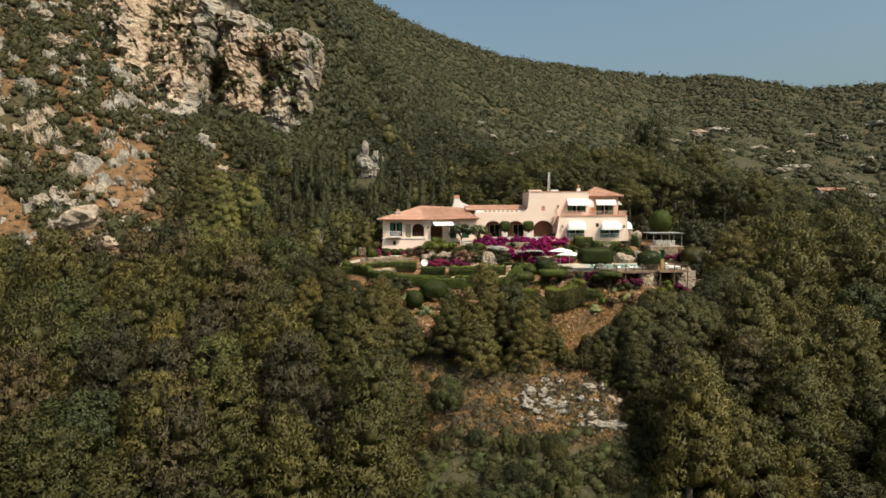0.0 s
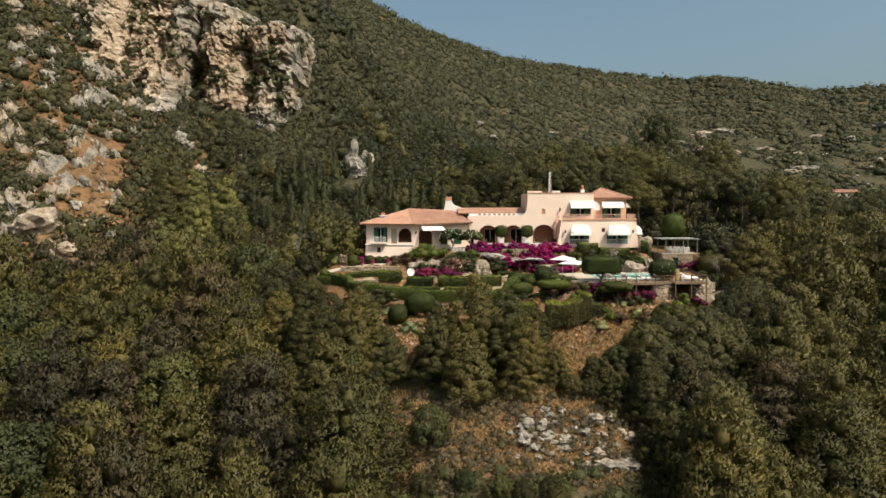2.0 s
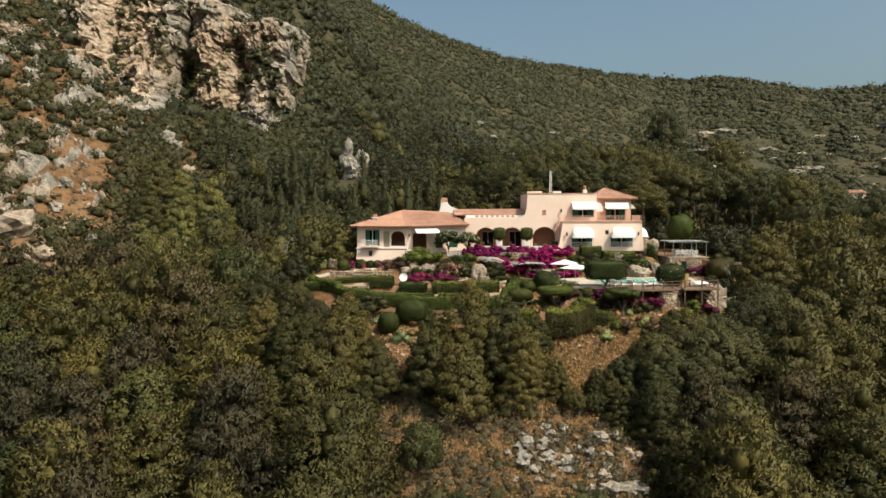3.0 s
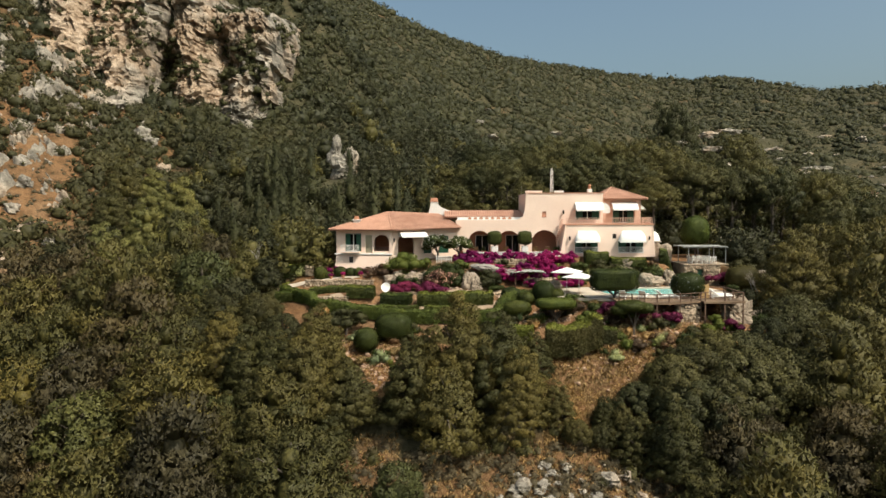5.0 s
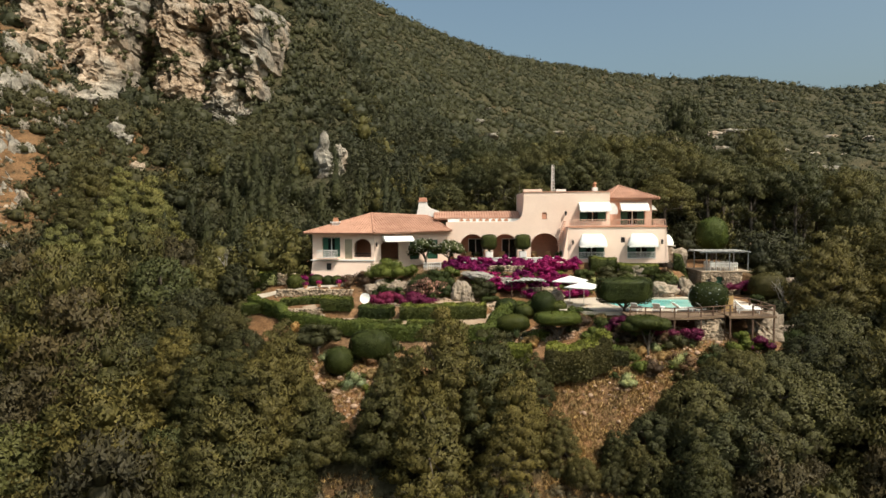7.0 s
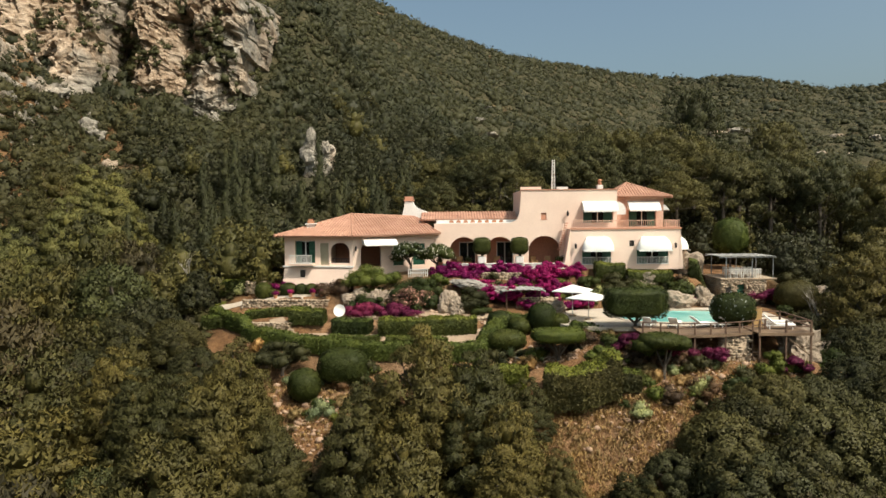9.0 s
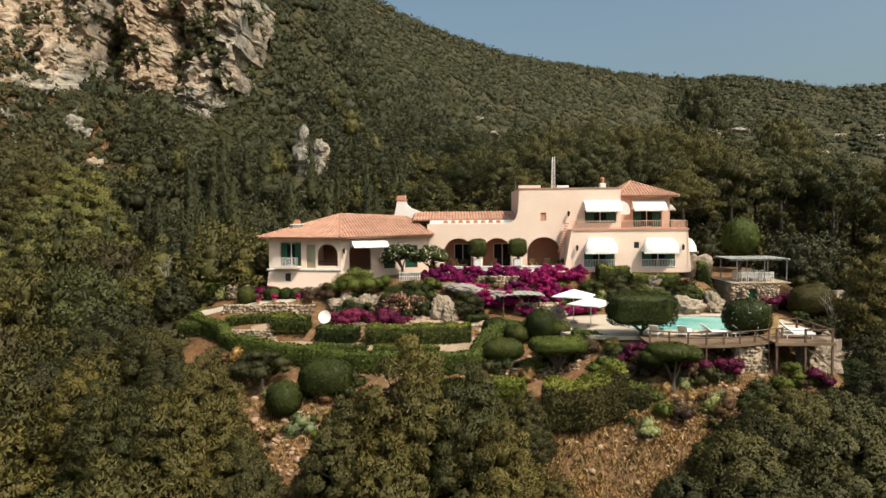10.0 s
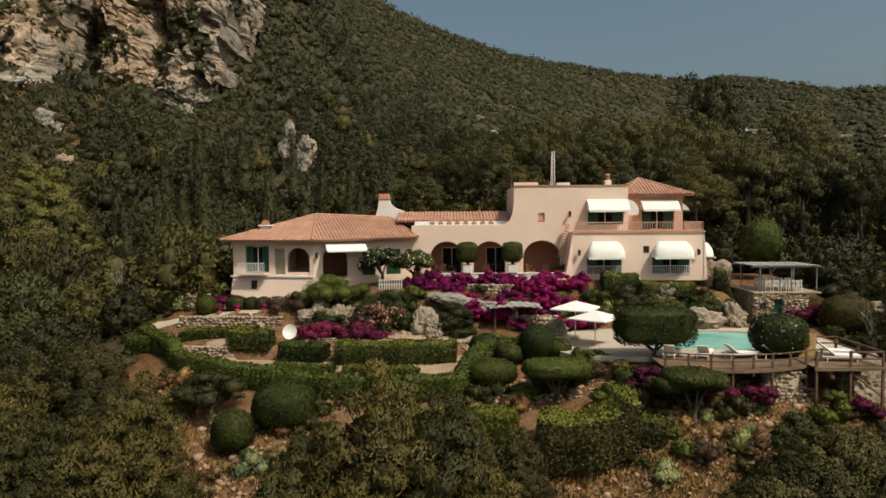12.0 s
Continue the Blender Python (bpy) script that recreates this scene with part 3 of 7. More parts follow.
def villa():
    v = tagged(new("villa"), "pale pink stucco villa with terracotta roofs, arches and white awnings", "house")
    # left wing: two front walls that meet in a blunt corner
    A, B, C, D, E = (-10.4, 111.4), (-3.3, 110.3), (4.7, 113.5), (4.7, 121.4), (-9.6, 121.4)
    part("wall", facade(A, B, 0.15, 3.25, 0.35, [(1.1, 3.25, 0.45, 2.75, 0), (3.75, 4.65, 0.3, 2.5, 0), (4.85, 6.85, 0.2, 1.6, 0.95)]), STUCCO, v)
    part("wall", facade(B, C, 0.0, 3.25, 0.35, [(0.8, 2.9, 0.0, 1.7, 0.85), (4.2, 5.3, 0.1, 2.3, 0), (6.3, 7.6, 0.1, 2.3, 0)]), STUCCO, v)
    part("wall", facade(D, E, -1.5, 3.25, 0.35, []), STUCCO, v)
    part("wall", facade(E, A, -1.5, 3.25, 0.35, []), STUCCO, v)
    # battered footing under the left wing, with a ledge at floor height
    bm = bmesh.new()
    prism(bm, [(-10.4, 111.3), (-3.3, 110.2), (-3.1, 114), (-9.6, 118)], -2.6, 0.1)
    for vert in bm.verts:
        if vert.co.z < -1:
            vert.co.y -= 0.5 if vert.co.y < 112 else 0
            vert.co.x -= 0.25
    part("footing", bm, STUCCO, v)
    bm = bmesh.new()
    wall_box(bm, A, B, -0.15, 7.25, -0.3, 0.22, 0.08, 0.22)
    part("ledge", bm, WHITE, v)
    part("footing", prism(bmesh.new(), [(-3.35, 110.25), (4.7, 113.45), (4.7, 114.2), (-3.1, 111.2)], -2.4, 0.0), STUCCO, v)
    part("cellar_window", wall_box(bmesh.new(), A, B, 1.75, 2.25, -0.1, 0.3, -0.95, -0.2), IRON, v)
    shuttered_window(v, A, B, 1.15, 3.2, 0.5, 2.7)
    part("balcony_slab", wall_box(bmesh.new(), A, B, 0.75, 3.2, 0, 0.85, 0.3, 0.45), STUCCO, v)
    railing(v, A, B, 0.8, 3.15, 0.8, 0.45, 0.85, WHITE, 0.14)
    bm = wall_box(bmesh.new(), A, B, 3.75, 4.65, -0.3, -0.14, 0.3, 2.5)
    for k in range(20):
        wall_box(bm, A, B, 3.82, 4.58, -0.14, -0.115, 0.38 + 0.105 * k, 0.45 + 0.105 * k)
    part("blind_panel", bm, BLIND, v, "closed olive-beige slatted blind")
    part("balustrade", wall_box(bmesh.new(), A, B, 4.85, 6.85, -0.25, -0.1, 0.2, 0.5), STUCCO, v, "low stucco parapet")
    railing(v, A, B, 4.9, 6.8, -0.17, 0.5, 0.42, IRON, 0.16, label="slim dark metal railing")
    # room behind the arched openings
    bm = bmesh.new()
    prism(bm, [(-9.8, 115.2), (4.4, 116.8), (4.4, 117.1), (-9.8, 115.5)], -0.1, 3.2)
    part("inner_wall", bm, CORAL, v)
    part("floor_slab", prism(bmesh.new(), [(-10, 111.9), (-3.2, 110.9), (4.5, 114.0), (4.5, 121), (-9.3, 121)], -0.25, 0.02), CLAY, v)
    part("divider", prism(bmesh.new(), [(-6.1, 111.1), (-5.9, 111.1), (-5.9, 115.2), (-6.1, 115.2)], 0.0, 3.2), STUCCO, v)
    # awning over the wing's big arch, and green doors beside it
    box_awning(v, B, C, 0.9, 4.3, 3.0, 0.8, 1.5)
    for u0, u1 in ((4.2, 5.3), (6.3, 7.6)):
        bm = wall_box(bmesh.new(), B, C, u0 + 0.02, u1 - 0.02, -0.2, -0.12, 0.12, 2.28)
        for k in range(16):
            wall_box(bm, B, C, u0 + 0.1, u1 - 0.1, -0.12, -0.095, 0.25 + 0.12 * k, 0.32 + 0.12 * k)
        part("shutter", bm, GREEN, v, "green louvred wooden shutter")
    wall_lantern(v, on_wall(B, C, 0.35, 0.02, 1.9))
    # wing roof
    eA, eB, eC, eD, eE = (-11.25, 110.6, 3.25), (-3.2, 109.5, 3.2), (5.3, 112.7, 3.35), (5.3, 122.2, 3.3), (-10.3, 122.2, 3.3)
    R1 = Vector((-4.3, 116.4, 5.35))
    n = (Vector(eC) - Vector(eB)).cross(R1 - Vector(eB))
    rx, ry = 2.4, 117.4
    R2 = Vector((rx, ry, eB[2] - (n.x * (rx - eB[0]) + n.y * (ry - eB[1])) / n.z))
    for corners in ((eA, eB, R1), (eB, eC, R2, R1), (eC, eD, R2), (eD, eE, R1, R2), (eE, eA, R1)):
        part("roof", tiled_slope(corners), TILE, v, "weathered terracotta barrel tiles")
    bm = bmesh.new()
    for a, b in ((eA, R1), (eB, R1), (R1, R2), (eC, R2), (eE, R1), (eD, R2)):
        ridge_caps(bm, a, b)
    part("ridge_tiles", bm, TILE, v)
    # chimneys on the wing
    bm = boxed(-8.4, -7.6, 112.6, 113.3, 3.5, 4.35, bevel=0.04)
    box(bm, -8.55, -7.45, 112.45, 113.45, 4.35, 4.45, 0.02)
    ch = part("chimney", bm, WHITE, v, "small white chimney")
    part("chimney_cap", box(boxed(-8.3, -7.7, 112.7, 113.2, 4.45, 4.75), -8.2, -7.8, 112.75, 113.15, 4.75, 4.9), CLAY, ch)
    bm = bmesh.new()
    prof = [(0.95, 4.9), (4.3, 4.9), (4.1, 5.4), (3.6, 5.65), (2.8, 5.95), (2.4, 6.3), (2.25, 6.75), (1.35, 6.75), (1.25, 6.0)]
    panel(bm, (0, 118.0), (1, 0), (0, 1), prof, 1.2)
    ch = part("chimney", bm, WHITE, v, "white swept chimney stack")
    part("chimney_cap", box(boxed(1.25, 2.35, 117.9, 119.3, 6.75, 6.9, bevel=0.02), 1.35, 2.25, 118.0, 119.2, 6.9, 7.25, 0.02), CORAL, ch)
    # the arcade
    L, R = (4.7, 113.6), (18.6, 113.6)
    arches = [(6.35 - 4.7, 9.2 - 4.7, -0.35, 1.55, 1.35), (10.15 - 4.7, 12.95 - 4.7, -0.35, 1.55, 1.35), (14.5 - 4.7, 17.75 - 4.7, -0.35, 1.5, 1.45)]
    part("arcade_wall", facade(L, R, -0.35, 4.3, 0.5, arches), STUCCO, v)
    part("inner_wall", boxed(4.6, 18.6, 116.2, 116.5, -0.35, 4.2), CORAL, v)
    part("arcade_floor", boxed(4.6, 18.6, 112.0, 117.4, -0.6, -0.32), CLAY, v)
    part("arcade_ceiling", boxed(4.6, 18.6, 114.1, 117.4, 3.6, 3.8), STUCCO, v)
    for x in (9.7, 13.6):
        part("cross_wall", boxed(x - 0.2, x + 0.2, 114.1, 114.8, -0.35, 3.6), STUCCO, v)
    W0, W1 = (4.7, 116.2), (18.6, 116.2)
    for u in (2.6, 6.6):
        bm = bmesh.new()
        for a, b in ((u, u + 0.08), (u + 0.86, u + 0.94), (u + 1.72, u + 1.8)):
            wall_box(bm, W0, W1, a, b, 0.0, 0.07, -0.3, 2.2)
        wall_box(bm, W0, W1, u, u + 1.8, 0.0, 0.06, 2.2, 2.3)
        d = part("glazed_door", bm, WHITE, v, "white framed glazed door")
        part("pane", wall_box(bmesh.new(), W0, W1, u + 0.08, u + 1.72, 0.02, 0.035, -0.28, 2.2), GLASS, d)
    # the sweep of the wall up to the tall block, and the block itself
    bm = bmesh.new()
    sweep = [(12.4, 4.3), (13.72, 4.3), (13.72, 7.6), (13.66, 6.2), (13.55, 5.3), (13.3, 4.7), (12.9, 4.42)]
    panel(bm, (0, 113.6), (1, 0), (0, 1), sweep, 0.5)
    part("wall_sweep", bm, STUCCO, v)
    P, Q = (13.72, 113.6), (23.6, 113.6)
    part("wall", facade(P, Q, 4.3, 7.68, 0.45, [(15.8 - 13.72, 16.35 - 13.72, 4.65, 5.35, 0), (20.1 - 13.72, 23.2 - 13.72, 3.75 + 0.55, 5.75, 0)]), STUCCO, v)
    part("wall", boxed(18.6, 23.6, 113.6, 114.05, 3.7, 4.3), STUCCO, v)
    part("wall", boxed(13.72, 14.1, 114.05, 123, 4.3, 7.68), STUCCO, v)
    part("wall", boxed(23.2, 23.6, 114.05, 123, 3.7, 7.68), STUCCO, v)
    part("flat_roof", boxed(13.9, 23.4, 114.0, 123, 7.3, 7.45), CLAY, v)
    part("wall", boxed(13.72, 23.6, 122.8, 123.2, -0.3, 7.68), STUCCO, v)
    part("coping", boxed(13.66, 23.66, 113.52, 114.1, 7.68, 7.76), CORAL, v)
    part("parapet", boxed(13.74, 15.9, 114.3, 114.6, 7.4, 8.05), STUCCO, v)
    part("parapet", boxed(17.8, 19.0, 116.3, 116.6, 7.4, 8.1), WHITE, v)
    part("window_frame", box(boxed(15.76, 16.4, 113.57, 113.7, 4.6, 4.68), 15.76, 16.4, 113.7, 113.76, 4.65, 5.36), CORAL, v)
    ch = part("chimney", boxed(22.3, 22.9, 117, 117.6, 7.4, 8.3, bevel=0.03), WHITE, v, "small white chimney")
    part("chimney_cap", rod(rod(bmesh.new(), (22.6, 117.3, 8.3), (22.6, 117.3, 8.75), 0.2, 0.17, 10), (22.6, 117.3, 8.75), (22.6, 117.3, 8.95), 0.26, 0.1, 10), CLAY, ch)
    shuttered_window(v, (20.0, 113.6), (23.6, 113.6), 0.15, 3.15, 4.0, 5.75)
    box_awning(v, (19.9, 113.6), (23.6, 113.6), 0.1, 3.6, 6.5, 1.15, 1.25)
    wall_lantern(v, (18.5, 113.55, 5.2))
    # rounded wing of the wall beside the upper awning
    bm = bmesh.new()
    panel(bm, (0, 113.65), (1, 0), (0, 1), [(23.6, 5.1), (24.5, 5.1)] + [(23.6 + 0.95 * math.cos(a), 5.45 + 1.0 * math.sin(a)) for a in (0, 0.4, 0.8, 1.2, 1.57)], 0.3)
    part("wall_wing", bm, WHITE, v)
    # set-back upper rooms with the hipped roof
    U0, U1 = (23.6, 116.0), (29.1, 116.0)
    part("wall", facade(U0, U1, 3.7, 6.95, 0.35, [(1.8, 4.7, 3.8, 5.75, 0)]), ROSE, v)
    part("wall", boxed(28.75, 29.1, 116.35, 122.5, 3.7, 6.95), STUCCO, v)
    part("wall", boxed(23.6, 29.1, 122.2, 122.5, 3.7, 6.95), STUCCO, v)
    shuttered_window(v, U0, U1, 1.85, 4.65, 3.8, 5.75)
    box_awning(v, U0, U1, 1.65, 4.95, 6.5, 1.1, 1.2)
    box_awning(v, (29.1, 116.6), (29.1, 119.5), 0.2, 2.6, 6.3, 0.9, 0.9)
    e = [(23.6, 115.4, 7.0), (29.85, 115.4, 6.95), (29.85, 123, 6.95), (23.6, 123, 7.0)]
    top = (25.9, 119.2, 8.55)
    for k in range(4):
        part("roof", tiled_slope((e[k], e[(k + 1) % 4], top)), TILE, v, "terracotta barrel tiles")
    bm = bmesh.new()
    for p in e:
        ridge_caps(bm, p, top)
    part("ridge_tiles", bm, TILE, v)
    # ground-floor block in front, with the terrace on its roof
    S, T = (18.5, 111.4), (29.4, 111.4)
    part("wall", facade(S, T, -0.4, 3.72, 0.45, [(1.15, 4.05, 0.1, 1.75, 0), (5.85, 6.35, 1.9, 2.5, 0), (6.6, 9.75, 0.1, 1.75, 0)]), STUCCO, v)
    bm = bmesh.new()
    prism(bm, [(17.75, 111.25), (18.55, 111.45), (18.55, 113.6), (17.75, 113.6)], -0.4, 3.7)
    for vert in bm.verts:
        if vert.co.z > 3 and vert.co.x < 18:
            vert.co.x = 18.45
    part("buttress", bm, STUCCO, v)
    bm = bmesh.new()
    prism(bm, [(29.35, 111.4), (29.75, 111.4), (29.75, 122.5), (29.35, 122.5)], -0.4, 3.72)
    for vert in bm.verts:
        if vert.co.z > 3 and vert.co.x > 29.5:
            vert.co.x = 29.42
    part("wall", bm, STUCCO, v)
    part("terrace_floor", boxed(18.5, 29.4, 111.45, 116.2, 3.45, 3.7), CLAY, v)
    part("terrace_edge", boxed(18.42, 29.5, 111.3, 111.5, 3.62, 3.78), CORAL, v)
    railing(v, S, T, 0.1, 10.85, -0.12, 3.78, 0.72, ROSE, 0.21, label="rose painted terrace railing")
    railing(v, (29.3, 111.6), (29.3, 116), 0.05, 4.3, -0.05, 3.78, 0.72, ROSE, 0.25, label="rose painted terrace railing")
    for u0, u1 in ((1.15, 4.05), (6.6, 9.75)):
        shuttered_window(v, S, T, u0, u1, 0.1, 1.75)
        dome_awning(v, S, T, u0 - 0.08, u1 + 0.08, 1.6, 1.3, 1.1)
        railing(v, S, T, u0, u1, 0.03, 0.08, 0.75, WHITE, 0.15)
    part("window_frame", wall_box(bmesh.new(), S, T, 5.87, 6.33, -0.2, -0.12, 1.92, 2.48), IRON, v)
    dome_awning(v, (29.75, 112.0), (29.75, 116), 0.3, 3.2, 1.5, 1.3, 1.0)
    wall_lantern(v, (18.95, 111.38, 1.95))
    wall_lantern(v, (28.9, 111.38, 1.95))
    # tiled coping that steps down the buttress
    bm = bmesh.new()
    for k in range(12):
        t = k / 11
        box(bm, 18.15 - 0.75 * t, 18.4 - 0.75 * t, 112.6, 113.2, 4.2 - 2.7 * t, 4.32 - 2.7 * t)
    part("stepped_coping", bm, CORAL, v)
    # low roof over the arcade with its row of vent tiles
    part("roof", tiled_slope(((3.2, 115.0, 4.72), (13.5, 115.0, 4.72), (13.5, 118.2, 5.5), (3.2, 118.2, 5.5))), TILE, v, "terracotta barrel tiles")
    part("roof", tiled_slope(((13.5, 122, 4.4), (3.2, 122, 4.4), (3.2, 118.2, 5.5), (13.5, 118.2, 5.5))), TILE, v, "terracotta barrel tiles")
    part("parapet", boxed(4.9, 13.3, 113.62, 114.9, 4.3, 4.38), WHITE, v)
    part("parapet", boxed(4.9, 13.4, 114.9, 115.1, 4.3, 4.66), WHITE, v)
    for k in range(8):
        x = 6.5 + 0.74 * k
        bm = bmesh.new()
        panel(bm, (0, 113.9), (1, 0), (0, 1), [(x - 0.24, 4.38)] + [(x + 0.24 * math.cos(a), 4.47 + 0.2 * math.sin(a)) for a in (3.14, 2.4, 1.57, 0.8, 0)] + [(x + 0.24, 4.38)], 0.25)
        part("vent_tile", bm, CLAY, v)
    # lattice mast on the roof
    bm = bmesh.new()
    for dx, dy in ((0, 0), (0.4, 0), (0.2, 0.35)):
        rod(bm, (17.6 + dx, 119 + dy, 7.4), (17.7 + dx * 0.6, 119 + dy, 11.2), 0.035)
    for k in range(9):
        z = 7.6 + 0.38 * k
        a, b = (17.6, 119, z), (18.0, 119, z + 0.3)
        rod(bm, a, b, 0.018, sides=4)
        rod(bm, (18.0, 119, z), (17.8, 119.35, z + 0.3), 0.018, sides=4)
    part("mast", bm, WHITE, v, "pale lattice aerial mast")
    return v


villa()

# ---- rock ----
def craggy(verts, seed, amount, size):
    """Pushes points out and in by ridged noise, for broken rock."""
    out = np.array(verts, float)
    c = out.mean(0)
    off = Vector((seed * 13.1, seed * 7.7, seed * 3.3))
    for i, p in enumerate(verts):
        q = Vector(p) / size + off
        k = noise.cell(q * 9) * 0.16 + noise.hetero_terrain(q, 0.8, 2.1, 5, 0.6) * 0.5 + abs(noise.noise(q * 2.3)) * 0.6 - 0.35
        d = Vector(p) - Vector(c)
        out[i] = Vector(p) + d.normalized() * k * amount
    return out


def rock_mesh(name, radii, seed, cuts=3, rough=0.35, mat=ROCK):
    bm = bmesh.new()
    bmesh.ops.create_icosphere(bm, subdivisions=cuts, radius=1.0)
    v = np.array([x.co for x in bm.verts]) * np.array(radii)
    v = craggy(v, seed, rough * min(radii) * 1.6, max(radii) * 0.7)
    for vert, p in zip(bm.verts, v):
        vert.co = p
    me = bpy.data.meshes.new(name)
    bm.to_mesh(me)
    bm.free()
    me.materials.append(mat)
    return me


def z_at(x, y):
    return float(height(np.array([float(x)]), np.array([float(y)]))[0])


CLIFF_LEDGES = []


def cliff(name, label, x0, x1, y0, foot, crest, lean, seed, fins, nu=110, nv=90, stain=(), green=0.08):
    """A broken limestone face that leans back. foot and crest are heights at both ends; fins are upright ribs or
    gullies (across, half width, how far they stand out); stain gives places (across, height, reach) of warm rock."""
    vs, warm, r = [], [], random.Random(seed)
    off = Vector((seed * 5.3, seed * 2.9, seed * 8.1))
    for j in range(nv + 1):
        b = j / nv
        for i in range(nu + 1):
            a = i / nu
            edge = max(0.0, 1 - 2 * a) ** 8
            top = max(0, (b - 0.82) / 0.18) ** 2
            x = x0 + (x1 - x0) * min(1.0, a / 0.9)
            side = max(0.0, (a - 0.86) / 0.14)
            rag = noise.noise(Vector((x * 0.11, seed, 0.0)))
            low = foot[0] + (foot[1] - foot[0]) * a
            high = crest[0] + (crest[1] - crest[0]) * a + 7 * rag + 3 * noise.noise(Vector((x * 0.35, seed, 5.0)))
            z = low + (high - low) * b * (1 - 0.2 * edge)
            y = y0 + lean * (z - low) + 16 * edge + 26 * side ** 1.5 + 40 * top
            q = Vector((x, y * 0.6, z)) * 0.045 + off
            x += 1.6 * noise.noise(q * 2.2) + 1.2 * noise.cell(Vector((z * 0.22, a * 9, seed))) * a + 0.8 * noise.noise(q * 7)
            out = sum(d * math.exp(-((x + 0.12 * (z - low) - c) / w) ** 2) for c, w, d in fins)
            w = Vector((x * 0.9 + 1.2 * noise.noise(q * 5), z * 0.55 + 1.2 * noise.noise(q * 5 + off), seed))
            block = 1.5 * noise.cell(w * 0.3) + 1.0 * noise.cell(w * 0.62 + off) + 0.6 * noise.cell(w * 1.3)
            crack = 1.6 * (1 - min(1, abs(noise.noise(Vector((x * 0.22, z * 0.07, seed)))) * 6)) + 0.8 * (1 - min(1, abs(noise.noise(Vector((x * 0.5, z * 0.3, seed + 4)))) * 5))
            fold = 2.4 * noise.noise(q * 2.4) + 1.6 * abs(noise.noise(q * 6)) + 0.9 * abs(noise.noise(q * 14)) + 0.9 * abs(noise.noise(q * 30)) + 0.6 * abs(noise.noise(q * 55))
            vs.append((x, y - out * (1 - top) - 0.75 * fold - 1.15 * block + crack + r.uniform(-0.2, 0.2), z + 0.5 * noise.noise(q * 12)))
            warm.append(min(1.0, max([0.0] + [1.3 - math.hypot(x - c, (z - h) * 0.6) / reach + 0.5 * noise.noise(q * 5) for c, h, reach in stain])))
    n = nu + 1
    for k in range(int(len(vs) * 0.5)):
        j = r.randrange(nv // 12, nv) * n + r.randrange(4, nu - 3)
        p = Vector(vs[j])
        gully = min([0.0] + [d * math.exp(-((p.x + 0.12 * (p.z - foot[0]) - c) / w) ** 2) for c, w, d in fins if d < 0])
        if noise.noise(p * 0.11 + off) + 0.5 * noise.noise(p * 0.3) - 0.1 * gully + 0.6 * max(0, j / len(vs) - 0.75) > green and r.random() < 0.14:
            CLIFF_LEDGES.append((p.x, p.y - 0.2, p.z))
    f = [(j * n + i, j * n + i + 1, (j + 1) * n + i + 1, (j + 1) * n + i) for j in range(nv) for i in range(nu)]
    me = mesh_of(name, vs, f, ROCK, flat=True)
    me.attributes.new("iron_stain", "FLOAT", "POINT").data.foreach_set("value", np.array(warm, np.float32))
    return tagged(new(name, me), label, "cliff", kind="structure")


cliff("cliff", "tall broken limestone cliff, grey and orange, on the mountainside", -88, -39.5, 182, (25, 16), (72, 57), 0.32, 2,
      [(-54, 4.0, 4.5), (-47.5, 2.2, -2.5), (-42, 4.0, 2.5), (-61, 3.0, -2.5), (-68, 4, 3), (-75, 3, -2), (-82, 4, 2)], 250, 150, [(-56, 42, 8), (-68, 50, 8), (-80, 52, 8)], 0.24)
cliff("cliff", "weathered grey and orange rock face among bushes", -108, -64, 167, (29, 25), (86, 74), 0.66, 5,
      [(-98, 4, 3), (-90, 4, -3), (-82, 4, 3), (-74, 4, -3)], 150, 110, [(-78, 54, 9), (-72, 42, 9), (-84, 44, 8)])


def rocky_ground():
    """Bedrock that breaks through the dry slope: a sheet of ridged rock, half sunk in the ground."""
    gx, gy = np.linspace(-128, -46, 190), np.linspace(104, 182, 170)
    X, Y = np.meshgrid(gx, gy)
    x, y = X.ravel(), Y.ravel()
    z = height(x, y)
    up = np.empty(len(x))
    for i in range(len(x)):
        q = Vector((x[i] * 0.16, y[i] * 0.11, 3.0))
        w = Vector((x[i], y[i] * 0.7, 1.0)) + Vector((noise.noise(q * 4), noise.noise(q * 4 + Vector((9, 9, 9))), 0)) * 1.2
        up[i] = 0.9 * noise.cell(w * 0.35) + 0.6 * noise.cell(w * 0.9) - 0.5 + 2.6 * (abs(noise.noise(q)) - 0.26) + 1.6 * abs(noise.noise(q * 2.7)) + 1.3 * abs(noise.noise(q * 6)) + 0.9 * abs(noise.noise(q * 13)) - 0.5 - 0.7 * max(0.0, min(1.0, (x[i] + 68) / 8))
    edge = np.minimum.reduce([blend(x, -128, -118), 1 - blend(x, -58, -47), blend(y, 104, 114), 1 - blend(y, 172, 182)])
    shift = 0.5 * wave(x, y, 61, 5)
    up = up + np.random.RandomState(4).uniform(-0.22, 0.22, len(up))
    v = np.stack([x + shift, y - up * 0.6, z + up * 1.2 - 3.0 * (1 - edge)], 1)
    n, m = len(gx), len(gy)
    i, j = np.meshgrid(np.arange(n - 1), np.arange(m - 1))
    a = (j * n + i).ravel()
    tagged(new("bedrock", mesh_of("bedrock", v, np.stack([a, a + 1, a + n + 1, a + n], 1), ROCK, flat=True)), "pale broken bedrock showing through the dry orange slope", "rock", kind="structure")


rocky_ground()
rock_models = [rock_mesh("rock_outcrop", (1.0, 0.9, 0.8), 20 + k, 3, 0.6) for k in range(4)]


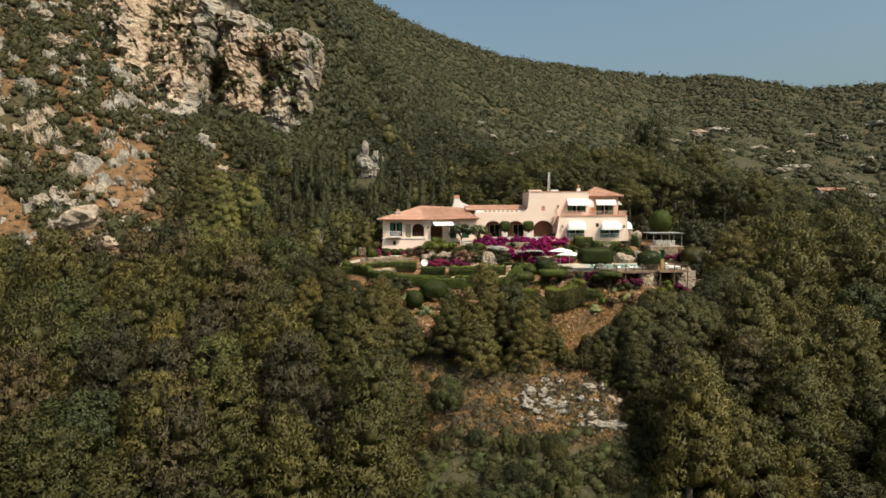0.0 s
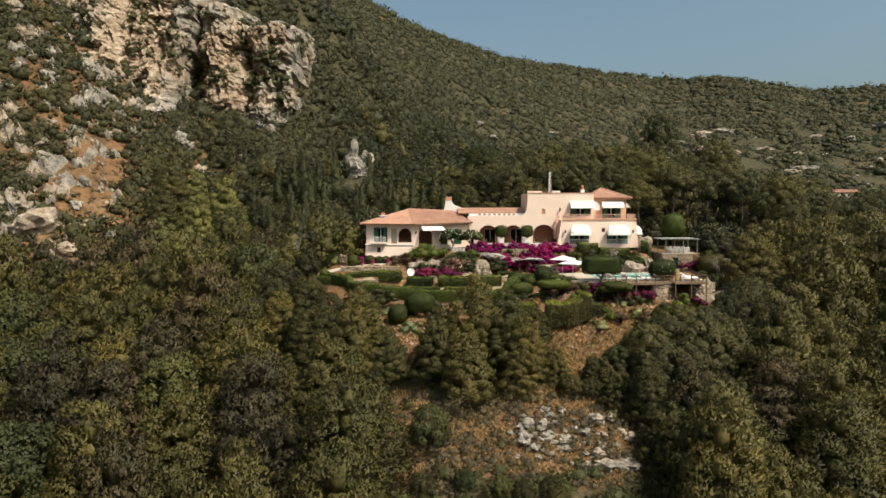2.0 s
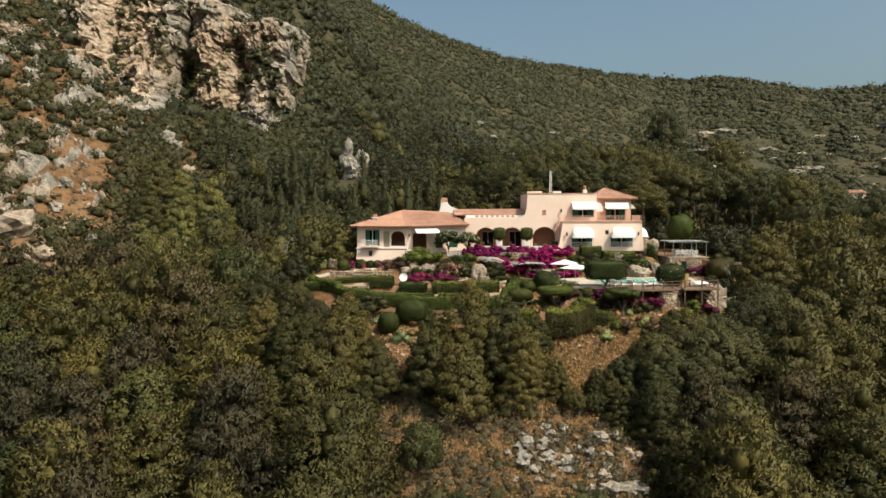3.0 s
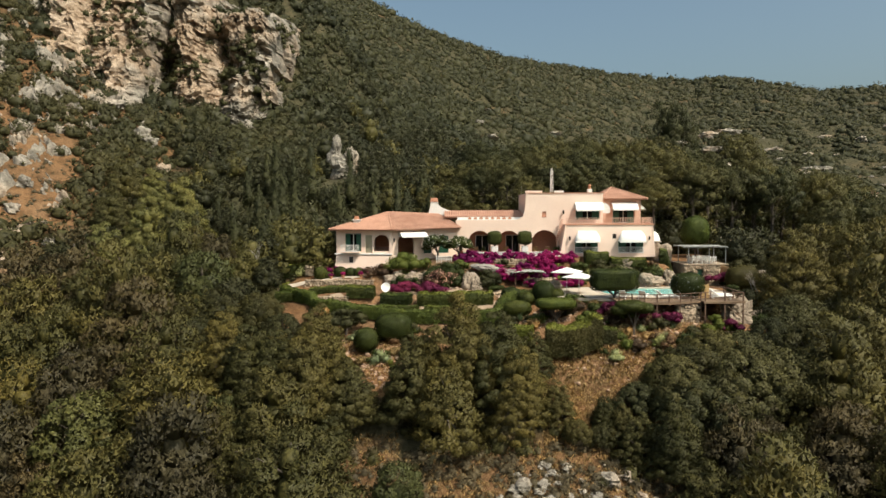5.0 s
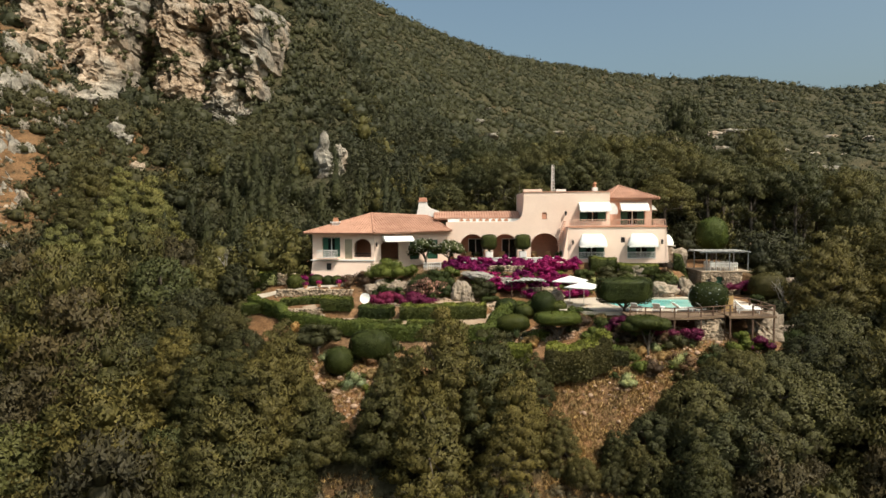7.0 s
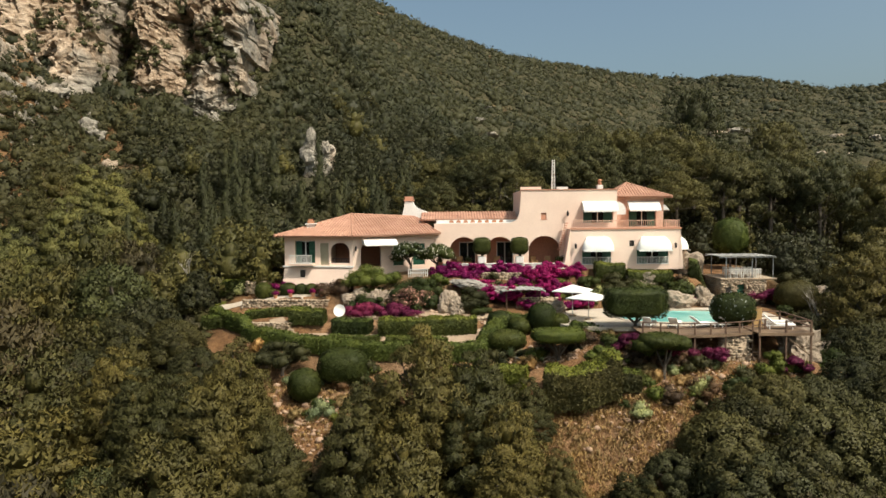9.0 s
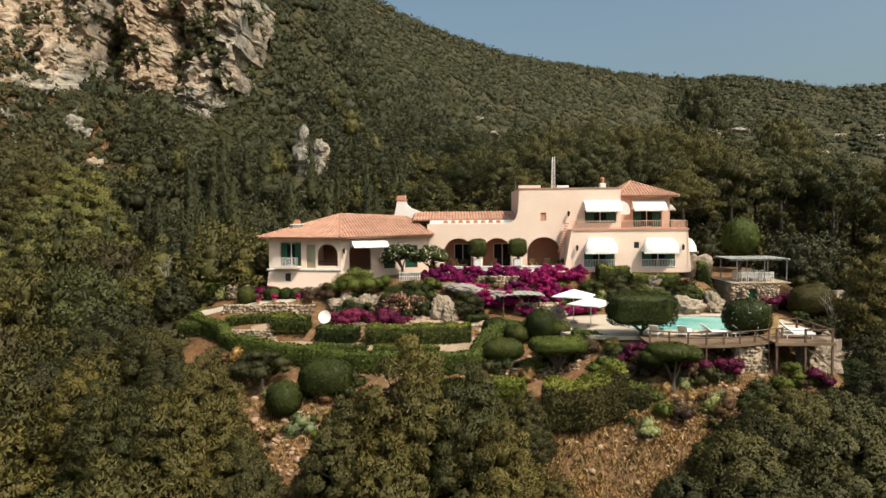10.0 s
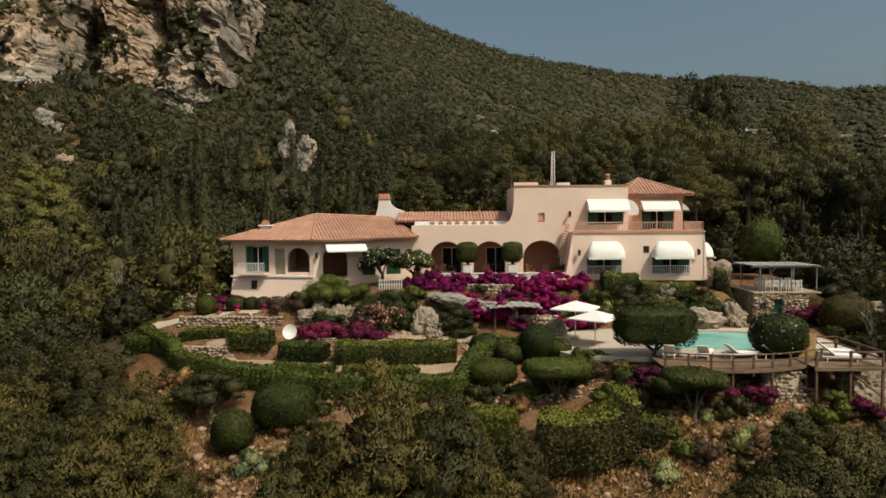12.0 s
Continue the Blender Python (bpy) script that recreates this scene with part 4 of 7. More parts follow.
def outcrops():
    r = np.random.RandomState(23)
    k = 0
    while k < 60:
        y = r.uniform(108, 200)
        x = r.uniform(-0.62, -0.27) * y
        if x > -50 and y < 160:
            continue
        ob = new("rock_outcrop", rock_models[k % 4])
        s = r.uniform(0.5, 1.6) * (1.5 if r.uniform() < 0.15 else 1)
        ob.matrix_basis = Matrix.Translation((x, y, z_at(x, y) + 0.15 * s)) @ Euler(r.uniform(0, 3, 3) * np.array((0.2, 0.2, 2))).to_matrix().to_4x4() @ Matrix.Diagonal((s * r.uniform(0.8, 1.5), s, s * r.uniform(0.7, 1.3), 1))
        tagged(ob, "pale grey limestone outcrop on the dry slope", "rock", "slope outcrops")
        k += 1
    for k in range(70):
        y = r.uniform(260, 760)
        x = (r.uniform(0.3, 0.62) if k % 3 or y > 520 else r.uniform(-0.02, 0.3)) * y
        ob = new("rock_outcrop", rock_models[k % 4])
        s = r.uniform(0.8, 2.0) * (0.6 + y / 420)
        ob.matrix_basis = Matrix.Translation((x, y, z_at(x, y) + 0.4 * s)) @ Matrix.Rotation(r.uniform(0, 6), 4, "Z") @ Matrix.Diagonal((s * 1.8, s, s * 0.8, 1))
        tagged(ob, "pale rock patch showing through the far scrub", "rock", "far outcrops")
    for k in range(90):
        x, y = r.uniform(7.5, 20.0), r.uniform(74.0, 80.5)
        ob = new("rock_outcrop", rock_models[k % 4])
        s = r.uniform(0.08, 0.3) * (2.2 if r.uniform() < 0.18 else 1)
        ob.matrix_basis = Matrix.Translation((x, y, z_at(x, y) + 0.1 * s)) @ Matrix.Rotation(r.uniform(0, 6), 4, "Z") @ Matrix.Diagonal((s * 1.4, s, s * 0.8, 1))
        tagged(ob, "pale grey stone lying on the bare slope", "rock", "slope stones")


outcrops()


def spire():
    t = tagged(new("rock_spire"), "two-pronged pale grey limestone spire above the trees", "rock")
    z = z_at(-19.0, 172)
    t.location = (-19.0, 172, z)
    for x, dz, rad, seed in ((-20.5, 5.2, (0.95, 0.9, 3.0), 3), (-17.4, 4.4, (1.15, 0.9, 1.9), 4), (-19.0, 1.6, (2.3, 1.4, 3.2), 6)):
        me = rock_mesh("prong", rad, seed, 4, 0.75)
        p = part("prong", me, ROCK, t)
        p.location = (x, 172, z + dz)


spire()


# ---- plants ----
BALL_NEAR = ball_quads(6, 4)
BALL_FAR = (ball_quads(5, 3)[0], ball_quads(5, 3)[1][:10])


def crown(rng, lobes, per_lobe, length, width, core=0.78, flat=0.3, low=-0.6, lift=0.15, jag=1.0, cores=(), mid=None, ball=BALL_NEAR, pointed=False):
    """A crown of leaf tufts round several lobes (centre, radii), over filled inner cores; mid is the heart of the whole crown."""
    out = []
    v0, f0 = ball
    for c, rad in lobes:
        c, rad = np.array(c), np.array(rad)
        d = dome_points(per_lobe, rng, low)
        shell = rng.uniform(1 - 0.35 * jag, 1.1, per_lobe)[:, None]
        nrm = d / rad
        nrm /= np.linalg.norm(nrm, axis=1)[:, None]
        p = c + d * rad * shell
        if mid is not None:
            w = p - np.array(mid)
            w /= np.linalg.norm(w, axis=1)[:, None]
            nrm = 0.75 * nrm + 0.6 * w
            nrm /= np.linalg.norm(nrm, axis=1)[:, None] + 1e-6
        out.append(leaves(p, nrm, length, width, rng, flat, lift, 0.2 if pointed else 0.35, pointed))
        if core:
            k = rng.uniform(1 - 0.25 * jag, 1, (len(v0), 1))
            q = c + v0 * rad * core * k
            w = v0
            if mid is not None:
                w = q - np.array(mid)
                w = 0.55 * v0 + w / np.linalg.norm(w, axis=1)[:, None]
                w /= np.linalg.norm(w, axis=1)[:, None] + 1e-6
            out.append((np.concatenate([q, w], 1), f0))
    for c, rad in cores:
        out.append((np.concatenate([np.array(c) + v0 * np.array(rad), v0], 1), f0))
    return joined(out)


def limb_tree(name, rng, tall, spread, mat, kind, fine, hero=False):
    """A tree standing at the origin: tapered trunk with limbs, and a crown of many tufted clumps."""
    t = new(name)
    bm = bmesh.new()
    lobes, cores = [], []
    bend = Vector((rng.uniform(-0.5, 0.5), rng.uniform(-0.5, 0.5), 0))
    top = tall * 0.8
    knee = Vector((0, 0, tall * 0.3)) + bend * 0.5
    head = Vector((0, 0, top)) + bend
    r0 = 0.03 * tall + 0.04
    rod(bm, (0, 0, -1.5), knee, r0, r0 * 0.75, 7)
    rod(bm, knee, head, r0 * 0.75, 0.05, 6)
    n = {"pine": 160 if hero else 104 if fine else 78, "stone": 84, "oak": 70 if hero else 46}[kind]
    p1, p2 = rng.uniform(0, 6.28, 2)
    for k in range(n):
        g = (k + rng.uniform(0, 1)) / n
        a = k * 2.3999 + rng.uniform(-0.3, 0.3)
        uneven = 1 + 0.2 * math.sin(2 * a + p1) + 0.14 * math.sin(3 * a + p2)
        if kind == "pine":
            b = (1 - math.sqrt(1 - g)) * 6
            b = (math.floor(b) + 0.8 * (b - math.floor(b))) / 6
            r = spread * (1 - b) ** 0.62 * uneven * rng.uniform(0.6, 1.05)
            h = tall * (0.1 + 0.86 * b + rng.uniform(-0.02, 0.02) + 0.06 * math.sin(2 * a + p2) - 0.05 * r / spread)
            q = spread * rng.uniform(0.12, 0.2) * (0.95 if hero else 1.1 if fine else 1.25)
            flatness = 0.72
        elif kind == "stone":
            r = spread * math.sqrt(g) * uneven
            h = tall * (0.96 - 0.34 * g ** 2 - 0.3 * rng.uniform(0, 1) ** 2 + 0.05 * math.sin(3 * a + p1))
            q = spread * rng.uniform(0.13, 0.22)
            flatness = 0.75
        else:
            b = 1.35 * g - 0.35
            r = spread * math.sqrt(max(0.03, 1 - b * b)) * uneven * rng.uniform(0.75, 1.0)
            h = tall * (0.38 + 0.5 * b)
            q = spread * rng.uniform(0.17, 0.27) * (0.85 if hero else 1)
            flatness = 0.9
        c = (r * math.cos(a) + bend.x, r * math.sin(a) + bend.y, h)
        if k % 9 == 0:
            s = knee.lerp(head, rng.uniform(0.1, 0.9))
            if s.z > h:
                s = knee
            rod(bm, s, c, 0.055, 0.02, 5)
        lobes.append((c, (q, q, q * flatness)))
    if kind == "stone":
        cores = [((bend.x, bend.y, tall * 0.8), (spread * 0.42, spread * 0.42, tall * 0.07))]
    elif kind == "pine":
        cores = [((bend.x, bend.y, tall * (0.12 + 0.8 * b)), (spread * 0.3 * (1 - b) ** 0.7, spread * 0.3 * (1 - b) ** 0.7, tall * 0.1)) for b in (0.1, 0.3, 0.5, 0.7)]
    else:
        cores = [((bend.x, bend.y, tall * 0.42), (spread * 0.4, spread * 0.4, tall * 0.24))]
    part("trunk", bm, BARK, t)
    if kind == "oak":
        leaf, wide, per = (0.14, 0.115, 250) if hero else (0.17, 0.14, 190) if fine else (0.2, 0.16, 140)
    else:
        leaf, wide, per = (0.21, 0.085, 190) if hero else (0.23, 0.11, 140) if fine else (0.26, 0.13, 112)
    v, f = crown(rng, lobes, per, leaf, wide, 0, 0.3, -0.45, 0.5 if kind != "oak" else 0.15, 0.7, cores, (bend.x, bend.y, tall * (0.3 if kind != "stone" else 0.62)), BALL_NEAR, True)
    part("crown", mesh_of("crown", v, f, mat), mat, t)
    return t


DRY = foliage("dry_brown_leaves", (0.07, 0.052, 0.03), (0.115, 0.088, 0.05), (0.17, 0.135, 0.08), 0.6)
CYPRESS = foliage("cypress_sprays", (0.018, 0.022, 0.011), (0.03, 0.035, 0.016), (0.052, 0.056, 0.026))
rng = np.random.RandomState(7)


def models(kind, name, mat, label, fine, n, tall, spread, group, hero=False):
    out = []
    for k in range(n):
        out.append(tagged(limb_tree(name, rng, tall * (1 + 0.1 * k), spread * (1 + 0.06 * k), mat, kind, fine, hero), label, "tree", group))
    return out


NEAR = "trees on the slope below"
WOOD_BEHIND = "trees on the slope behind"
PINES = models("pine", "pine_tree", PINE, "Aleppo pine with loose yellow-green tufted crown on the slope", True, 4, 6.6, 3.1, NEAR)
OAKS = models("oak", "holm_oak", OAK, "dense dark green holm oak on the steep slope", True, 3, 4.6, 2.7, NEAR)
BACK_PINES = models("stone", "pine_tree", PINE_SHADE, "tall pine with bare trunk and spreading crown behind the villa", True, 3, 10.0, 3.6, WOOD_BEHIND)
HERO_PINES = models("pine", "pine_tree", PINE, "broad Aleppo pine with dense tufted crown below the garden", True, 3, 6.6, 3.1, NEAR, True)
HERO_OAKS = models("oak", "holm_oak", OAK, "dense dark green holm oak below the garden", True, 2, 4.6, 2.7, NEAR, True)
MID_PINES = models("pine", "pine_tree", PINE, "Aleppo pine with loose yellow-green tufted crown on the slope", False, 4, 6.6, 3.1, NEAR)
MID_OAKS = models("oak", "holm_oak", OAK, "dense dark green holm oak on the steep slope", False, 3, 4.6, 2.7, NEAR)
DULL_PINES = models("pine", "pine_tree", BROWN_PINE, "dull brownish pine with thin tiered crown on the slope", False, 3, 6.4, 3.0, NEAR)
MACCHIA = models("oak", "evergreen_shrub", SCRUB, "broad olive-green evergreen shrub on the slope below the deck", True, 2, 4.6, 2.7, NEAR, True)
MID_FRESH = models("oak", "broadleaf_tree", FRESH, "fresh green broad-crowned tree on the slope", False, 3, 5.0, 2.6, NEAR)
FRESH_PINES = models("pine", "pine_tree", LIGHT_PINE, "tall light green pine at the foot of the rocky slope", True, 2, 6.8, 2.7, NEAR, True)
placed = set()


def plant(kinds, x, y, scale, turn, stretch=1.0, sink=0.1):
    ob = kinds[int(turn * 977) % len(kinds)]
    m = Matrix.Translation((x, y, z_at(x, y) - sink)) @ Matrix.Rotation(turn, 4, "Z")
    if ob.name not in placed:
        placed.add(ob.name)
        ob.matrix_basis = m @ Matrix.Diagonal((scale, scale, scale * stretch, 1))
        return ob
    c = copy_thing(ob, m)
    c.scale = (scale, scale, scale * stretch)
    return c


def in_garden(x, y):
    edge = 90.5 + 0.0 * x
    if -6.5 < x < 0.5:
        edge = 89.0
    if 12.6 < x < 24:
        edge = 86.0
    if x > 24:
        edge = 91.0
    if max(-18.5, -10.5 - (y - 90.5) * 0.35) < x < 36 and edge < y < 112:
        return True
    if -13 < x < 41 and 107 < y < 124:
        return True
    return False


def bare(x, y, s=0.0):
    """Open ground: the stony patch on the near slope and the dry slopes."""
    if ((x - 11.0) / (10.0 + s)) ** 2 + ((y - 77.2) / (4.8 + 1.2 * s)) ** 2 < 1:
        return True
    if ((x + 3.6) / (3.0 + s)) ** 2 + ((y - 78.5) / (6.5 + s)) ** 2 < 1 or -6.5 < x < -0.8 and y < 74:
        return True
    if ((x - 16.9) / (4.7 + s)) ** 2 + ((y - 86.4) / (2.9 + s)) ** 2 < 1:
        return True
    if ((x + 2.6) / (3.4 + 0.8 * s)) ** 2 + ((y - 88.5) / (3.6 + 0.8 * s)) ** 2 < 1:
        return True
    return False


def roof_line(x, y):
    """Height that the trees below the garden keep under, so that they never stand before it."""
    low = -5.4 - 1.6 * float(blend(np.array(x), 12.0, 24.0)) - 1.7 * float(blend(np.array(-x), 1.0, 7.0))
    low = low - max(0.0, 86.0 - y) * 0.14 + (4.0 if x > 37 else 0.0) + (2.5 if x < -13 else 0.0)
    if -6.5 < x < 22 and y < 75:
        low = min(low, z_at(x, y) + 1.8)
    return low


def forest():
    r = np.random.RandomState(11)
    # large crowns that stand out one by one
    spots = [(8.3, 87.6, 1.2, 0, 0), (4.5, 87.4, 1.28, 0, 2), (-8.2, 86.8, 1.35, 0, 1), (-12.4, 88.4, 1.1, 0, 0), (-8.6, 89.6, 0.95, 0, 2), (0.9, 86.0, 1.08, 0, 1), (-4.8, 86.0, 1.0, 0, 0), (14.6, 82.3, 0.5, 1, 0), (18.6, 82.6, 0.5, 0, 1), (16.6, 82.0, 0.42, 1, 1), (13.4, 84.6, 0.5, 0, 2), (17.4, 83.8, 0.45, 0, 1), (-15.0, 89.5, 1.0, 0, 2), (22.0, 79.5, 0.85, 0, 2),
             (-25.0, 98.0, 1.25, 1, 0), (-19.0, 93.5, 1.1, 0, 1), (-21.5, 101.5, 1.1, 1, 2), (-17.0, 100.0, 1.0, 1, 0), (42, 101, 1.3, 0, 2),
             (9.8, 84.2, 0.95, 0, 2), (-13.5, 95.0, 0.9, 1, 1), (24.5, 86.5, 0.55, 1, 0)]
    for x, y, s, oak, k in spots:
        kinds = HERO_OAKS if oak else HERO_PINES
        plant([kinds[k % len(kinds)]], x, y, s, r.uniform(0, 6.28))
    # dark oaks and pines that close the slope below the deck: plan and height of the top
    for k, (x, y, top) in enumerate(((20.8, 84.6, -9.4), (23.4, 85.6, -7.4), (25.8, 86.8, -6.4), (28.4, 88.0, -5.6), (31.2, 88.4, -5.4), (34.2, 90.0, -4.8), (37.2, 92.5, -4.0), (24.0, 82.6, -9.0), (27.2, 83.6, -8.0), (30.4, 84.8, -7.0), (33.6, 86.0, -6.4), (37.0, 88.5, -5.0), (40.0, 95.0, -3.0))):
        wide = max(0.75, (top - z_at(x, y)) / 4.6)
        plant([HERO_OAKS[k % 2] if k % 3 == 2 else MACCHIA[k % 2]], x, y, wide, r.uniform(0, 6.28), 1.0, max(0.1, 4.5 * wide - (top - z_at(x, y))))
        spots.append((x, y, wide, 1, 0))
    taken = [(x, y, 2.0 * s) for x, y, s, _, _ in spots]
    # great pines first, then middling trees, then small ones in what is left
    for count, low, high, share in ((500, 1.45, 1.85, 0.75), (1300, 0.95, 1.3, 0.55), (2600, 0.5, 0.85, 0.4)):
        for _ in range(count):
            y = r.uniform(66, 116)
            x = r.uniform(-62, 62)
            if in_garden(x, y) or bare(x, y, low) or x < -46 and y > 111 or x > -25 and y > 98 and x < 36:
                continue
            s, rise = r.uniform(low, high), r.uniform(0.85, 1.2)
            zone = float(wave(np.array([x]), np.array([y]), 71, 30)[0])
            pine = r.uniform() < share + 0.35 * zone or y > 83 and -14 < x < 13
            if -25 < x < 45:
                s = min(s, (roof_line(x, y) - z_at(x, y)) / (7.2 if pine else 4.9) / rise)
            if s < 0.3 or s < 0.75 * low:
                continue
            if any((x - a) ** 2 + (y - b) ** 2 < (1.55 * s + 0.76 * g) ** 2 for a, b, g in taken):
                continue
            taken.append((x, y, 2.0 * s))
            close = y > 73 and -16 < x < 38
            hero = y > 84 and -14 < x < 34
            kinds = (HERO_PINES if pine else HERO_OAKS) if hero else (PINES if pine else OAKS) if close else (MID_PINES if pine else MID_OAKS)
            if pine and not hero and r.uniform() < (0.35 if x < -6 else 0.15) - 0.2 * zone:
                kinds = DULL_PINES
            if not pine and not hero and r.uniform() < (0.4 if x < 8 else 0.15):
                kinds = MID_FRESH
            plant(kinds, x, y, s, r.uniform(0, 6.28), rise)
    # tall pines behind and beside the villa: plan and height of the top
    for x, y, top in ((13, 133, 13), (17.5, 136, 14.5), (21, 131, 13), (26, 135, 15), (31, 131, 13.5), (36.6, 141, 17.5), (9, 138, 13), (5, 134, 10), (41, 131, 13), (46, 137, 13), (52, 128, 12), (57, 136, 11.5),
                      (24, 142, 16.5), (15, 146, 17), (33, 146, 18), (45, 153, 25), (41.5, 146, 16.5), (63, 130, 11), (55, 117, 7), (61, 121, 8), (54, 111, 4), (57, 109, 3), (65, 114, 5), (19, 152, 18.5), (29, 155, 19.5),
                      (38, 158, 18), (1, 138, 10), (10, 161, 19), (3, 152, 14), (24, 162, 20), (53, 160, 16.5), (55, 148, 19), (62, 146, 13), (70, 138, 9.5), (75, 150, 11.5), (66, 158, 14), (82, 140, 9), (58, 126, 11), (34, 126, 10), (72, 126, 8), (49, 142, 14), (16, 128.5, 10), (27, 129, 11), (22, 137, 14), (30, 137, 14.5), (34, 134, 13), (39, 136, 15), (12, 142, 15), (7, 145, 14), (20, 146, 17), (28, 147, 17.5), (37, 150, 18), (43, 141, 15), (51, 133, 12.5), (55, 141, 14), (60, 138, 12), (47, 130, 12), (66, 136, 11)):
        turn = r.uniform(0, 6.28)
        tall = (top - z_at(x, y)) / (10.2 + int(turn * 977) % 3)
        wide = (0.45 * tall + 0.5) * r.uniform(0.9, 1.1)
        plant(BACK_PINES, x, y, wide, turn, tall / wide)
    # the tall trees at the foot of the rocky slope
    for x, y, top in ((-38.5, 132, 11.9), (-46, 141, 13.7), (-50.5, 140, 14.2), (-41.5, 126, 8), (-35.5, 124, 5.5), (-45, 120, 5), (-40, 114, 2.2), (-34, 109, -0.5), (-48, 130, 8.5), (-31, 118, 3)):
        plant(FRESH_PINES if x > -47 and x < -35 else PINES, x, y, (top - z_at(x, y)) / 7.3, r.uniform(0, 6.28), 1.05)


forest()
for model in PINES + OAKS + BACK_PINES + HERO_PINES + HERO_OAKS + MID_PINES + MID_OAKS + DULL_PINES + MACCHIA + MID_FRESH + FRESH_PINES:
    if model.name not in placed:
        for piece in list(model.children):
            bpy.data.objects.remove(piece)
        bpy.data.objects.remove(model)


def bush_mass(name, label, x, y, size, r, k, mat, leaf=1.0, z=None):
    """Many low bushes in one mass: each a filled lump under a cover of leaf sprays."""
    z = height(x, y) if z is None else z
    c = np.stack([x, y, z - 0.1], 1)
    v0, f0 = BALL_FAR
    wide = size[:, None] * r.uniform(0.75, 1.2, (len(x), 3)) * np.array([1, 1, 0.85])
    lumps = c[:, None, :] + v0[None] * (0.74 * wide)[:, None, :] * r.uniform(0.75, 1.05, (len(x), len(v0), 1))
    lumps = np.concatenate([lumps, np.broadcast_to(v0, lumps.shape)], 2).reshape(-1, 6)
    lump_faces = (f0[None] + (np.arange(len(x)) * len(v0))[:, None, None]).reshape(-1, 4)
    d = dome_points(k * len(x), r, -0.05)
    s = np.repeat(size, k)
    p = np.repeat(c, k, 0) + d * np.repeat(wide, k, 0) * r.uniform(0.8, 1.05, (len(d), 1))
    v, f = joined([leaves(p, d, 0.8 * leaf * s, 0.62 * leaf * s, r, 0.25, 0.15, 0.25, True), (lumps, lump_faces)])
    tagged(new(name, mesh_of(name, v, f, mat)), label, "scrub", kind="stuff")


def add(x, y, s, kind, r, out, stems):
    """One tree of the close wood, added to the mass of its kind."""
    z = z_at(x, y)
    if kind == "cypress":
        tall = 8.5 * s
        lobes = [((x + r.uniform(-0.3, 0.3), y + r.uniform(-0.3, 0.3), z + tall * (0.06 + 0.058 * k)), (1.5 * s * (1 - k / 18) + 0.1, 1.5 * s * (1 - k / 18) + 0.1, 1.0)) for k in range(16)]
        out[kind].append(crown(r, lobes, 70, 0.34, 0.16, 0.55, 0.25, -0.8, 0.9, 0.5, mid=(x, y, z + 0.25 * tall), pointed=True))
        return
    tall, wide = (7.0 * s, 3.1 * s) if kind == "pine" else (5.0 * s, 2.9 * s)
    rod(stems, (x, y, z - 0.5), (x, y, z + tall * 0.5), 0.14, 0.06, 5)
    lobes = []
    near = y < 112
    n = (54 if kind == "pine" else 32) if near else 24 if y < 150 else 15
    p1, p2 = r.uniform(0, 6.28, 2)
    for k in range(n):
        a, g = k * 2.3999 + r.uniform(-0.3, 0.3), (k + r.uniform(0, 1)) / n
        uneven = (1 + 0.2 * math.sin(2 * a + p1) + 0.14 * math.sin(3 * a + p2)) * r.uniform(0.75, 1.03)
        q = wide * r.uniform(0.18, 0.28) * ((0.66 if kind == "pine" else 0.9) if near else 1.05)
        if kind == "pine":
            b = 1 - math.sqrt(1 - g)
            rad, h, tallness = wide * (1 - b) ** 0.62 * uneven, tall * (0.1 + 0.82 * b + r.uniform(-0.05, 0.05)), 1.15
        else:
            b = 1.3 * g - 0.3
            rad, h, tallness = wide * math.sqrt(max(0.03, 1 - b * b)) * uneven, tall * (0.4 + 0.5 * b), 0.9
        lobes.append(((x + rad * math.cos(a), y + rad * math.sin(a), z + h), (q, q, q * tallness)))
    cores = [((x, y, z + tall * 0.33), (wide * 0.42, wide * 0.42, tall * 0.24)), ((x, y, z + tall * 0.55), (wide * 0.28, wide * 0.28, tall * 0.18))]
    out[kind].append(crown(r, lobes, (62 if kind == "pine" else 84) if near else 50, 0.27 if near else 0.4, 0.18 if near else 0.28, 0.0, 0.25, -0.5, 0.35, 1.0, cores, (x, y, z + tall * 0.3), BALL_NEAR, True))


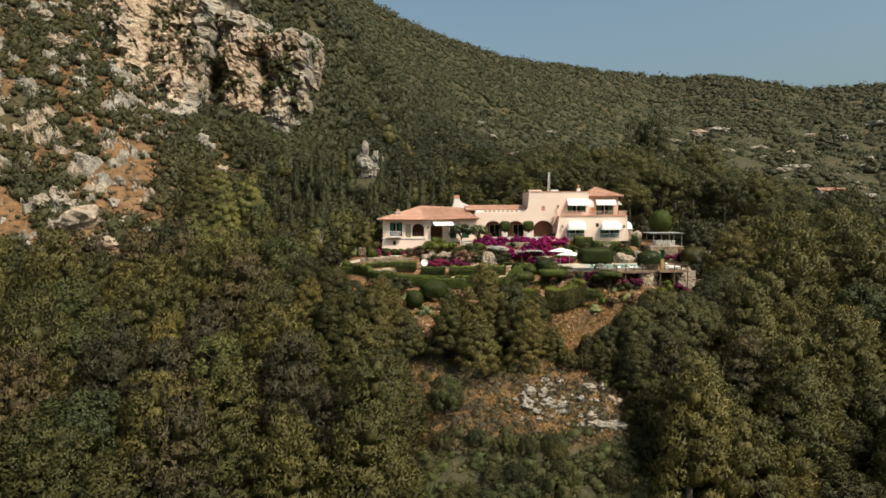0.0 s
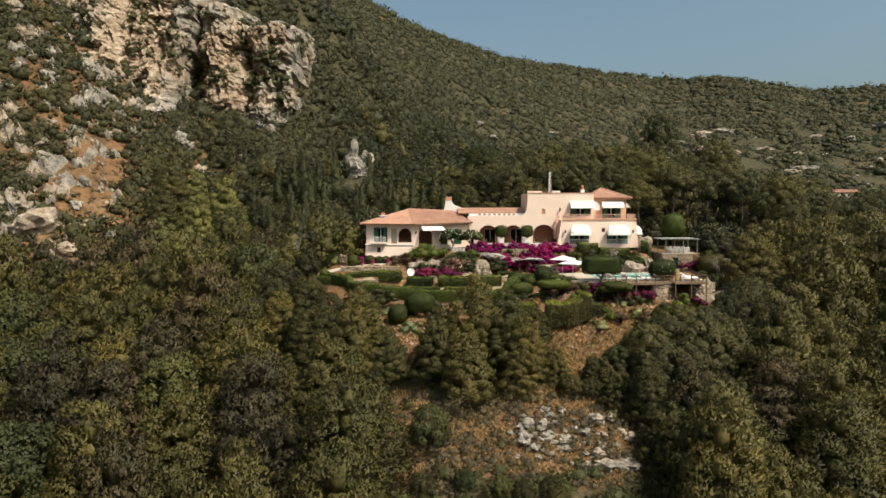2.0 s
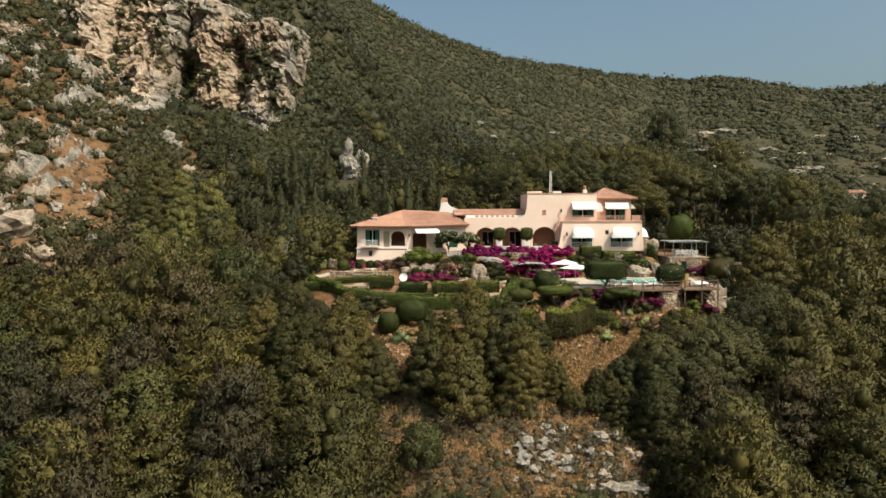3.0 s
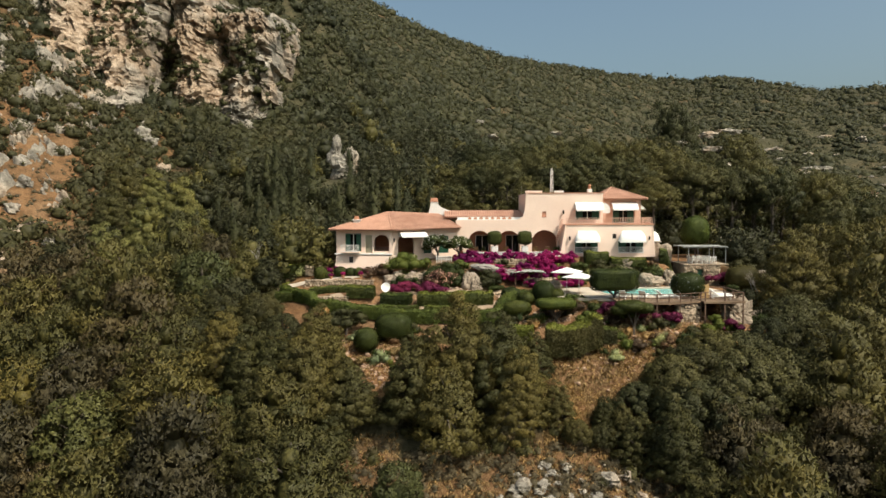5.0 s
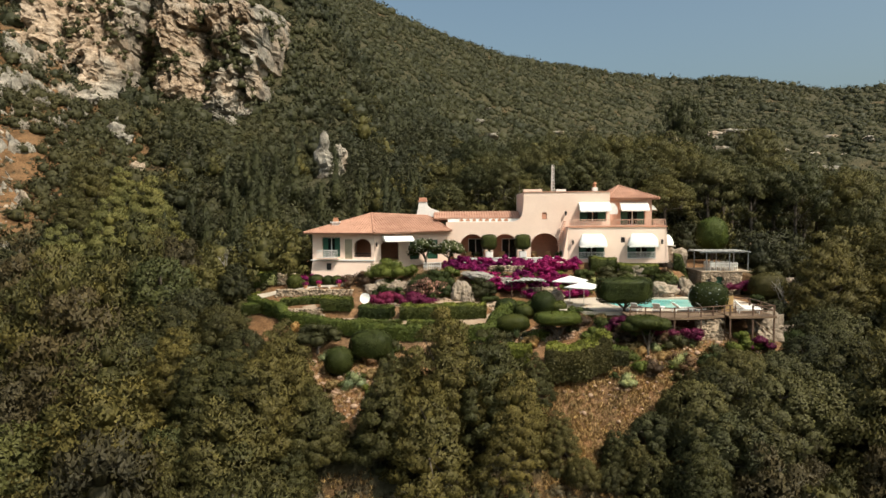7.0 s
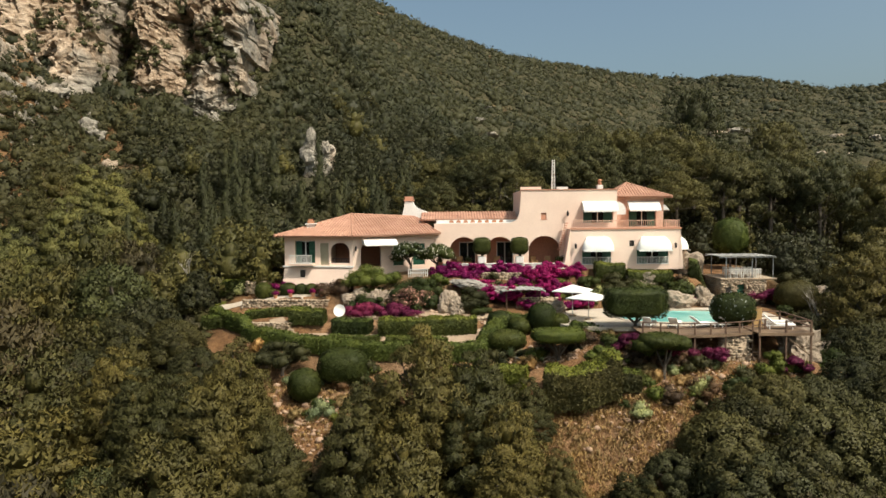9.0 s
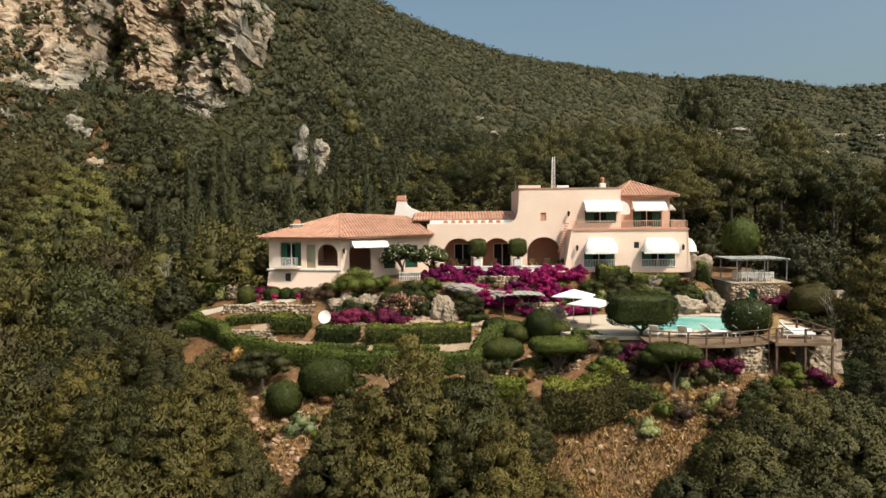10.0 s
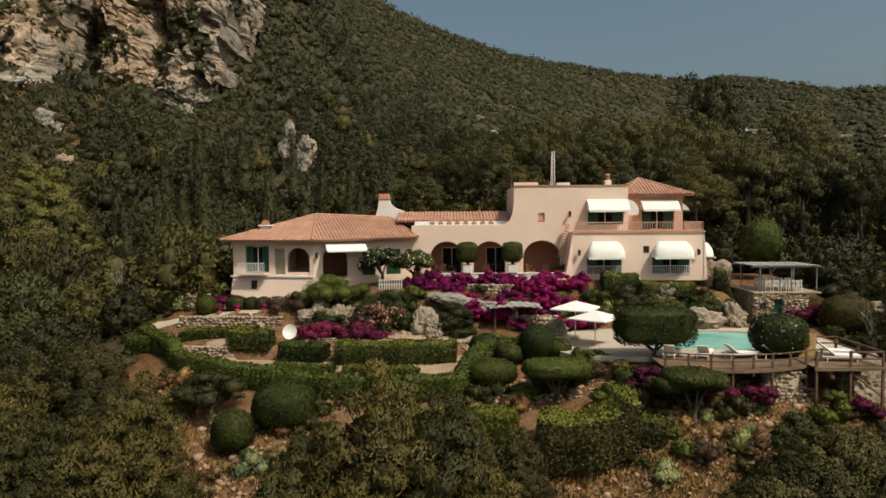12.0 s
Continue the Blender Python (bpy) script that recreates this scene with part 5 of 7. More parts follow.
def wood_mass():
    """The close wood behind and beside the villa, too many trees to tell apart: one mass of crowns and stems."""
    r = np.random.RandomState(13)
    taken, out, stems = [], {"pine": [], "oak": [], "cypress": []}, bmesh.new()
    tries = 0
    for x, y, s in ((-33, 102, 1.2), (-41, 107, 1.2), (64, 104, 1.2)):
        add(x, y, s, "pine", r, out, stems)
        taken.append((x, y, s * 1.2))
    while tries < 16000 and len(taken) < 680:
        tries += 1
        y = r.uniform(66, 250) if tries > 5000 else r.uniform(66, 125)
        x = r.uniform(-0.72, 0.8) * y
        if in_garden(x, y) or x < -28 and y > 168 or -24 < x < -14.5 and 151 < y < 174 or -20 < x < -12 and 98 < y < 108 or 2 < x < 30 and 110 < y < 128:
            continue
        if -62 < x < 62 and y < 116 and not (-25 < x < 36 and y > 98) or x < (-78 if y < 110 else -50) or y < 117 and x > 75:
            continue
        if y > 170 and r.uniform() < (y - 170) / 110:
            continue
        s = r.uniform(0.65, 1.15) * (1.35 if r.uniform() < 0.25 else 1)
        if any((x - a) ** 2 + (y - b) ** 2 < (1.75 * s + 1.3 * g) ** 2 for a, b, g in taken):
            continue
        taken.append((x, y, s))
        kind = "cypress" if -38 < x < 4 and 122 < y < 156 and r.uniform() < 0.75 else "pine" if r.uniform() < (0.55 if x > 0 else 0.45 if y < 118 else 0.12) else "oak"
        add(x, y, s, kind, r, out, stems)
    for kind, mat, name, label in (("pine", PINE_SHADE, "pine_wood", "close pine wood on the slope behind the villa"), ("oak", OAK_SHADE, "oak_wood", "dark evergreen oak wood on the mountainside"), ("cypress", CYPRESS, "cypress_grove", "dense grove of dark narrow cypresses beside the villa")):
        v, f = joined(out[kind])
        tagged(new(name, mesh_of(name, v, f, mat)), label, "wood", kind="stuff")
    tagged(part("wood_stems", stems, BARK), "slim grey trunks of the close wood", "wood", kind="stuff")


wood_mass()


def scrub():
    """The close cover of low bushes, each spread as one mass."""
    r = np.random.RandomState(5)
    n = 27000
    way = r.uniform(-0.62, 0.74, n)
    y = 165 + (np.interp(way, FAR_AT, FAR_OFF) * 1.02 - 165) * r.uniform(0, 1, n) ** 0.95
    x = way * y
    left = (x < -30) & (y < 330) & (x < -0.13 * y)
    rocky = wave(x, y, 31, 30) + 0.6 * wave(x, y, 32, 11)
    gaps = blend(wave(x, y, 51, 60) + 0.8 * wave(x, y, 52, 21), 0.9, 1.5)
    keep = ~(left & (rocky > 0.3) & (x < -44) & (y < 215)) & ~((y < 230) & (x > -27) & (r.uniform(0, 1, n) < 0.5)) & ~((x > -24) & (x < -14.5) & (y < 174)) & (r.uniform(0, 1, n) > 0.7 * gaps)
    x, y = x[keep], y[keep]
    size = r.uniform(0.65, 1.85, len(x)) * (0.85 + y / 360) * np.where(r.uniform(0, 1, len(x)) < 0.14, 1.7, 1.0)
    near = y < 330
    bush_mass("hillside_scrub", "dense dark green evergreen scrub on the near mountainside", x[near], y[near], size[near], r, 34, FAR_SCRUB, 0.4)
    bush_mass("hillside_scrub", "dense dark green evergreen scrub covering the far mountainside", x[~near], y[~near], size[~near], r, 16, FAR_SCRUB, 0.36)
    # bushes dotted over the dry rocky slope
    n = 8200
    y = r.uniform(98, 240, n)
    x = r.uniform(-0.78, -0.2, n) * y
    clump = wave(x, y, 41, 26) + 0.5 * wave(x, y, 42, 9)
    keep = (clump + r.normal(0, 0.35, n) > 0.05 - 0.75 * blend(y, 132, 160)) & ((x < -44) | (y > 150)) & ~((x > -90) & (x < -40) & (y > 172) & (y < 205))
    x, y = x[keep], y[keep]
    bush_mass("slope_bushes", "round dark bushes dotted over dry rocky ground", x, y, 0.4 + 1.7 * r.uniform(0, 1, len(x)) ** 1.5 * np.where(r.uniform(0, 1, len(x)) < 0.15, 1.6, 1.0), r, 62, SLOPE_LEAF, 0.34, height(x, y) + np.where((x < -50) & (y < 182), 0.5, 0.0))
    n = 3000
    y = r.uniform(104, 190, n)
    x = r.uniform(-0.75, -0.28, n) * y
    keep = (x < -46)
    x, y = x[keep], y[keep]
    bush_mass("dry_tufts", "small dry brownish tufts on the orange slope", x, y, r.uniform(0.2, 0.7, len(x)), r, 22, DRY, 0.42)
    # bushes rooted on the cliffs' ledges
    p = np.array(CLIFF_LEDGES)
    bush_mass("cliff_bushes", "dark bushes rooted on ledges of the cliff", p[:, 0], p[:, 1], r.uniform(0.5, 1.5, len(p)), r, 44, SCRUB, 0.36, p[:, 2])
    n = 3000
    y = r.uniform(200, 340, n)
    x = r.uniform(-0.24, 0.3, n) * y
    keep = ~((x < -36) & (y < 215))
    x, y = x[keep], y[keep]
    bush_mass("mountain_scrub", "thick evergreen scrub on the mountain above the villa", x, y, r.uniform(0.9, 2.8, len(x)), r, 56, FAR_SCRUB, 0.34)
    n = 1100
    y = r.uniform(-60, 62, n)
    x = r.uniform(-70, 80, n)
    bush_mass("valley_scrub", "evergreen scrub on the valley side", x, y, r.uniform(0.9, 2.4, len(x)), r, 12, SCRUB, 0.5)
    n = 420
    y = r.uniform(58, 73.5, n)
    x = r.uniform(-8, 26, n)
    bush_mass("green_scrub", "low green bushes under the stony patch", x, y, r.uniform(0.5, 1.3, n), r, 90, FRESH, 0.26)
    n = 700
    x, y = np.concatenate([r.uniform(0.0, 21.5, n), r.uniform(-5.6, -0.8, 120)]), np.concatenate([r.uniform(72, 82.5, n), r.uniform(74, 84, 120)])
    bush_mass("dry_scrub", "dry brown low scrub on the stony slope", x, y, r.uniform(0.2, 0.75, len(x)), r, 44, DRY, 0.45)
    n = 2600
    y = r.uniform(119, 205, n)
    x = r.uniform(-62, 4, n)
    keep = ~((x > -14) & (y < 125)) & ~((x < -46) & (y < 150)) & ~((x > -23) & (x < -15.5) & (y > 157) & (y < 174))
    x, y = x[keep], y[keep]
    bush_mass("mountain_scrub", "thick evergreen scrub at the mountain's foot", x, y, r.uniform(0.9, 2.2, len(x)), r, 66, FAR_SCRUB, 0.3)
    # undergrowth between the nearer trees
    n = 2300
    y = r.uniform(62, 150, n)
    x = r.uniform(-0.72, 0.72, n) * y + 4
    keep = np.array([not in_garden(a, b) and not (bare(a, b) and r.uniform() < 0.75) for a, b in zip(x, y)]) & ((x > -56) | (y < 98))
    x, y = x[keep], y[keep]
    bush_mass("undergrowth", "dense low evergreen undergrowth between the trees", x, y, r.uniform(0.6, 1.5, len(x)), r, 80, OAK, 0.28)


scrub()

# ---- the garden ----
HEDGE = foliage("clipped_hedge_leaves", (0.028, 0.037, 0.01), (0.05, 0.062, 0.015), (0.085, 0.098, 0.025), 0.8)
BRIGHT = foliage("bright_shrub_leaves", (0.06, 0.08, 0.015), (0.105, 0.125, 0.025), (0.165, 0.185, 0.042), 0.8)
# paints sunlight on the hedge tops; also the round-headed tree's own colour
YELLOW_GREEN = foliage("yellow_green_leaves", (0.07, 0.088, 0.018), (0.115, 0.135, 0.028), (0.17, 0.19, 0.045), 0.8)
RUSSET = foliage("russet_shrub_leaves", (0.05, 0.03, 0.02), (0.1, 0.06, 0.035), (0.16, 0.1, 0.05), 0.8)
MAGENTA = foliage("magenta_bracts", (0.13, 0.004, 0.05), (0.27, 0.012, 0.115), (0.4, 0.03, 0.19), 0.9, 0.35)
PLUM = foliage("dark_red_bracts", (0.095, 0.01, 0.036), (0.165, 0.02, 0.066), (0.26, 0.038, 0.115), 0.9, 0.3)
PINK = foliage("pale_pink_flowers", (0.3, 0.14, 0.13), (0.48, 0.26, 0.24), (0.6, 0.4, 0.36), 0.9, 0.3)
PETAL = foliage("white_petals", (0.55, 0.54, 0.48), (0.68, 0.67, 0.6), (0.78, 0.77, 0.7), 0.9, 0.3)
AGAVE = foliage("agave_leaves", (0.13, 0.16, 0.07), (0.22, 0.25, 0.12), (0.33, 0.34, 0.19), 0.9, 0.15)
STRAW = foliage("dry_grass_blades", (0.24, 0.14, 0.055), (0.37, 0.235, 0.1), (0.47, 0.34, 0.16), 0.6, 0.2)
SAND = two_scale("sandy_path", (0.29, 0.205, 0.135), (0.4, 0.3, 0.205), 0.5, 7, 0.95, 0.5, 0.03)
RUBBLE = two_scale("brown_rubble", (0.28, 0.175, 0.115), (0.47, 0.33, 0.225), 0.9, 6, 0.95, 0.7, 0.04)
PAVING = two_scale("pale_stone_paving", (0.43, 0.36, 0.28), (0.55, 0.475, 0.38), 0.5, 5, 0.85, 0.3, 0.02)
grng = np.random.RandomState(99)


def clipped(name, label, path, width, high, mat, density=170, leaf=0.17, group="clipped hedges"):
    """A clipped hedge along a plan line, with a rounded top edge, following the ground."""
    pts = []
    for (ax, ay), (bx, by) in zip(path, path[1:]):
        n = max(2, int(math.hypot(bx - ax, by - ay) / 0.5))
        pts += [(ax + (bx - ax) * k / n, ay + (by - ay) * k / n) for k in range(n)]
    pts.append(path[-1])
    P = np.array(pts)
    T = np.gradient(P, axis=0)
    T /= np.linalg.norm(T, axis=1)[:, None]
    N = np.stack([-T[:, 1], T[:, 0]], 1)
    Z = height(P[:, 0], P[:, 1])
    ring = [(-0.5, -0.1), (-0.52, 0.5), (-0.46, 0.9), (-0.3, 1.0), (0.3, 1.0), (0.46, 0.9), (0.52, 0.5), (0.5, -0.1)]
    V = []
    for i in range(len(P)):
        wob = 1 + 0.05 * math.sin(i * 1.7) + 0.04 * math.sin(i * 0.6 + 2)
        for u, w in ring:
            V.append((P[i, 0] + N[i, 0] * u * width * wob, P[i, 1] + N[i, 1] * u * width * wob, Z[i] + w * high * wob))
    V = np.array(V)
    m = len(ring)
    F = [(i * m + j, i * m + j + 1, (i + 1) * m + j + 1, (i + 1) * m + j) for i in range(len(P) - 1) for j in range(m - 1)]
    F += [(0, 1, 6, 7), (1, 2, 5, 6), (2, 3, 4, 5)]
    q = (len(P) - 1) * m
    F += [(q, q + 7, q + 6, q + 1), (q + 1, q + 6, q + 5, q + 2), (q + 2, q + 5, q + 4, q + 3)]
    F = np.array(F)
    mids = np.repeat(np.stack([P[:, 0], P[:, 1], Z + high * 0.4], 1), len(ring), 0)
    core = mids + (V - mids) * 0.9
    a, b, c, d = (V[F[:, k]] for k in range(4))
    area = 0.5 * np.linalg.norm(np.cross(c - a, d - b), axis=1)
    nrm = np.cross(c - a, d - b)
    nrm /= np.linalg.norm(nrm, axis=1)[:, None] + 1e-9
    mid = V.mean(0)
    centre = np.repeat(np.stack([P[:, 0], P[:, 1], Z + high * 0.45], 1), m, 0)
    fc = (a + b + c + d) / 4
    near = centre[F[:, 0]]
    flip = np.sum((fc - near) * nrm, 1) < 0
    nrm[flip] *= -1
    count = grng.poisson(area * density)
    idx = np.repeat(np.arange(len(F)), count)
    s, t = grng.uniform(0, 1, (2, len(idx), 1))
    p = (a[idx] * (1 - s) + b[idx] * s) * (1 - t) + (d[idx] * (1 - s) + c[idx] * s) * t
    p = p + nrm[idx] * grng.uniform(-0.1, 0.05, (len(idx), 1))
    # leaves that face up get the lighter colour, a painted sunlit top
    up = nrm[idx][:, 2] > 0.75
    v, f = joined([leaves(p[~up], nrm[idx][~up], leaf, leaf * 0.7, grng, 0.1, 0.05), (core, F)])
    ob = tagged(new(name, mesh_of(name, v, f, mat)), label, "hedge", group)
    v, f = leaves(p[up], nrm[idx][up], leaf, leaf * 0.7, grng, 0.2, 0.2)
    part("fresh_growth", mesh_of("fresh_growth", v, f, YELLOW_GREEN), YELLOW_GREEN, ob, "clipped top leaves in a lighter yellow-green, sunlight put into the colour")
    return ob


def lobed(name, label, at, lobes, mat, per=140, leaf=0.17, category="shrub", group="", wide=0.6, core=0.85, flower=None, sink=0.0, jag=0.7):
    """A shrub of one or more leafy lobes, standing at a plan point; flowers are a part of their own."""
    x, y = at[:2]
    z = at[2] if len(at) > 2 else z_at(x, y)
    v, f = crown(grng, [((c[0], c[1], c[2]), r) for c, r in lobes], int(per * 2.3), leaf * 0.72, leaf * wide * 0.8, core * 0.85, 0.15, -0.7, 0.15, jag, pointed=True)
    ob = new(name, mesh_of(name, v, f, mat))
    ob.location = (x, y, z - sink)
    tagged(ob, label, category, group)
    if flower:
        fm, n, size = flower
        pts = []
        for c, r in lobes:
            d = dome_points(n, grng, -0.2)
            pts.append((np.array(c) + d * np.array(r) * 1.06, d))
        p, d = np.concatenate([a for a, _ in pts]), np.concatenate([b for _, b in pts])
        lv, lf = leaves(p, d, size, size, grng, 0.3)
        fl = tagged(new("flowers", mesh_of("flowers", lv, lf, fm)), kind="stuff")
        fl.parent = ob
    return ob


def random_lobes(n, rx, ry, rz, small=0.5):
    out = []
    for k in range(n):
        a, r = grng.uniform(0, 6.28), math.sqrt(grng.uniform(0, 1))
        q = small * grng.uniform(0.6, 1.35)
        h = rz * (1 - 0.55 * r * r) * grng.uniform(0.55, 1.0)
        out.append(((rx * r * math.cos(a), ry * r * math.sin(a), max(h - q * 0.4, q * 0.3)), (q * grng.uniform(0.85, 1.3), q, q * grng.uniform(0.6, 0.9))))
    return out


def shaped(half, power, leaf, rng, centre=(0, 0, 0), cover=230.0, rough=0.04):
    """A clipped crown, from ball to block by its power: a close coat of small leaves over a filled core."""
    half = np.array(half, float)
    n = int(cover * 4.2 * (half[0] * half[1] + half[1] * half[2] + half[0] * half[2]) * (0.12 / leaf) ** 2)

    def on(d):
        p = d * (np.sum(np.abs(d) ** power, 1) ** (-1 / power))[:, None]
        q = np.sign(p) * np.abs(p) ** (power - 1) / half
        return p, q / (np.linalg.norm(q, axis=1)[:, None] + 1e-9)
    d = rng.normal(size=(n, 3))
    d /= np.linalg.norm(d, axis=1)[:, None]
    p, q = on(d)
    bumps = 0.5 * np.sin(p[:, 0] * 5 + 1) * np.sin(p[:, 1] * 6 + 2) + 0.5 * np.sin(p[:, 2] * 7 + p[:, 0] * 4)
    p = p * half * (1 + rough * bumps + rng.uniform(-0.05, 0.02, n))[:, None]
    v0, f0 = ball_quads(14, 9)
    c, w = on(v0)
    return joined([leaves(p + np.array(centre), q, leaf, leaf * 0.8, rng, 0.1, 0.1, 0.2, True), (np.concatenate([c * half * 0.93 + np.array(centre), w], 1), f0)])


def topiary(at, r, high, label, group="clipped balls", deep=0, power=2.2, mat=None, name="topiary_ball"):
    mat = mat or HEDGE
    v, f = shaped((r, deep or r, high * 0.55), power, 0.12, grng, (0, 0, high * 0.45))
    ob = new(name, mesh_of(name, v, f, mat))
    ob.location = (at[0], at[1], z_at(*at))
    return tagged(ob, label, "topiary", group)


# hedges
ROW = "clipped dark green hedge beside the sandy garden path"
clipped("hedge", ROW, [(-7.6, 102.3), (-4.6, 102.0)], 1.5, 1.25, HEDGE)
clipped("hedge", ROW, [(-3.6, 101.3), (-0.4, 100.5)], 1.5, 1.15, HEDGE)
clipped("hedge", ROW, [(0.5, 100.2), (4.2, 99.7), (8.6, 99.9)], 1.7, 1.3, HEDGE)
LOW = "low clipped box edging along the garden path"
clipped("hedge", LOW, [(-3.7, 99.2), (0.5, 98.4)], 0.9, 0.6, HEDGE)
clipped("hedge", LOW, [(1.2, 98.2), (6.2, 97.7)], 0.9, 0.6, HEDGE)
LONG = "long clipped hedge holding the garden's lower edge"
clipped("hedge", LONG, [(-16.0, 106.8), (-12.2, 102.6), (-9.8, 99.6), (-5.2, 98.2), (1.2, 96.7), (5.2, 96.2)], 1.15, 1.25, BRIGHT)
clipped("hedge", LONG, [(5.4, 96.1), (8.8, 96.0), (9.9, 97.9), (10.6, 99.2)], 1.3, 1.35, BRIGHT)
clipped("hedge", "clipped hedge corner above the bare slope", [(6.0, 92.9), (9.5, 92.6), (12.0, 91.8)], 1.7, 1.5, BRIGHT)
clipped("hedge", "tall dark clipped hedge above the bare slope", [(13.2, 90.2), (15.5, 89.7), (18.0, 90.2)], 2.6, 2.6, OAK)
clipped("hedge", "lower tail of the dark clipped hedge", [(18.0, 90.4), (19.8, 90.1)], 1.6, 1.3, OAK)
clipped("hedge", "clipped hedge on the small upper terrace", [(-12.6, 105.6), (-9.2, 105.2), (-6.5, 105.0)], 1.1, 0.75, HEDGE)
clipped("hedge", "clipped hedge on the small upper terrace", [(-16.4, 105.2), (-13.0, 104.4)], 1.4, 1.0, HEDGE)
clipped("hedge", "square clipped hedge below the villa's balcony", [(-17.0, 112.2), (-14.2, 111.8)], 1.6, 1.5, HEDGE)
clipped("hedge", "square clipped hedge below the villa's balcony", [(-16.6, 115.2), (-12.4, 114.6)], 1.6, 1.6, BRIGHT)
clipped("hedge", "dark hedge under the villa's ground-floor windows", [(20.6, 109.9), (23.4, 109.8)], 1.7, 1.35, HEDGE)
clipped("hedge", "dark hedge under the villa's ground-floor windows", [(23.6, 109.4), (27.8, 109.2)], 1.9, 0.95, HEDGE)
clipped("hedge", "clipped hedge beside the pergola steps", [(30.2, 111.0), (31.6, 110.6)], 1.6, 1.7, HEDGE)

# clipped balls and big shrubs
topiary((-4.4, 92.7), 1.2, 2.3, "round clipped green ball on the terrace corner")
topiary((-1.8, 94.5), 1.9, 2.6, "broad clipped green dome on the terrace corner", deep=1.5, power=2.5, name="clipped_shrub")
for x, y, r, h in ((-12.1, 109.6, 0.85, 1.6), (-9.7, 109.7, 0.8, 1.25), (-8.4, 109.8, 0.65, 1.05), (-7.4, 109.7, 0.65, 1.05), (-11.2, 109.6, 0.5, 0.8)):
    topiary((x, y), r, h, "small clipped ball on the paved terrace below the villa")
topiary((38.6, 106.6), 1.9, 2.7, "dark clipped dome beyond the wooden deck", deep=1.4, power=2.5, mat=OAK, name="clipped_shrub")
topiary((14.0, 98.6), 1.2, 2.3, "dark round clipped shrub by the pool terrace")
topiary((15.4, 98.3), 0.8, 1.3, "dark round clipped shrub by the pool terrace")
topiary((10.6, 99.8), 1.1, 1.6, "dark round clipped shrub at the path's end")
topiary((12.2, 98.6), 1.0, 1.3, "dark round clipped shrub at the path's end")
topiary((10.9, 96.6), 1.6, 1.5, "broad clipped shrub on the lower terrace", deep=1.1, power=2.4, name="clipped_shrub")
for x, y, n, rx, ry, rz, mat, lab in (
    (-4.7, 108.4, 9, 1.7, 0.9, 1.5, RUSSET, "russet-leaved bush below the villa's wing"),
    (3.4, 106.4, 11, 2.2, 1.2, 2.0, HEDGE, "rounded green bush on the slope below the villa"),
    (8.4, 104.2, 9, 1.4, 1.0, 2.0, OAK, "dark bush beside the split boulder"),
    (9.0, 103.4, 5, 0.8, 0.6, 0.9, HEDGE, "low green bush beside the split boulder"),
    (12.3, 100.1, 6, 1.2, 0.6, 1.2, BRIGHT, "bright green bush by the pool terrace"),
    (17.3, 96.6, 6, 1.5, 0.6, 1.1, BRIGHT, "yellow-green bush at the pool terrace's edge"),
    (16.6, 95.4, 6, 1.5, 0.6, 1.0, RUSSET, "reddish bush at the pool terrace's edge"),
    (18.9, 94.4, 6, 1.0, 0.7, 1.2, HEDGE, "green bush below the wooden deck"),
    (17.6, 92.8, 7, 1.3, 0.7, 1.1, BRIGHT, "bright green bush on the stony slope"),
    (21.2, 92.4, 6, 1.3, 0.6, 1.7, BRIGHT, "yellow-green bush below the wooden deck"),
    (22.0, 108.0, 7, 1.2, 0.8, 1.7, OAK, "dark bush on the bank below the villa"),
    (24.6, 107.9, 7, 1.7, 0.9, 1.3, HEDGE, "green bush on the bank above the pool"),
    (28.3, 108.0, 8, 1.4, 1.0, 2.1, HEDGE, "rounded green bush on the bank above the pool"),
    (30.4, 108.6, 5, 0.7, 0.6, 1.9, OAK, "dark bush beside the stone hut"),
    (29.9, 113.4, 7, 1.2, 1.0, 2.2, OAK, "dark bush behind the hedge"),
    (41.0, 112.0, 7, 1.5, 1.0, 2.0, OAK, "dark bush beside the rocky bank"),
    (29.6, 91.6, 7, 0.9, 0.6, 2.2, BRIGHT, "spiky bright green bush below the wooden deck"),
    (26.8, 90.2, 7, 1.5, 0.9, 1.2, HEDGE, "grey-green bush on the stony slope"),
    (32.0, 91.0, 7, 1.8, 0.9, 1.4, HEDGE, "green bush on the stony slope"),
    (35.6, 94.6, 8, 2.0, 1.0, 1.7, HEDGE, "rounded green bush beyond the wooden deck"),
    (29.0, 88.6, 7, 1.8, 0.9, 1.4, OAK, "dark green bush on the stony slope"),
    (5.2, 107.9, 5, 1.0, 0.6, 1.2, BRIGHT, "green bush among the bougainvillea"),
    (16.9, 108.2, 5, 1.0, 0.6, 1.1, BRIGHT, "pale green bush among the bougainvillea"),
    (19.6, 108.4, 6, 1.0, 0.6, 1.2, HEDGE, "green bush at the edge of the bougainvillea"),
    (13.0, 107.6, 5, 1.3, 0.5, 0.6, BRIGHT, "yellow-green bush among the bougainvillea"),
    (-12.5, 113.2, 6, 1.6, 0.8, 1.2, BRIGHT, "light green shrub beside the villa's wing"),
    (-19.5, 108.5, 7, 1.6, 1.0, 1.7, OAK, "dark shrub at the garden's edge"),
):
    q = 0.42 * max(0.8, min(rx, rz))
    lobed("shrub", lab, (x, y), random_lobes(n + 6, rx, ry, rz, q), mat, 130, 0.2)
lobed("shrub", "bright green mounded shrub below the villa's arch", (-1.0, 108.5), random_lobes(24, 2.7, 1.2, 2.7, 0.75), BRIGHT, 190, 0.18)
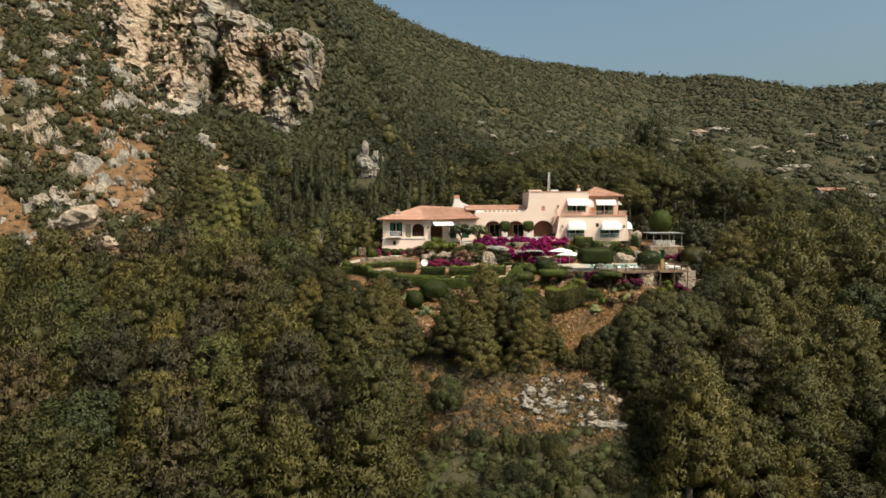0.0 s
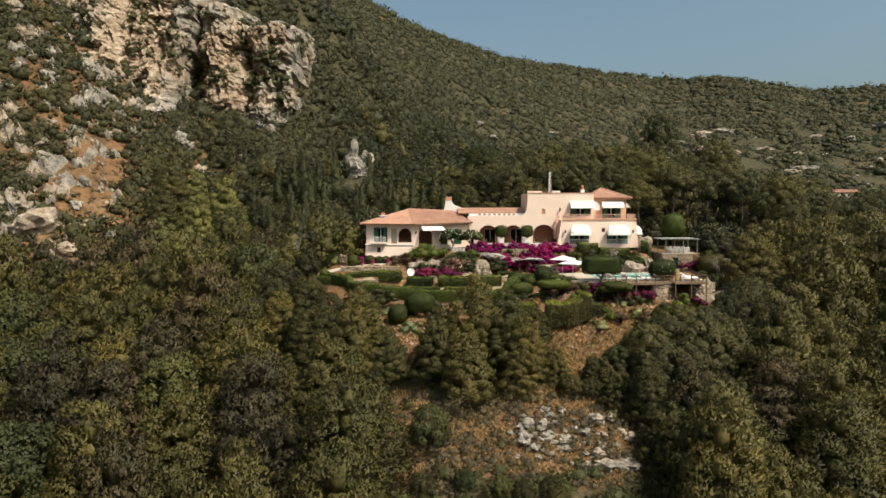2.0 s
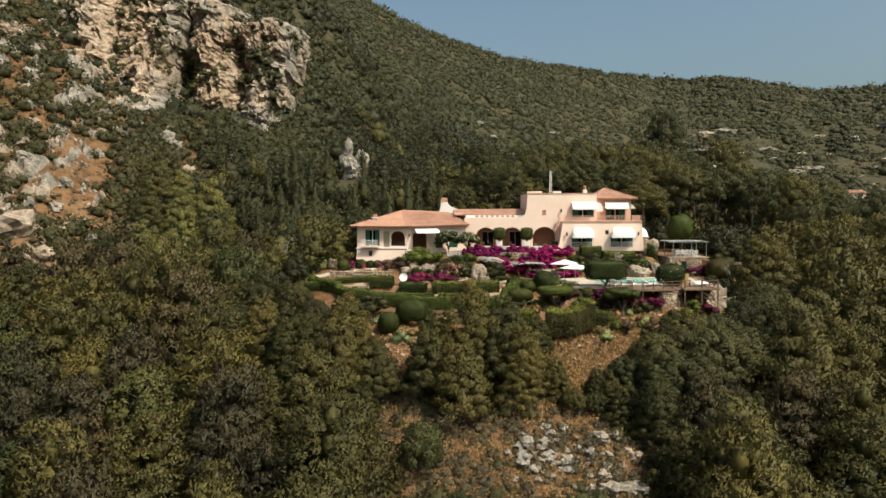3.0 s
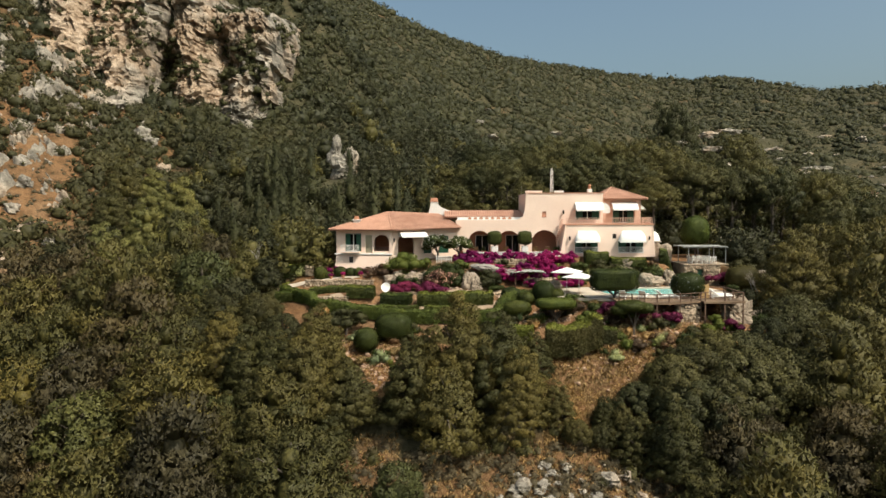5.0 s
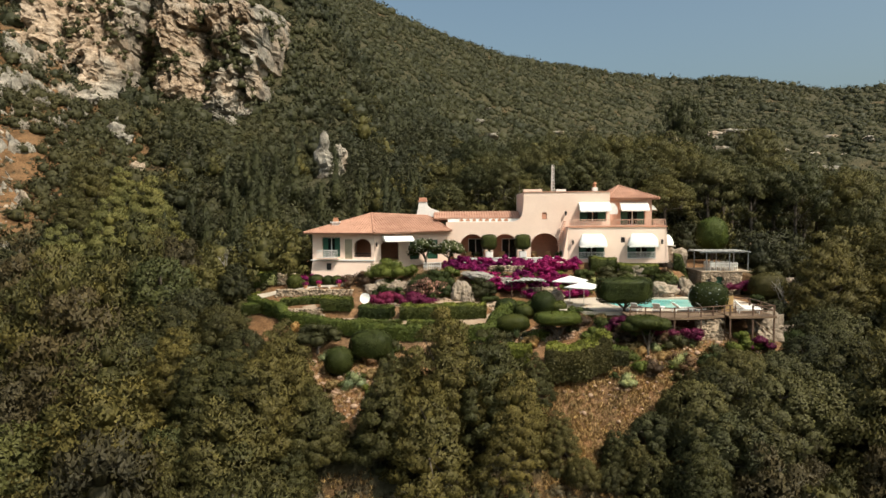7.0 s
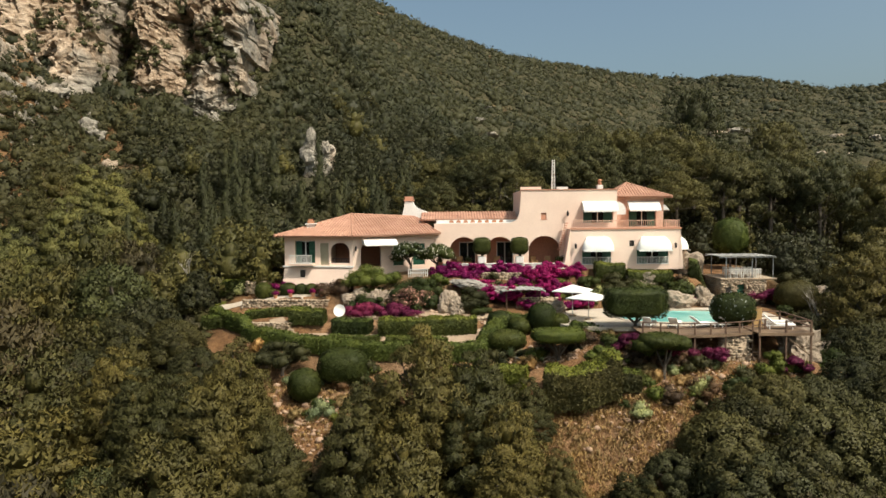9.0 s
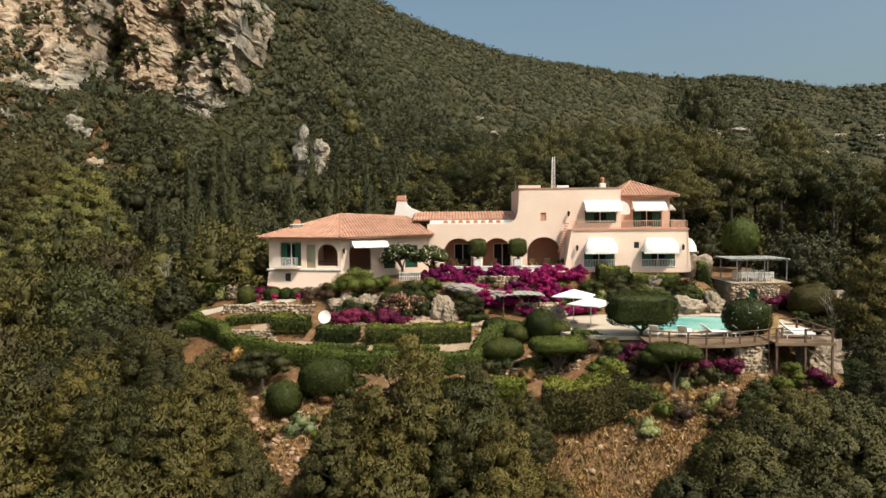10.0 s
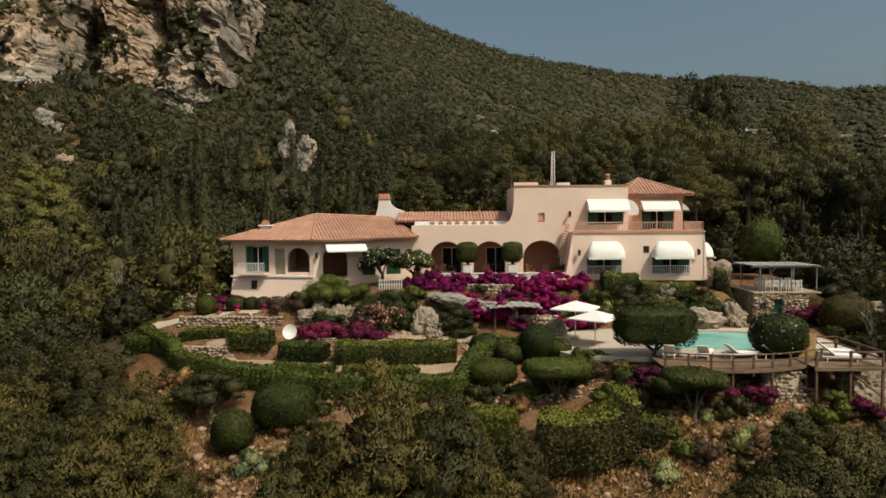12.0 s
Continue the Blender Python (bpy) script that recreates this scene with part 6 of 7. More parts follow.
lobed("oleander_bush", "pale pink flowering bush below the villa", (3.0, 105.0), random_lobes(16, 2.2, 0.9, 1.7, 0.6), RUSSET, 90, 0.2, flower=(PINK, 38, 0.17))
lobed("shrub", "dark spreading shrub beneath the pink bush", (-0.6, 105.4), random_lobes(10, 1.8, 0.8, 1.1, 0.5), HEDGE, 110, 0.2)

# bougainvillea
for x, y, n, rx, ry, rz, sink in (
    (5.4, 110.0, 14, 1.3, 0.6, 1.1, 0.2), (7.6, 109.6, 18, 1.8, 0.7, 0.8, 0.2), (10.6, 110.3, 12, 1.9, 0.5, 0.7, 0), (13.6, 110.0, 18, 1.8, 0.8, 1.1, 0.1),
    (15.6, 109.3, 22, 1.9, 0.9, 1.6, 0.1), (17.6, 109.6, 20, 1.6, 0.9, 1.3, 0.1), (16.2, 107.6, 18, 1.5, 0.8, 1.6, 0.2), (18.9, 110.4, 8, 0.8, 0.5, 1.1, 0),
    (9.2, 108.3, 16, 1.7, 0.6, 0.6, 0.1), (11.6, 107.4, 14, 1.8, 0.5, 0.6, 0), (14.6, 106.2, 14, 1.4, 0.7, 1.5, 0.3), (16.4, 105.4, 14, 1.2, 0.7, 1.7, 0.3),
    (10.0, 104.9, 16, 1.2, 0.7, 2.0, 0), (12.0, 104.8, 16, 1.0, 0.6, 2.1, 0), (8.2, 107.4, 14, 1.2, 0.6, 1.1, 0), (12.9, 107.9, 14, 1.3, 0.7, 1.2, 0), (15.0, 107.9, 18, 1.5, 0.8, 1.7, 0), (17.6, 107.2, 14, 1.2, 0.7, 1.6, 0), (6.4, 110.5, 10, 1.2, 0.5, 1.1, 0), (9.0, 110.6, 10, 1.3, 0.4, 1.0, 0), (11.9, 110.7, 12, 1.3, 0.4, 1.15, 0), (16.6, 110.6, 12, 1.3, 0.4, 1.3, 0), (13.8, 104.6, 8, 1.2, 0.5, 1.0, 0), (18.6, 105.6, 9, 0.9, 0.6, 1.3, 0),
):
    lobed("bougainvillea", "magenta bougainvillea in full flower on the bank", (x, y), random_lobes(int(n * 1.5), rx, ry, rz, 0.32), MAGENTA, 60, 0.2, "bougainvillea", "bougainvillea on the bank", 0.8, sink=sink, jag=1.1, core=0.6)
for x, y, n, rx, ry, rz in ((-1.2, 103.6, 16, 1.9, 0.8, 1.2), (1.7, 103.3, 16, 2.0, 0.8, 1.1)):
    lobed("bougainvillea", "dark magenta bougainvillea above the clipped hedges", (x, y), random_lobes(n, rx, ry, rz, 0.5), PLUM, 120, 0.19, "bougainvillea", wide=0.8)
for x, y, n, rx, ry, rz in ((20.0, 93.2, 10, 1.2, 0.5, 1.5), (25.0, 91.9, 14, 1.9, 0.4, 1.7), (22.4, 92.2, 10, 1.3, 0.4, 1.5), (36.6, 108.2, 14, 1.5, 0.6, 2.4), (29.9, 107.6, 6, 0.7, 0.5, 1.6), (-10.6, 110.9, 8, 1.3, 0.4, 0.9), (-7.8, 110.6, 8, 1.3, 0.4, 0.8), (31.4, 92.0, 8, 1.2, 0.4, 1.8)):
    lobed("bougainvillea", "dark red bougainvillea against a wall", (x, y), random_lobes(n, rx, ry, rz, 0.4), PLUM if y < 109 else MAGENTA, 100, 0.18, "bougainvillea", wide=0.8)


# ---- stone ----
def stone_wall(label, path, z_low, z_high, thick=0.5, seed=1, size=0.3):
    """A dry-stone wall: courses of uneven stones with open joints."""
    r = random.Random(seed)
    vs, fs = [], []
    cube = [(-1, -1, -1), (1, -1, -1), (1, 1, -1), (-1, 1, -1), (-1, -1, 1), (1, -1, 1), (1, 1, 1), (-1, 1, 1)]
    quads = [(0, 3, 2, 1), (4, 5, 6, 7), (0, 1, 5, 4), (1, 2, 6, 5), (2, 3, 7, 6), (3, 0, 4, 7)]
    for (ax, ay), (bx, by) in zip(path, path[1:]):
        d = Vector((bx - ax, by - ay, 0))
        length = d.length
        d.normalize()
        n = Vector((-d.y, d.x, 0))
        k = len(vs)
        for px, py, pz in cube:
            p = Vector((ax, ay, 0)) + d * (length * (px + 1) / 2) + n * (py * (thick * 0.5 - 0.09))
            vs.append((p.x, p.y, z_low if pz < 0 else z_high - 0.08))
        fs += [tuple(k + i for i in q) for q in quads]
        z = z_low
        while z < z_high - 0.04:
            h = min(size * r.uniform(0.5, 0.85), z_high - z)
            u = r.uniform(-0.2, 0)
            while u < length:
                w = size * r.uniform(0.7, 1.6)
                c = Vector((ax, ay, r.uniform(-0.05, 0.05))) + d * (u + w / 2) + n * r.uniform(-0.07, 0.07)
                k = len(vs)
                for px, py, pz in cube:
                    j = lambda: r.uniform(0.72, 1.05)
                    p = c + d * (px * w * 0.5 * j()) + n * (py * thick * 0.5 * j())
                    vs.append((p.x, p.y, p.z + z + h / 2 + pz * h * 0.5 * j()))
                fs += [tuple(k + i for i in q) for q in quads]
                u += w
            z += h
    return tagged(new("stone_wall", mesh_of("stone_wall", vs, fs, STONE)), label, "wall", "dry-stone walls")


stone_wall("dry-stone retaining wall of the paved terrace", [(-13.6, 107.9), (-11, 107.75), (-5.6, 107.5)], -4.0, -2.75, 0.5, 1)
stone_wall("low dry-stone wall beside the garden path", [(-12.2, 102.1), (-7.6, 101.7)], -5.3, -4.05, 0.5, 2)
stone_wall("low dry-stone edge above the clipped hedges", [(-2.6, 102.9), (3.6, 102.2), (9.4, 102.0)], -4.5, -3.7, 0.4, 3)
stone_wall("rough stone wall on the slope below the pool", [(11.6, 94.8), (13.6, 94.9), (16.0, 94.6)], -7.0, -5.7, 0.5, 4, 0.36)
stone_wall("dry-stone pier under the wooden deck", [(26.4, 93.0), (28.4, 93.2)], -6.4, -3.9, 0.8, 5)
stone_wall("stone wall at the bougainvillea bank", [(9.6, 109.3), (13.0, 109.2)], -1.7, -0.4, 0.4, 6)
stone_wall("stone wall below the villa's wing", [(-14.2, 111.0), (-12.6, 111.0)], -2.6, -1.3, 0.4, 7)
stone_wall("stone steps' edge on the stony slope", [(19.4, 92.0), (22.0, 91.8), (24.0, 92.0)], -7.2, -6.1, 0.5, 8, 0.4)
stone_wall("stone wall behind the umbrellas", [(12.6, 104.9), (16.0, 104.4)], -3.9, -2.3, 0.4, 9)


def boulder(at, radii, seed, label, lift=0.3):
    ob = new("boulder", rock_mesh("boulder", radii, seed, 4, 0.6, BOULDER))
    ob.location = (at[0], at[1], (at[2] if len(at) > 2 else z_at(*at)) + radii[2] * lift)
    return tagged(ob, label, "boulder")


boulder((6.2, 103.9), (0.6, 0.5, 1.05), 1, "tall split pale boulder above the hedges", 0.55)
boulder((7.0, 103.4), (0.5, 0.45, 0.8), 2, "pale boulder leaning on the split one", 0.5)
boulder((-2.4, 107.3), (1.3, 0.7, 0.8), 3, "pale boulder at the foot of the wing")
boulder((-0.3, 106.4), (0.7, 0.5, 0.8), 4, "pale boulder on the slope")
boulder((0.9, 106.8), (0.7, 0.5, 0.6), 5, "pale boulder on the slope")
boulder((27.6, 106.6), (1.4, 0.8, 0.9), 6, "broad tan boulder behind the pool")
boulder((30.3, 107.4), (0.7, 0.6, 1.2), 7, "upright tan boulder behind the pool")
boulder((15.6, 103.6), (1.1, 0.6, 0.7), 8, "rounded boulder by the umbrellas")
boulder((41.5, 109.0), (1.5, 1.0, 1.0), 9, "yellowish rock on the bank beyond the hut")
boulder((44.5, 107.5), (1.2, 0.8, 0.7), 10, "tan rock on the bank beyond the hut")
boulder((33.2, 95.0), (1.2, 0.8, 1.2), 11, "pale boulder under the deck's corner")
boulder((37.0, 97.6), (2.3, 1.0, 0.8), 12, "long pale boulder beyond the deck")
boulder((25.0, 109.0), (1.2, 0.6, 0.8), 13, "white rock on the bank below the villa")
boulder((44.2, 126.0), (1.5, 1.1, 1.7), 14, "rounded pale rock among the trees", 0.8)
boulder((46.4, 126.5), (1.7, 1.1, 1.2), 15, "rounded pale rock among the trees", 0.8)
boulder((30.6, 112.6), (1.0, 0.7, 1.6), 16, "pale rock behind the hedge")
SLAB = two_scale("grey_flat_rock", (0.19, 0.17, 0.145), (0.34, 0.31, 0.27), 0.6, 5, 0.95, 1.0, 0.1)
for at, radii, seed, lean in (((8.6, 107.1, -1.45), (2.2, 1.0, 0.34), 40, 8), ((10.9, 106.3, -1.85), (2.0, 1.1, 0.34), 43, 5)):
    slab = new("rock_slab", rock_mesh("rock_slab", radii, seed, 4, 1.0, SLAB))
    slab.matrix_basis = pose(*at, 0, lean, -8)
    tagged(slab, "flat grey rock slab jutting from the flowering bank", "rock", "rock slabs")


def rubble():
    """Loose stones on the garden's stony slopes."""
    r = np.random.RandomState(8)
    me = [rock_mesh("stone", (1, 0.8, 0.6), 60 + k, 1, 0.35, RUBBLE) for k in range(5)]
    base = [(np.array([v.co for v in m.vertices]), np.array([p.vertices[:] for p in m.polygons])) for m in me]
    out = []
    zones = ((17, 31, 88.0, 95.0, 620), (15.5, 20, 94.0, 96.0, 60), (-5, 0, 90.5, 92.6, 60), (11, 17, 93.6, 96.0, 150), (-12, -8, 93, 99, 120), (-7, 1, 89, 95, 160), (31, 37, 92, 97, 60), (3, 10, 101, 104, 80), (13, 22, 86.2, 89.5, 45), (-6, 0.5, 88.5, 91, 90))
    for x0, x1, y0, y1, n in zones:
        for k in range(n):
            x, y, s = r.uniform(x0, x1), r.uniform(y0, y1), r.uniform(0.05, 0.2) * (1.9 if r.uniform() < 0.12 else 1)
            v, f = base[k % 5]
            a = r.uniform(0, 6.28)
            c, d = math.cos(a), math.sin(a)
            out.append((v @ np.array([[c, d, 0], [-d, c, 0], [0, 0, 1]]) * s + np.array([x, y, z_at(x, y) + 0.1 * s]), f))
    v, f = joined(out)
    tagged(new("rubble", mesh_of("rubble", v, f, RUBBLE)), "loose pale stones scattered on the stony bank", "rubble", kind="stuff")


rubble()


def ribbon(name, label, path, width, mat, lift=0.05):
    """A path or paving that lies on the ground along a plan line."""
    bm = bmesh.new()
    rows = []
    pts = []
    for (ax, ay), (bx, by) in zip(path, path[1:]):
        n = max(1, int(math.hypot(bx - ax, by - ay) / 0.4))
        pts += [(ax + (bx - ax) * k / n, ay + (by - ay) * k / n) for k in range(n)]
    pts.append(path[-1])
    for i, (x, y) in enumerate(pts):
        a, b = pts[max(0, i - 1)], pts[min(len(pts) - 1, i + 1)]
        d = Vector((b[0] - a[0], b[1] - a[1])).normalized()
        row = []
        for u in (-0.5, -0.17, 0.17, 0.5):
            w = width * (1 + 0.12 * math.sin(i * 0.9 + u * 3))
            px, py = x - d.y * u * w, y + d.x * u * w
            row.append(bm.verts.new((px, py, z_at(px, py) + lift)))
        rows.append(row)
    for p, q in zip(rows, rows[1:]):
        for k in range(3):
            bm.faces.new((p[k], p[k + 1], q[k + 1], q[k]))
    return tagged(part(name, bm, mat), label, "path", kind="structure")


ribbon("path", "pale sandy garden path between hedges", [(-9.5, 104.0), (-7.9, 101.0), (-4, 100.2), (0.5, 99.2), (4, 98.7), (8, 98.5), (9.8, 100.2), (10.2, 102.4)], 1.3, SAND)
ribbon("path", "pale paved terrace below the villa's wing", [(-17, 109.0), (-11, 108.8), (-5.5, 108.6)], 1.9, PAVING)
ribbon("path", "sandy path above the dark bougainvillea", [(3.6, 103.6), (7.4, 102.6), (10, 102.6)], 1.2, SAND)


# ---- pool terrace ----
def water_build(tree, bsdf):
    tree.links.new(ramp(tree, noise_of(tree, 0.35, 3), [(0.35, (0.13, 0.46, 0.42)), (0.65, (0.27, 0.62, 0.56))]), bsdf.inputs["Base Color"])
    bsdf.inputs["Roughness"].default_value = 0.08
    bump(tree, bsdf, noise_of(tree, 3.0, 3), 0.12, 0.05)


WATER = material("pool_water", water_build)


def rounded(cx, cy, rx, ry, power, n=48):
    out = []
    for k in range(n):
        a = 2 * math.pi * k / n
        c, s = math.cos(a), math.sin(a)
        out.append((cx + rx * math.copysign(abs(c) ** (2 / power), c), cy + ry * math.copysign(abs(s) ** (2 / power), s)))
    return out


def ring(bm, inner, outer, low, high):
    n = len(inner)
    v = [[bm.verts.new((x, y, z)) for x, y in pts] for pts, z in ((inner, low), (inner, high), (outer, high), (outer, low))]
    for i in range(n):
        j = (i + 1) % n
        for a, b in ((0, 1), (1, 2), (2, 3), (3, 0)):
            bm.faces.new((v[a][i], v[a][j], v[b][j], v[b][i]))
    return bm


def pool():
    p = tagged(new("swimming_pool"), "free-form turquoise swimming pool with white stone edge", "pool")
    p.location = (25, 101.4, -3.7)
    basin = rounded(26.1, 101.4, 5.3, 3.5, 3.0)
    part("coping", ring(bmesh.new(), basin, rounded(26.1, 101.4, 5.7, 3.9, 3.0), -3.8, -3.56), PAVING, p, "pale stone pool edge")
    bm = bmesh.new()
    v = [bm.verts.new((x, y, -3.68)) for x, y in basin]
    bm.faces.new(v)
    bmesh.ops.triangulate(bm, faces=bm.faces[:])
    part("water", bm, WATER, p, "clear turquoise water")
    part("basin", ring(bmesh.new(), rounded(26.1, 101.4, 5.28, 3.48, 3.0), rounded(26.1, 101.4, 5.6, 3.8, 3.0), -5.2, -3.8), WHITE, p)
    d = part("surround", ring(bmesh.new(), rounded(26.1, 101.4, 5.7, 3.9, 3.0), rounded(24.7, 101.0, 9.6, 5.4, 5), -3.9, -3.6), PAVING)
    tagged(d, "pale paved pool terrace in sunlight", "paving", kind="structure")
    d.name = "pavement"


pool()


TIMBER = two_scale("dark_rail_timber", (0.09, 0.05, 0.03), (0.16, 0.095, 0.06), 0.9, 14, 0.85, 0.4, 0.006)


def deck_edge(x):
    return 93.9 - 1.9 * math.sin(math.pi * min(1, max(0, (x - 18.6) / 11.6)))


def deck():
    d = tagged(new("wooden_deck"), "curved weathered wooden deck with posts and rails beside the pool", "deck")
    d.location = (25, 94, -3.7)
    for k in range(13, 76):
        x = 18.6 + 0.153 * k
        part("board", boxed(x, x + 0.135, deck_edge(x), 95.9, -3.62, -3.57), WOOD, d)
    xs = [20.6 + 0.48 * k for k in range(21)]
    bm = bmesh.new()
    line = [(x, deck_edge(x)) for x in xs]
    outer = [(x, y - 0.06) for x, y in line]
    prism(bm, line[::-1] + outer, -3.76, -3.6)
    part("fascia", bm, WOOD, d, "curved wooden edge beam")
    for k in range(9):
        x = 20.7 + 1.17 * k
        y = deck_edge(x) + 0.05
        part("post", boxed(x - 0.05, x + 0.05, y - 0.05, y + 0.05, z_at(x, y) - 0.2 if k % 2 else -3.95, -2.72), TIMBER, d)
    for z in (-2.76, -3.12):
        part("rail", tube([(x, deck_edge(x) + 0.03, z) for x in xs], 0.04), TIMBER, d)


deck()


def side_deck():
    d = tagged(new("wooden_deck"), "raised square wooden deck on stilts with rails", "deck")
    d.location = (30.5, 94.5, -3.7)
    for k in range(34):
        y = 92.3 + 0.15 * k
        part("board", boxed(28.9, 32.8, y, y + 0.13, -3.56, -3.5), WOOD, d)
    part("fascia", boxed(28.85, 32.85, 92.2, 92.3, -3.7, -3.5), WOOD, d)
    part("fascia", boxed(32.8, 32.9, 92.3, 97.4, -3.7, -3.5), WOOD, d)
    for x, y in ((29.0, 92.35), (30.9, 92.35), (32.7, 92.35), (32.7, 94.8), (32.7, 97.2)):
        part("post", boxed(x - 0.06, x + 0.06, y - 0.06, y + 0.06, z_at(x, y) - 0.3, -2.6), TIMBER, d)
    for z in (-2.65, -3.05):
        part("rail", boxed(32.66, 32.74, 92.35, 97.2, z - 0.04, z + 0.04), TIMBER, d)
        part("rail", boxed(30.9, 32.7, 92.31, 92.39, z - 0.04, z + 0.04), TIMBER, d)
        part("rail", boxed(29.6, 32.7, 97.16, 97.24, z - 0.04, z + 0.04), TIMBER, d)
    part("brace", rod(bmesh.new(), (32.7, 92.4, -5.2), (30.9, 92.4, -3.8), 0.05), WOOD, d)


side_deck()
OCHRE = two_scale("ochre_boards", (0.4, 0.24, 0.09), (0.52, 0.34, 0.14), 0.9, 10, 0.8, 0.3, 0.01)
bm = bmesh.new()
for k in range(8):
    box(bm, 29.3 + 0.13 * k, 29.41 + 0.13 * k, 95.0, 95.05, -3.6, -2.1 + 0.04 * math.sin(k))
box(bm, 29.25, 30.4, 95.06, 95.12, -2.5, -2.38)
box(bm, 29.25, 30.4, 95.06, 95.12, -3.3, -3.18)
tagged(part("board_screen", bm, OCHRE), "ochre wooden board screen standing on the deck", "screen")


def lounger(x, y, turn, label, z=-3.57):
    t = tagged(new("sun_lounger"), label, "sun lounger", "loungers by the pool")
    bm = bmesh.new()
    for a in (-0.3, 0.3):
        box(bm, a - 0.025, a + 0.025, -0.95, 0.95, 0.24, 0.3)
    for b in (-0.95, 0.9):
        box(bm, -0.3, 0.3, b, b + 0.05, 0.24, 0.3)
    part("frame", bm, WHITE, t)
    for a in (-0.29, 0.29):
        for b in (-0.75, 0.7):
            part("leg", boxed(a - 0.025, a + 0.025, b - 0.025, b + 0.025, 0, 0.24), WHITE, t)
    bm = boxed(-0.3, 0.3, -0.95, 0.3, 0.3, 0.38, bevel=0.03)
    part("mattress", bm, CANVAS, t)
    bm = boxed(-0.3, 0.3, 0, 0.75, 0, 0.08, bevel=0.03)
    bm.transform(Matrix.Translation((0, 0.3, 0.3)) @ Matrix.Rotation(radians(38), 4, "X"))
    part("backrest", bm, CANVAS, t)
    t.matrix_basis = pose(x, y, z, 0, 0, turn) @ Matrix.Diagonal((1.1, 1.1, 1.1, 1))
    return t


lounger(21.9, 95.6, 150, "white sun lounger with raised back on the deck")
lounger(23.8, 95.3, 150, "white sun lounger with raised back on the deck")
lounger(25.9, 95.2, 100, "white sun lounger on the deck beside the round tree")
lounger(28.0, 95.2, 95, "white sun lounger on the deck beside the round tree")
lounger(31.2, 94.0, 80, "white sun lounger on the raised deck", -3.5)
lounger(31.6, 95.4, 80, "white sun lounger on the raised deck", -3.5)


def parasol(x, y, top, half, turn):
    t = tagged(new("parasol"), "open white square garden parasol by the pool", "parasol", "open parasols")
    z = -3.6
    t.location = (x, y, z)
    part("pole", rod(bmesh.new(), (x, y, z), (x, y, top), 0.035, sides=8), WHITE, t)
    part("base", rod(bmesh.new(), (x, y, z), (x, y, z + 0.12), 0.35, 0.3, 12), STONE, t)
    bm = bmesh.new()
    apex = bm.verts.new((x, y, top))
    under = bm.verts.new((x, y, top - 0.06))
    edge, low = [], []
    for k in range(8):
        a = turn + math.pi / 4 * k
        r = half * (1.0 if k % 2 == 0 else 0.74)
        edge.append(bm.verts.new((x + r * math.cos(a), y + r * math.sin(a), top - 0.5)))
        low.append(bm.verts.new((x + r * math.cos(a), y + r * math.sin(a), top - 0.58)))
    for k in range(8):
        j = (k + 1) % 8
        bm.faces.new((apex, edge[k], edge[j]))
        bm.faces.new((under, low[j], low[k]))
        bm.faces.new((edge[k], low[k], low[j], edge[j]))
    part("canopy", bm, CANVAS, t)
    bm = bmesh.new()
    for k in range(0, 8, 2):
        a = turn + math.pi / 4 * k
        rod(bm, (x, y, top - 0.75), (x + half * 0.6 * math.cos(a), y + half * 0.6 * math.sin(a), top - 0.4), 0.015, sides=4)
    part("ribs", bm, WHITE, t)


parasol(17.0, 101.6, -0.85, 1.95, 0.3)
parasol(18.0, 99.6, -1.25, 1.95, 0.1)


# ---- trees of the garden ----
def garden_tree(name, label, at, trunk, lobes, mat, stems=4, per=200, leaf=0.18, flower=None, power=0):
    """A small trained tree: several stems under a shaped crown."""
    x, y = at[:2]
    z = at[2] if len(at) > 2 else z_at(x, y)
    t = tagged(new(name), label, "tree")
    t.location = (x, y, z)
    bm = bmesh.new()
    tops = [l[0] for l in lobes]
    rod(bm, (x, y, z - 0.3), (x + 0.05, y, z + trunk * 0.5), 0.16, 0.12, 7)
    for k in range(stems):
        c = tops[k % len(tops)] if not power else (0.6 * lobes[0][1][0] * math.cos(2.4 * k), 0.6 * lobes[0][1][1] * math.sin(2.4 * k), lobes[0][0][2] - 0.6 * lobes[0][1][2])
        rod(bm, (x + 0.05, y, z + trunk * 0.45), (x + c[0] * 0.75, y + c[1] * 0.75, z + max(c[2] - 0.15, trunk)), 0.09, 0.035, 6)
    part("trunk", bm, BARK, t)
    if power:
        v, f = joined([shaped(r, power, leaf * 0.7, grng, q) for q, r in lobes])
    else:
        v, f = crown(grng, lobes, int(per * 2.3), leaf * 0.72, leaf * 0.5, 0.75, 0.15, -0.75, 0.15, 0.4, pointed=True)
    c = part("crown", mesh_of("crown", v, f, mat), mat, t)
    c.location = (x, y, z)
    if flower:
        pts = [(np.array(q) + (d := dome_points(flower[1], grng, -0.5)) * np.array(r) * 1.08, d) for q, r in lobes]
        lv, lf = leaves(np.concatenate([a for a, _ in pts]), np.concatenate([b for _, b in pts]), flower[2], flower[2], grng, 0.3)
        fl = tagged(part("flowers", mesh_of("flowers", lv, lf, flower[0]), flower[0], t), kind="stuff")
        fl.location = (x, y, z)
    return t


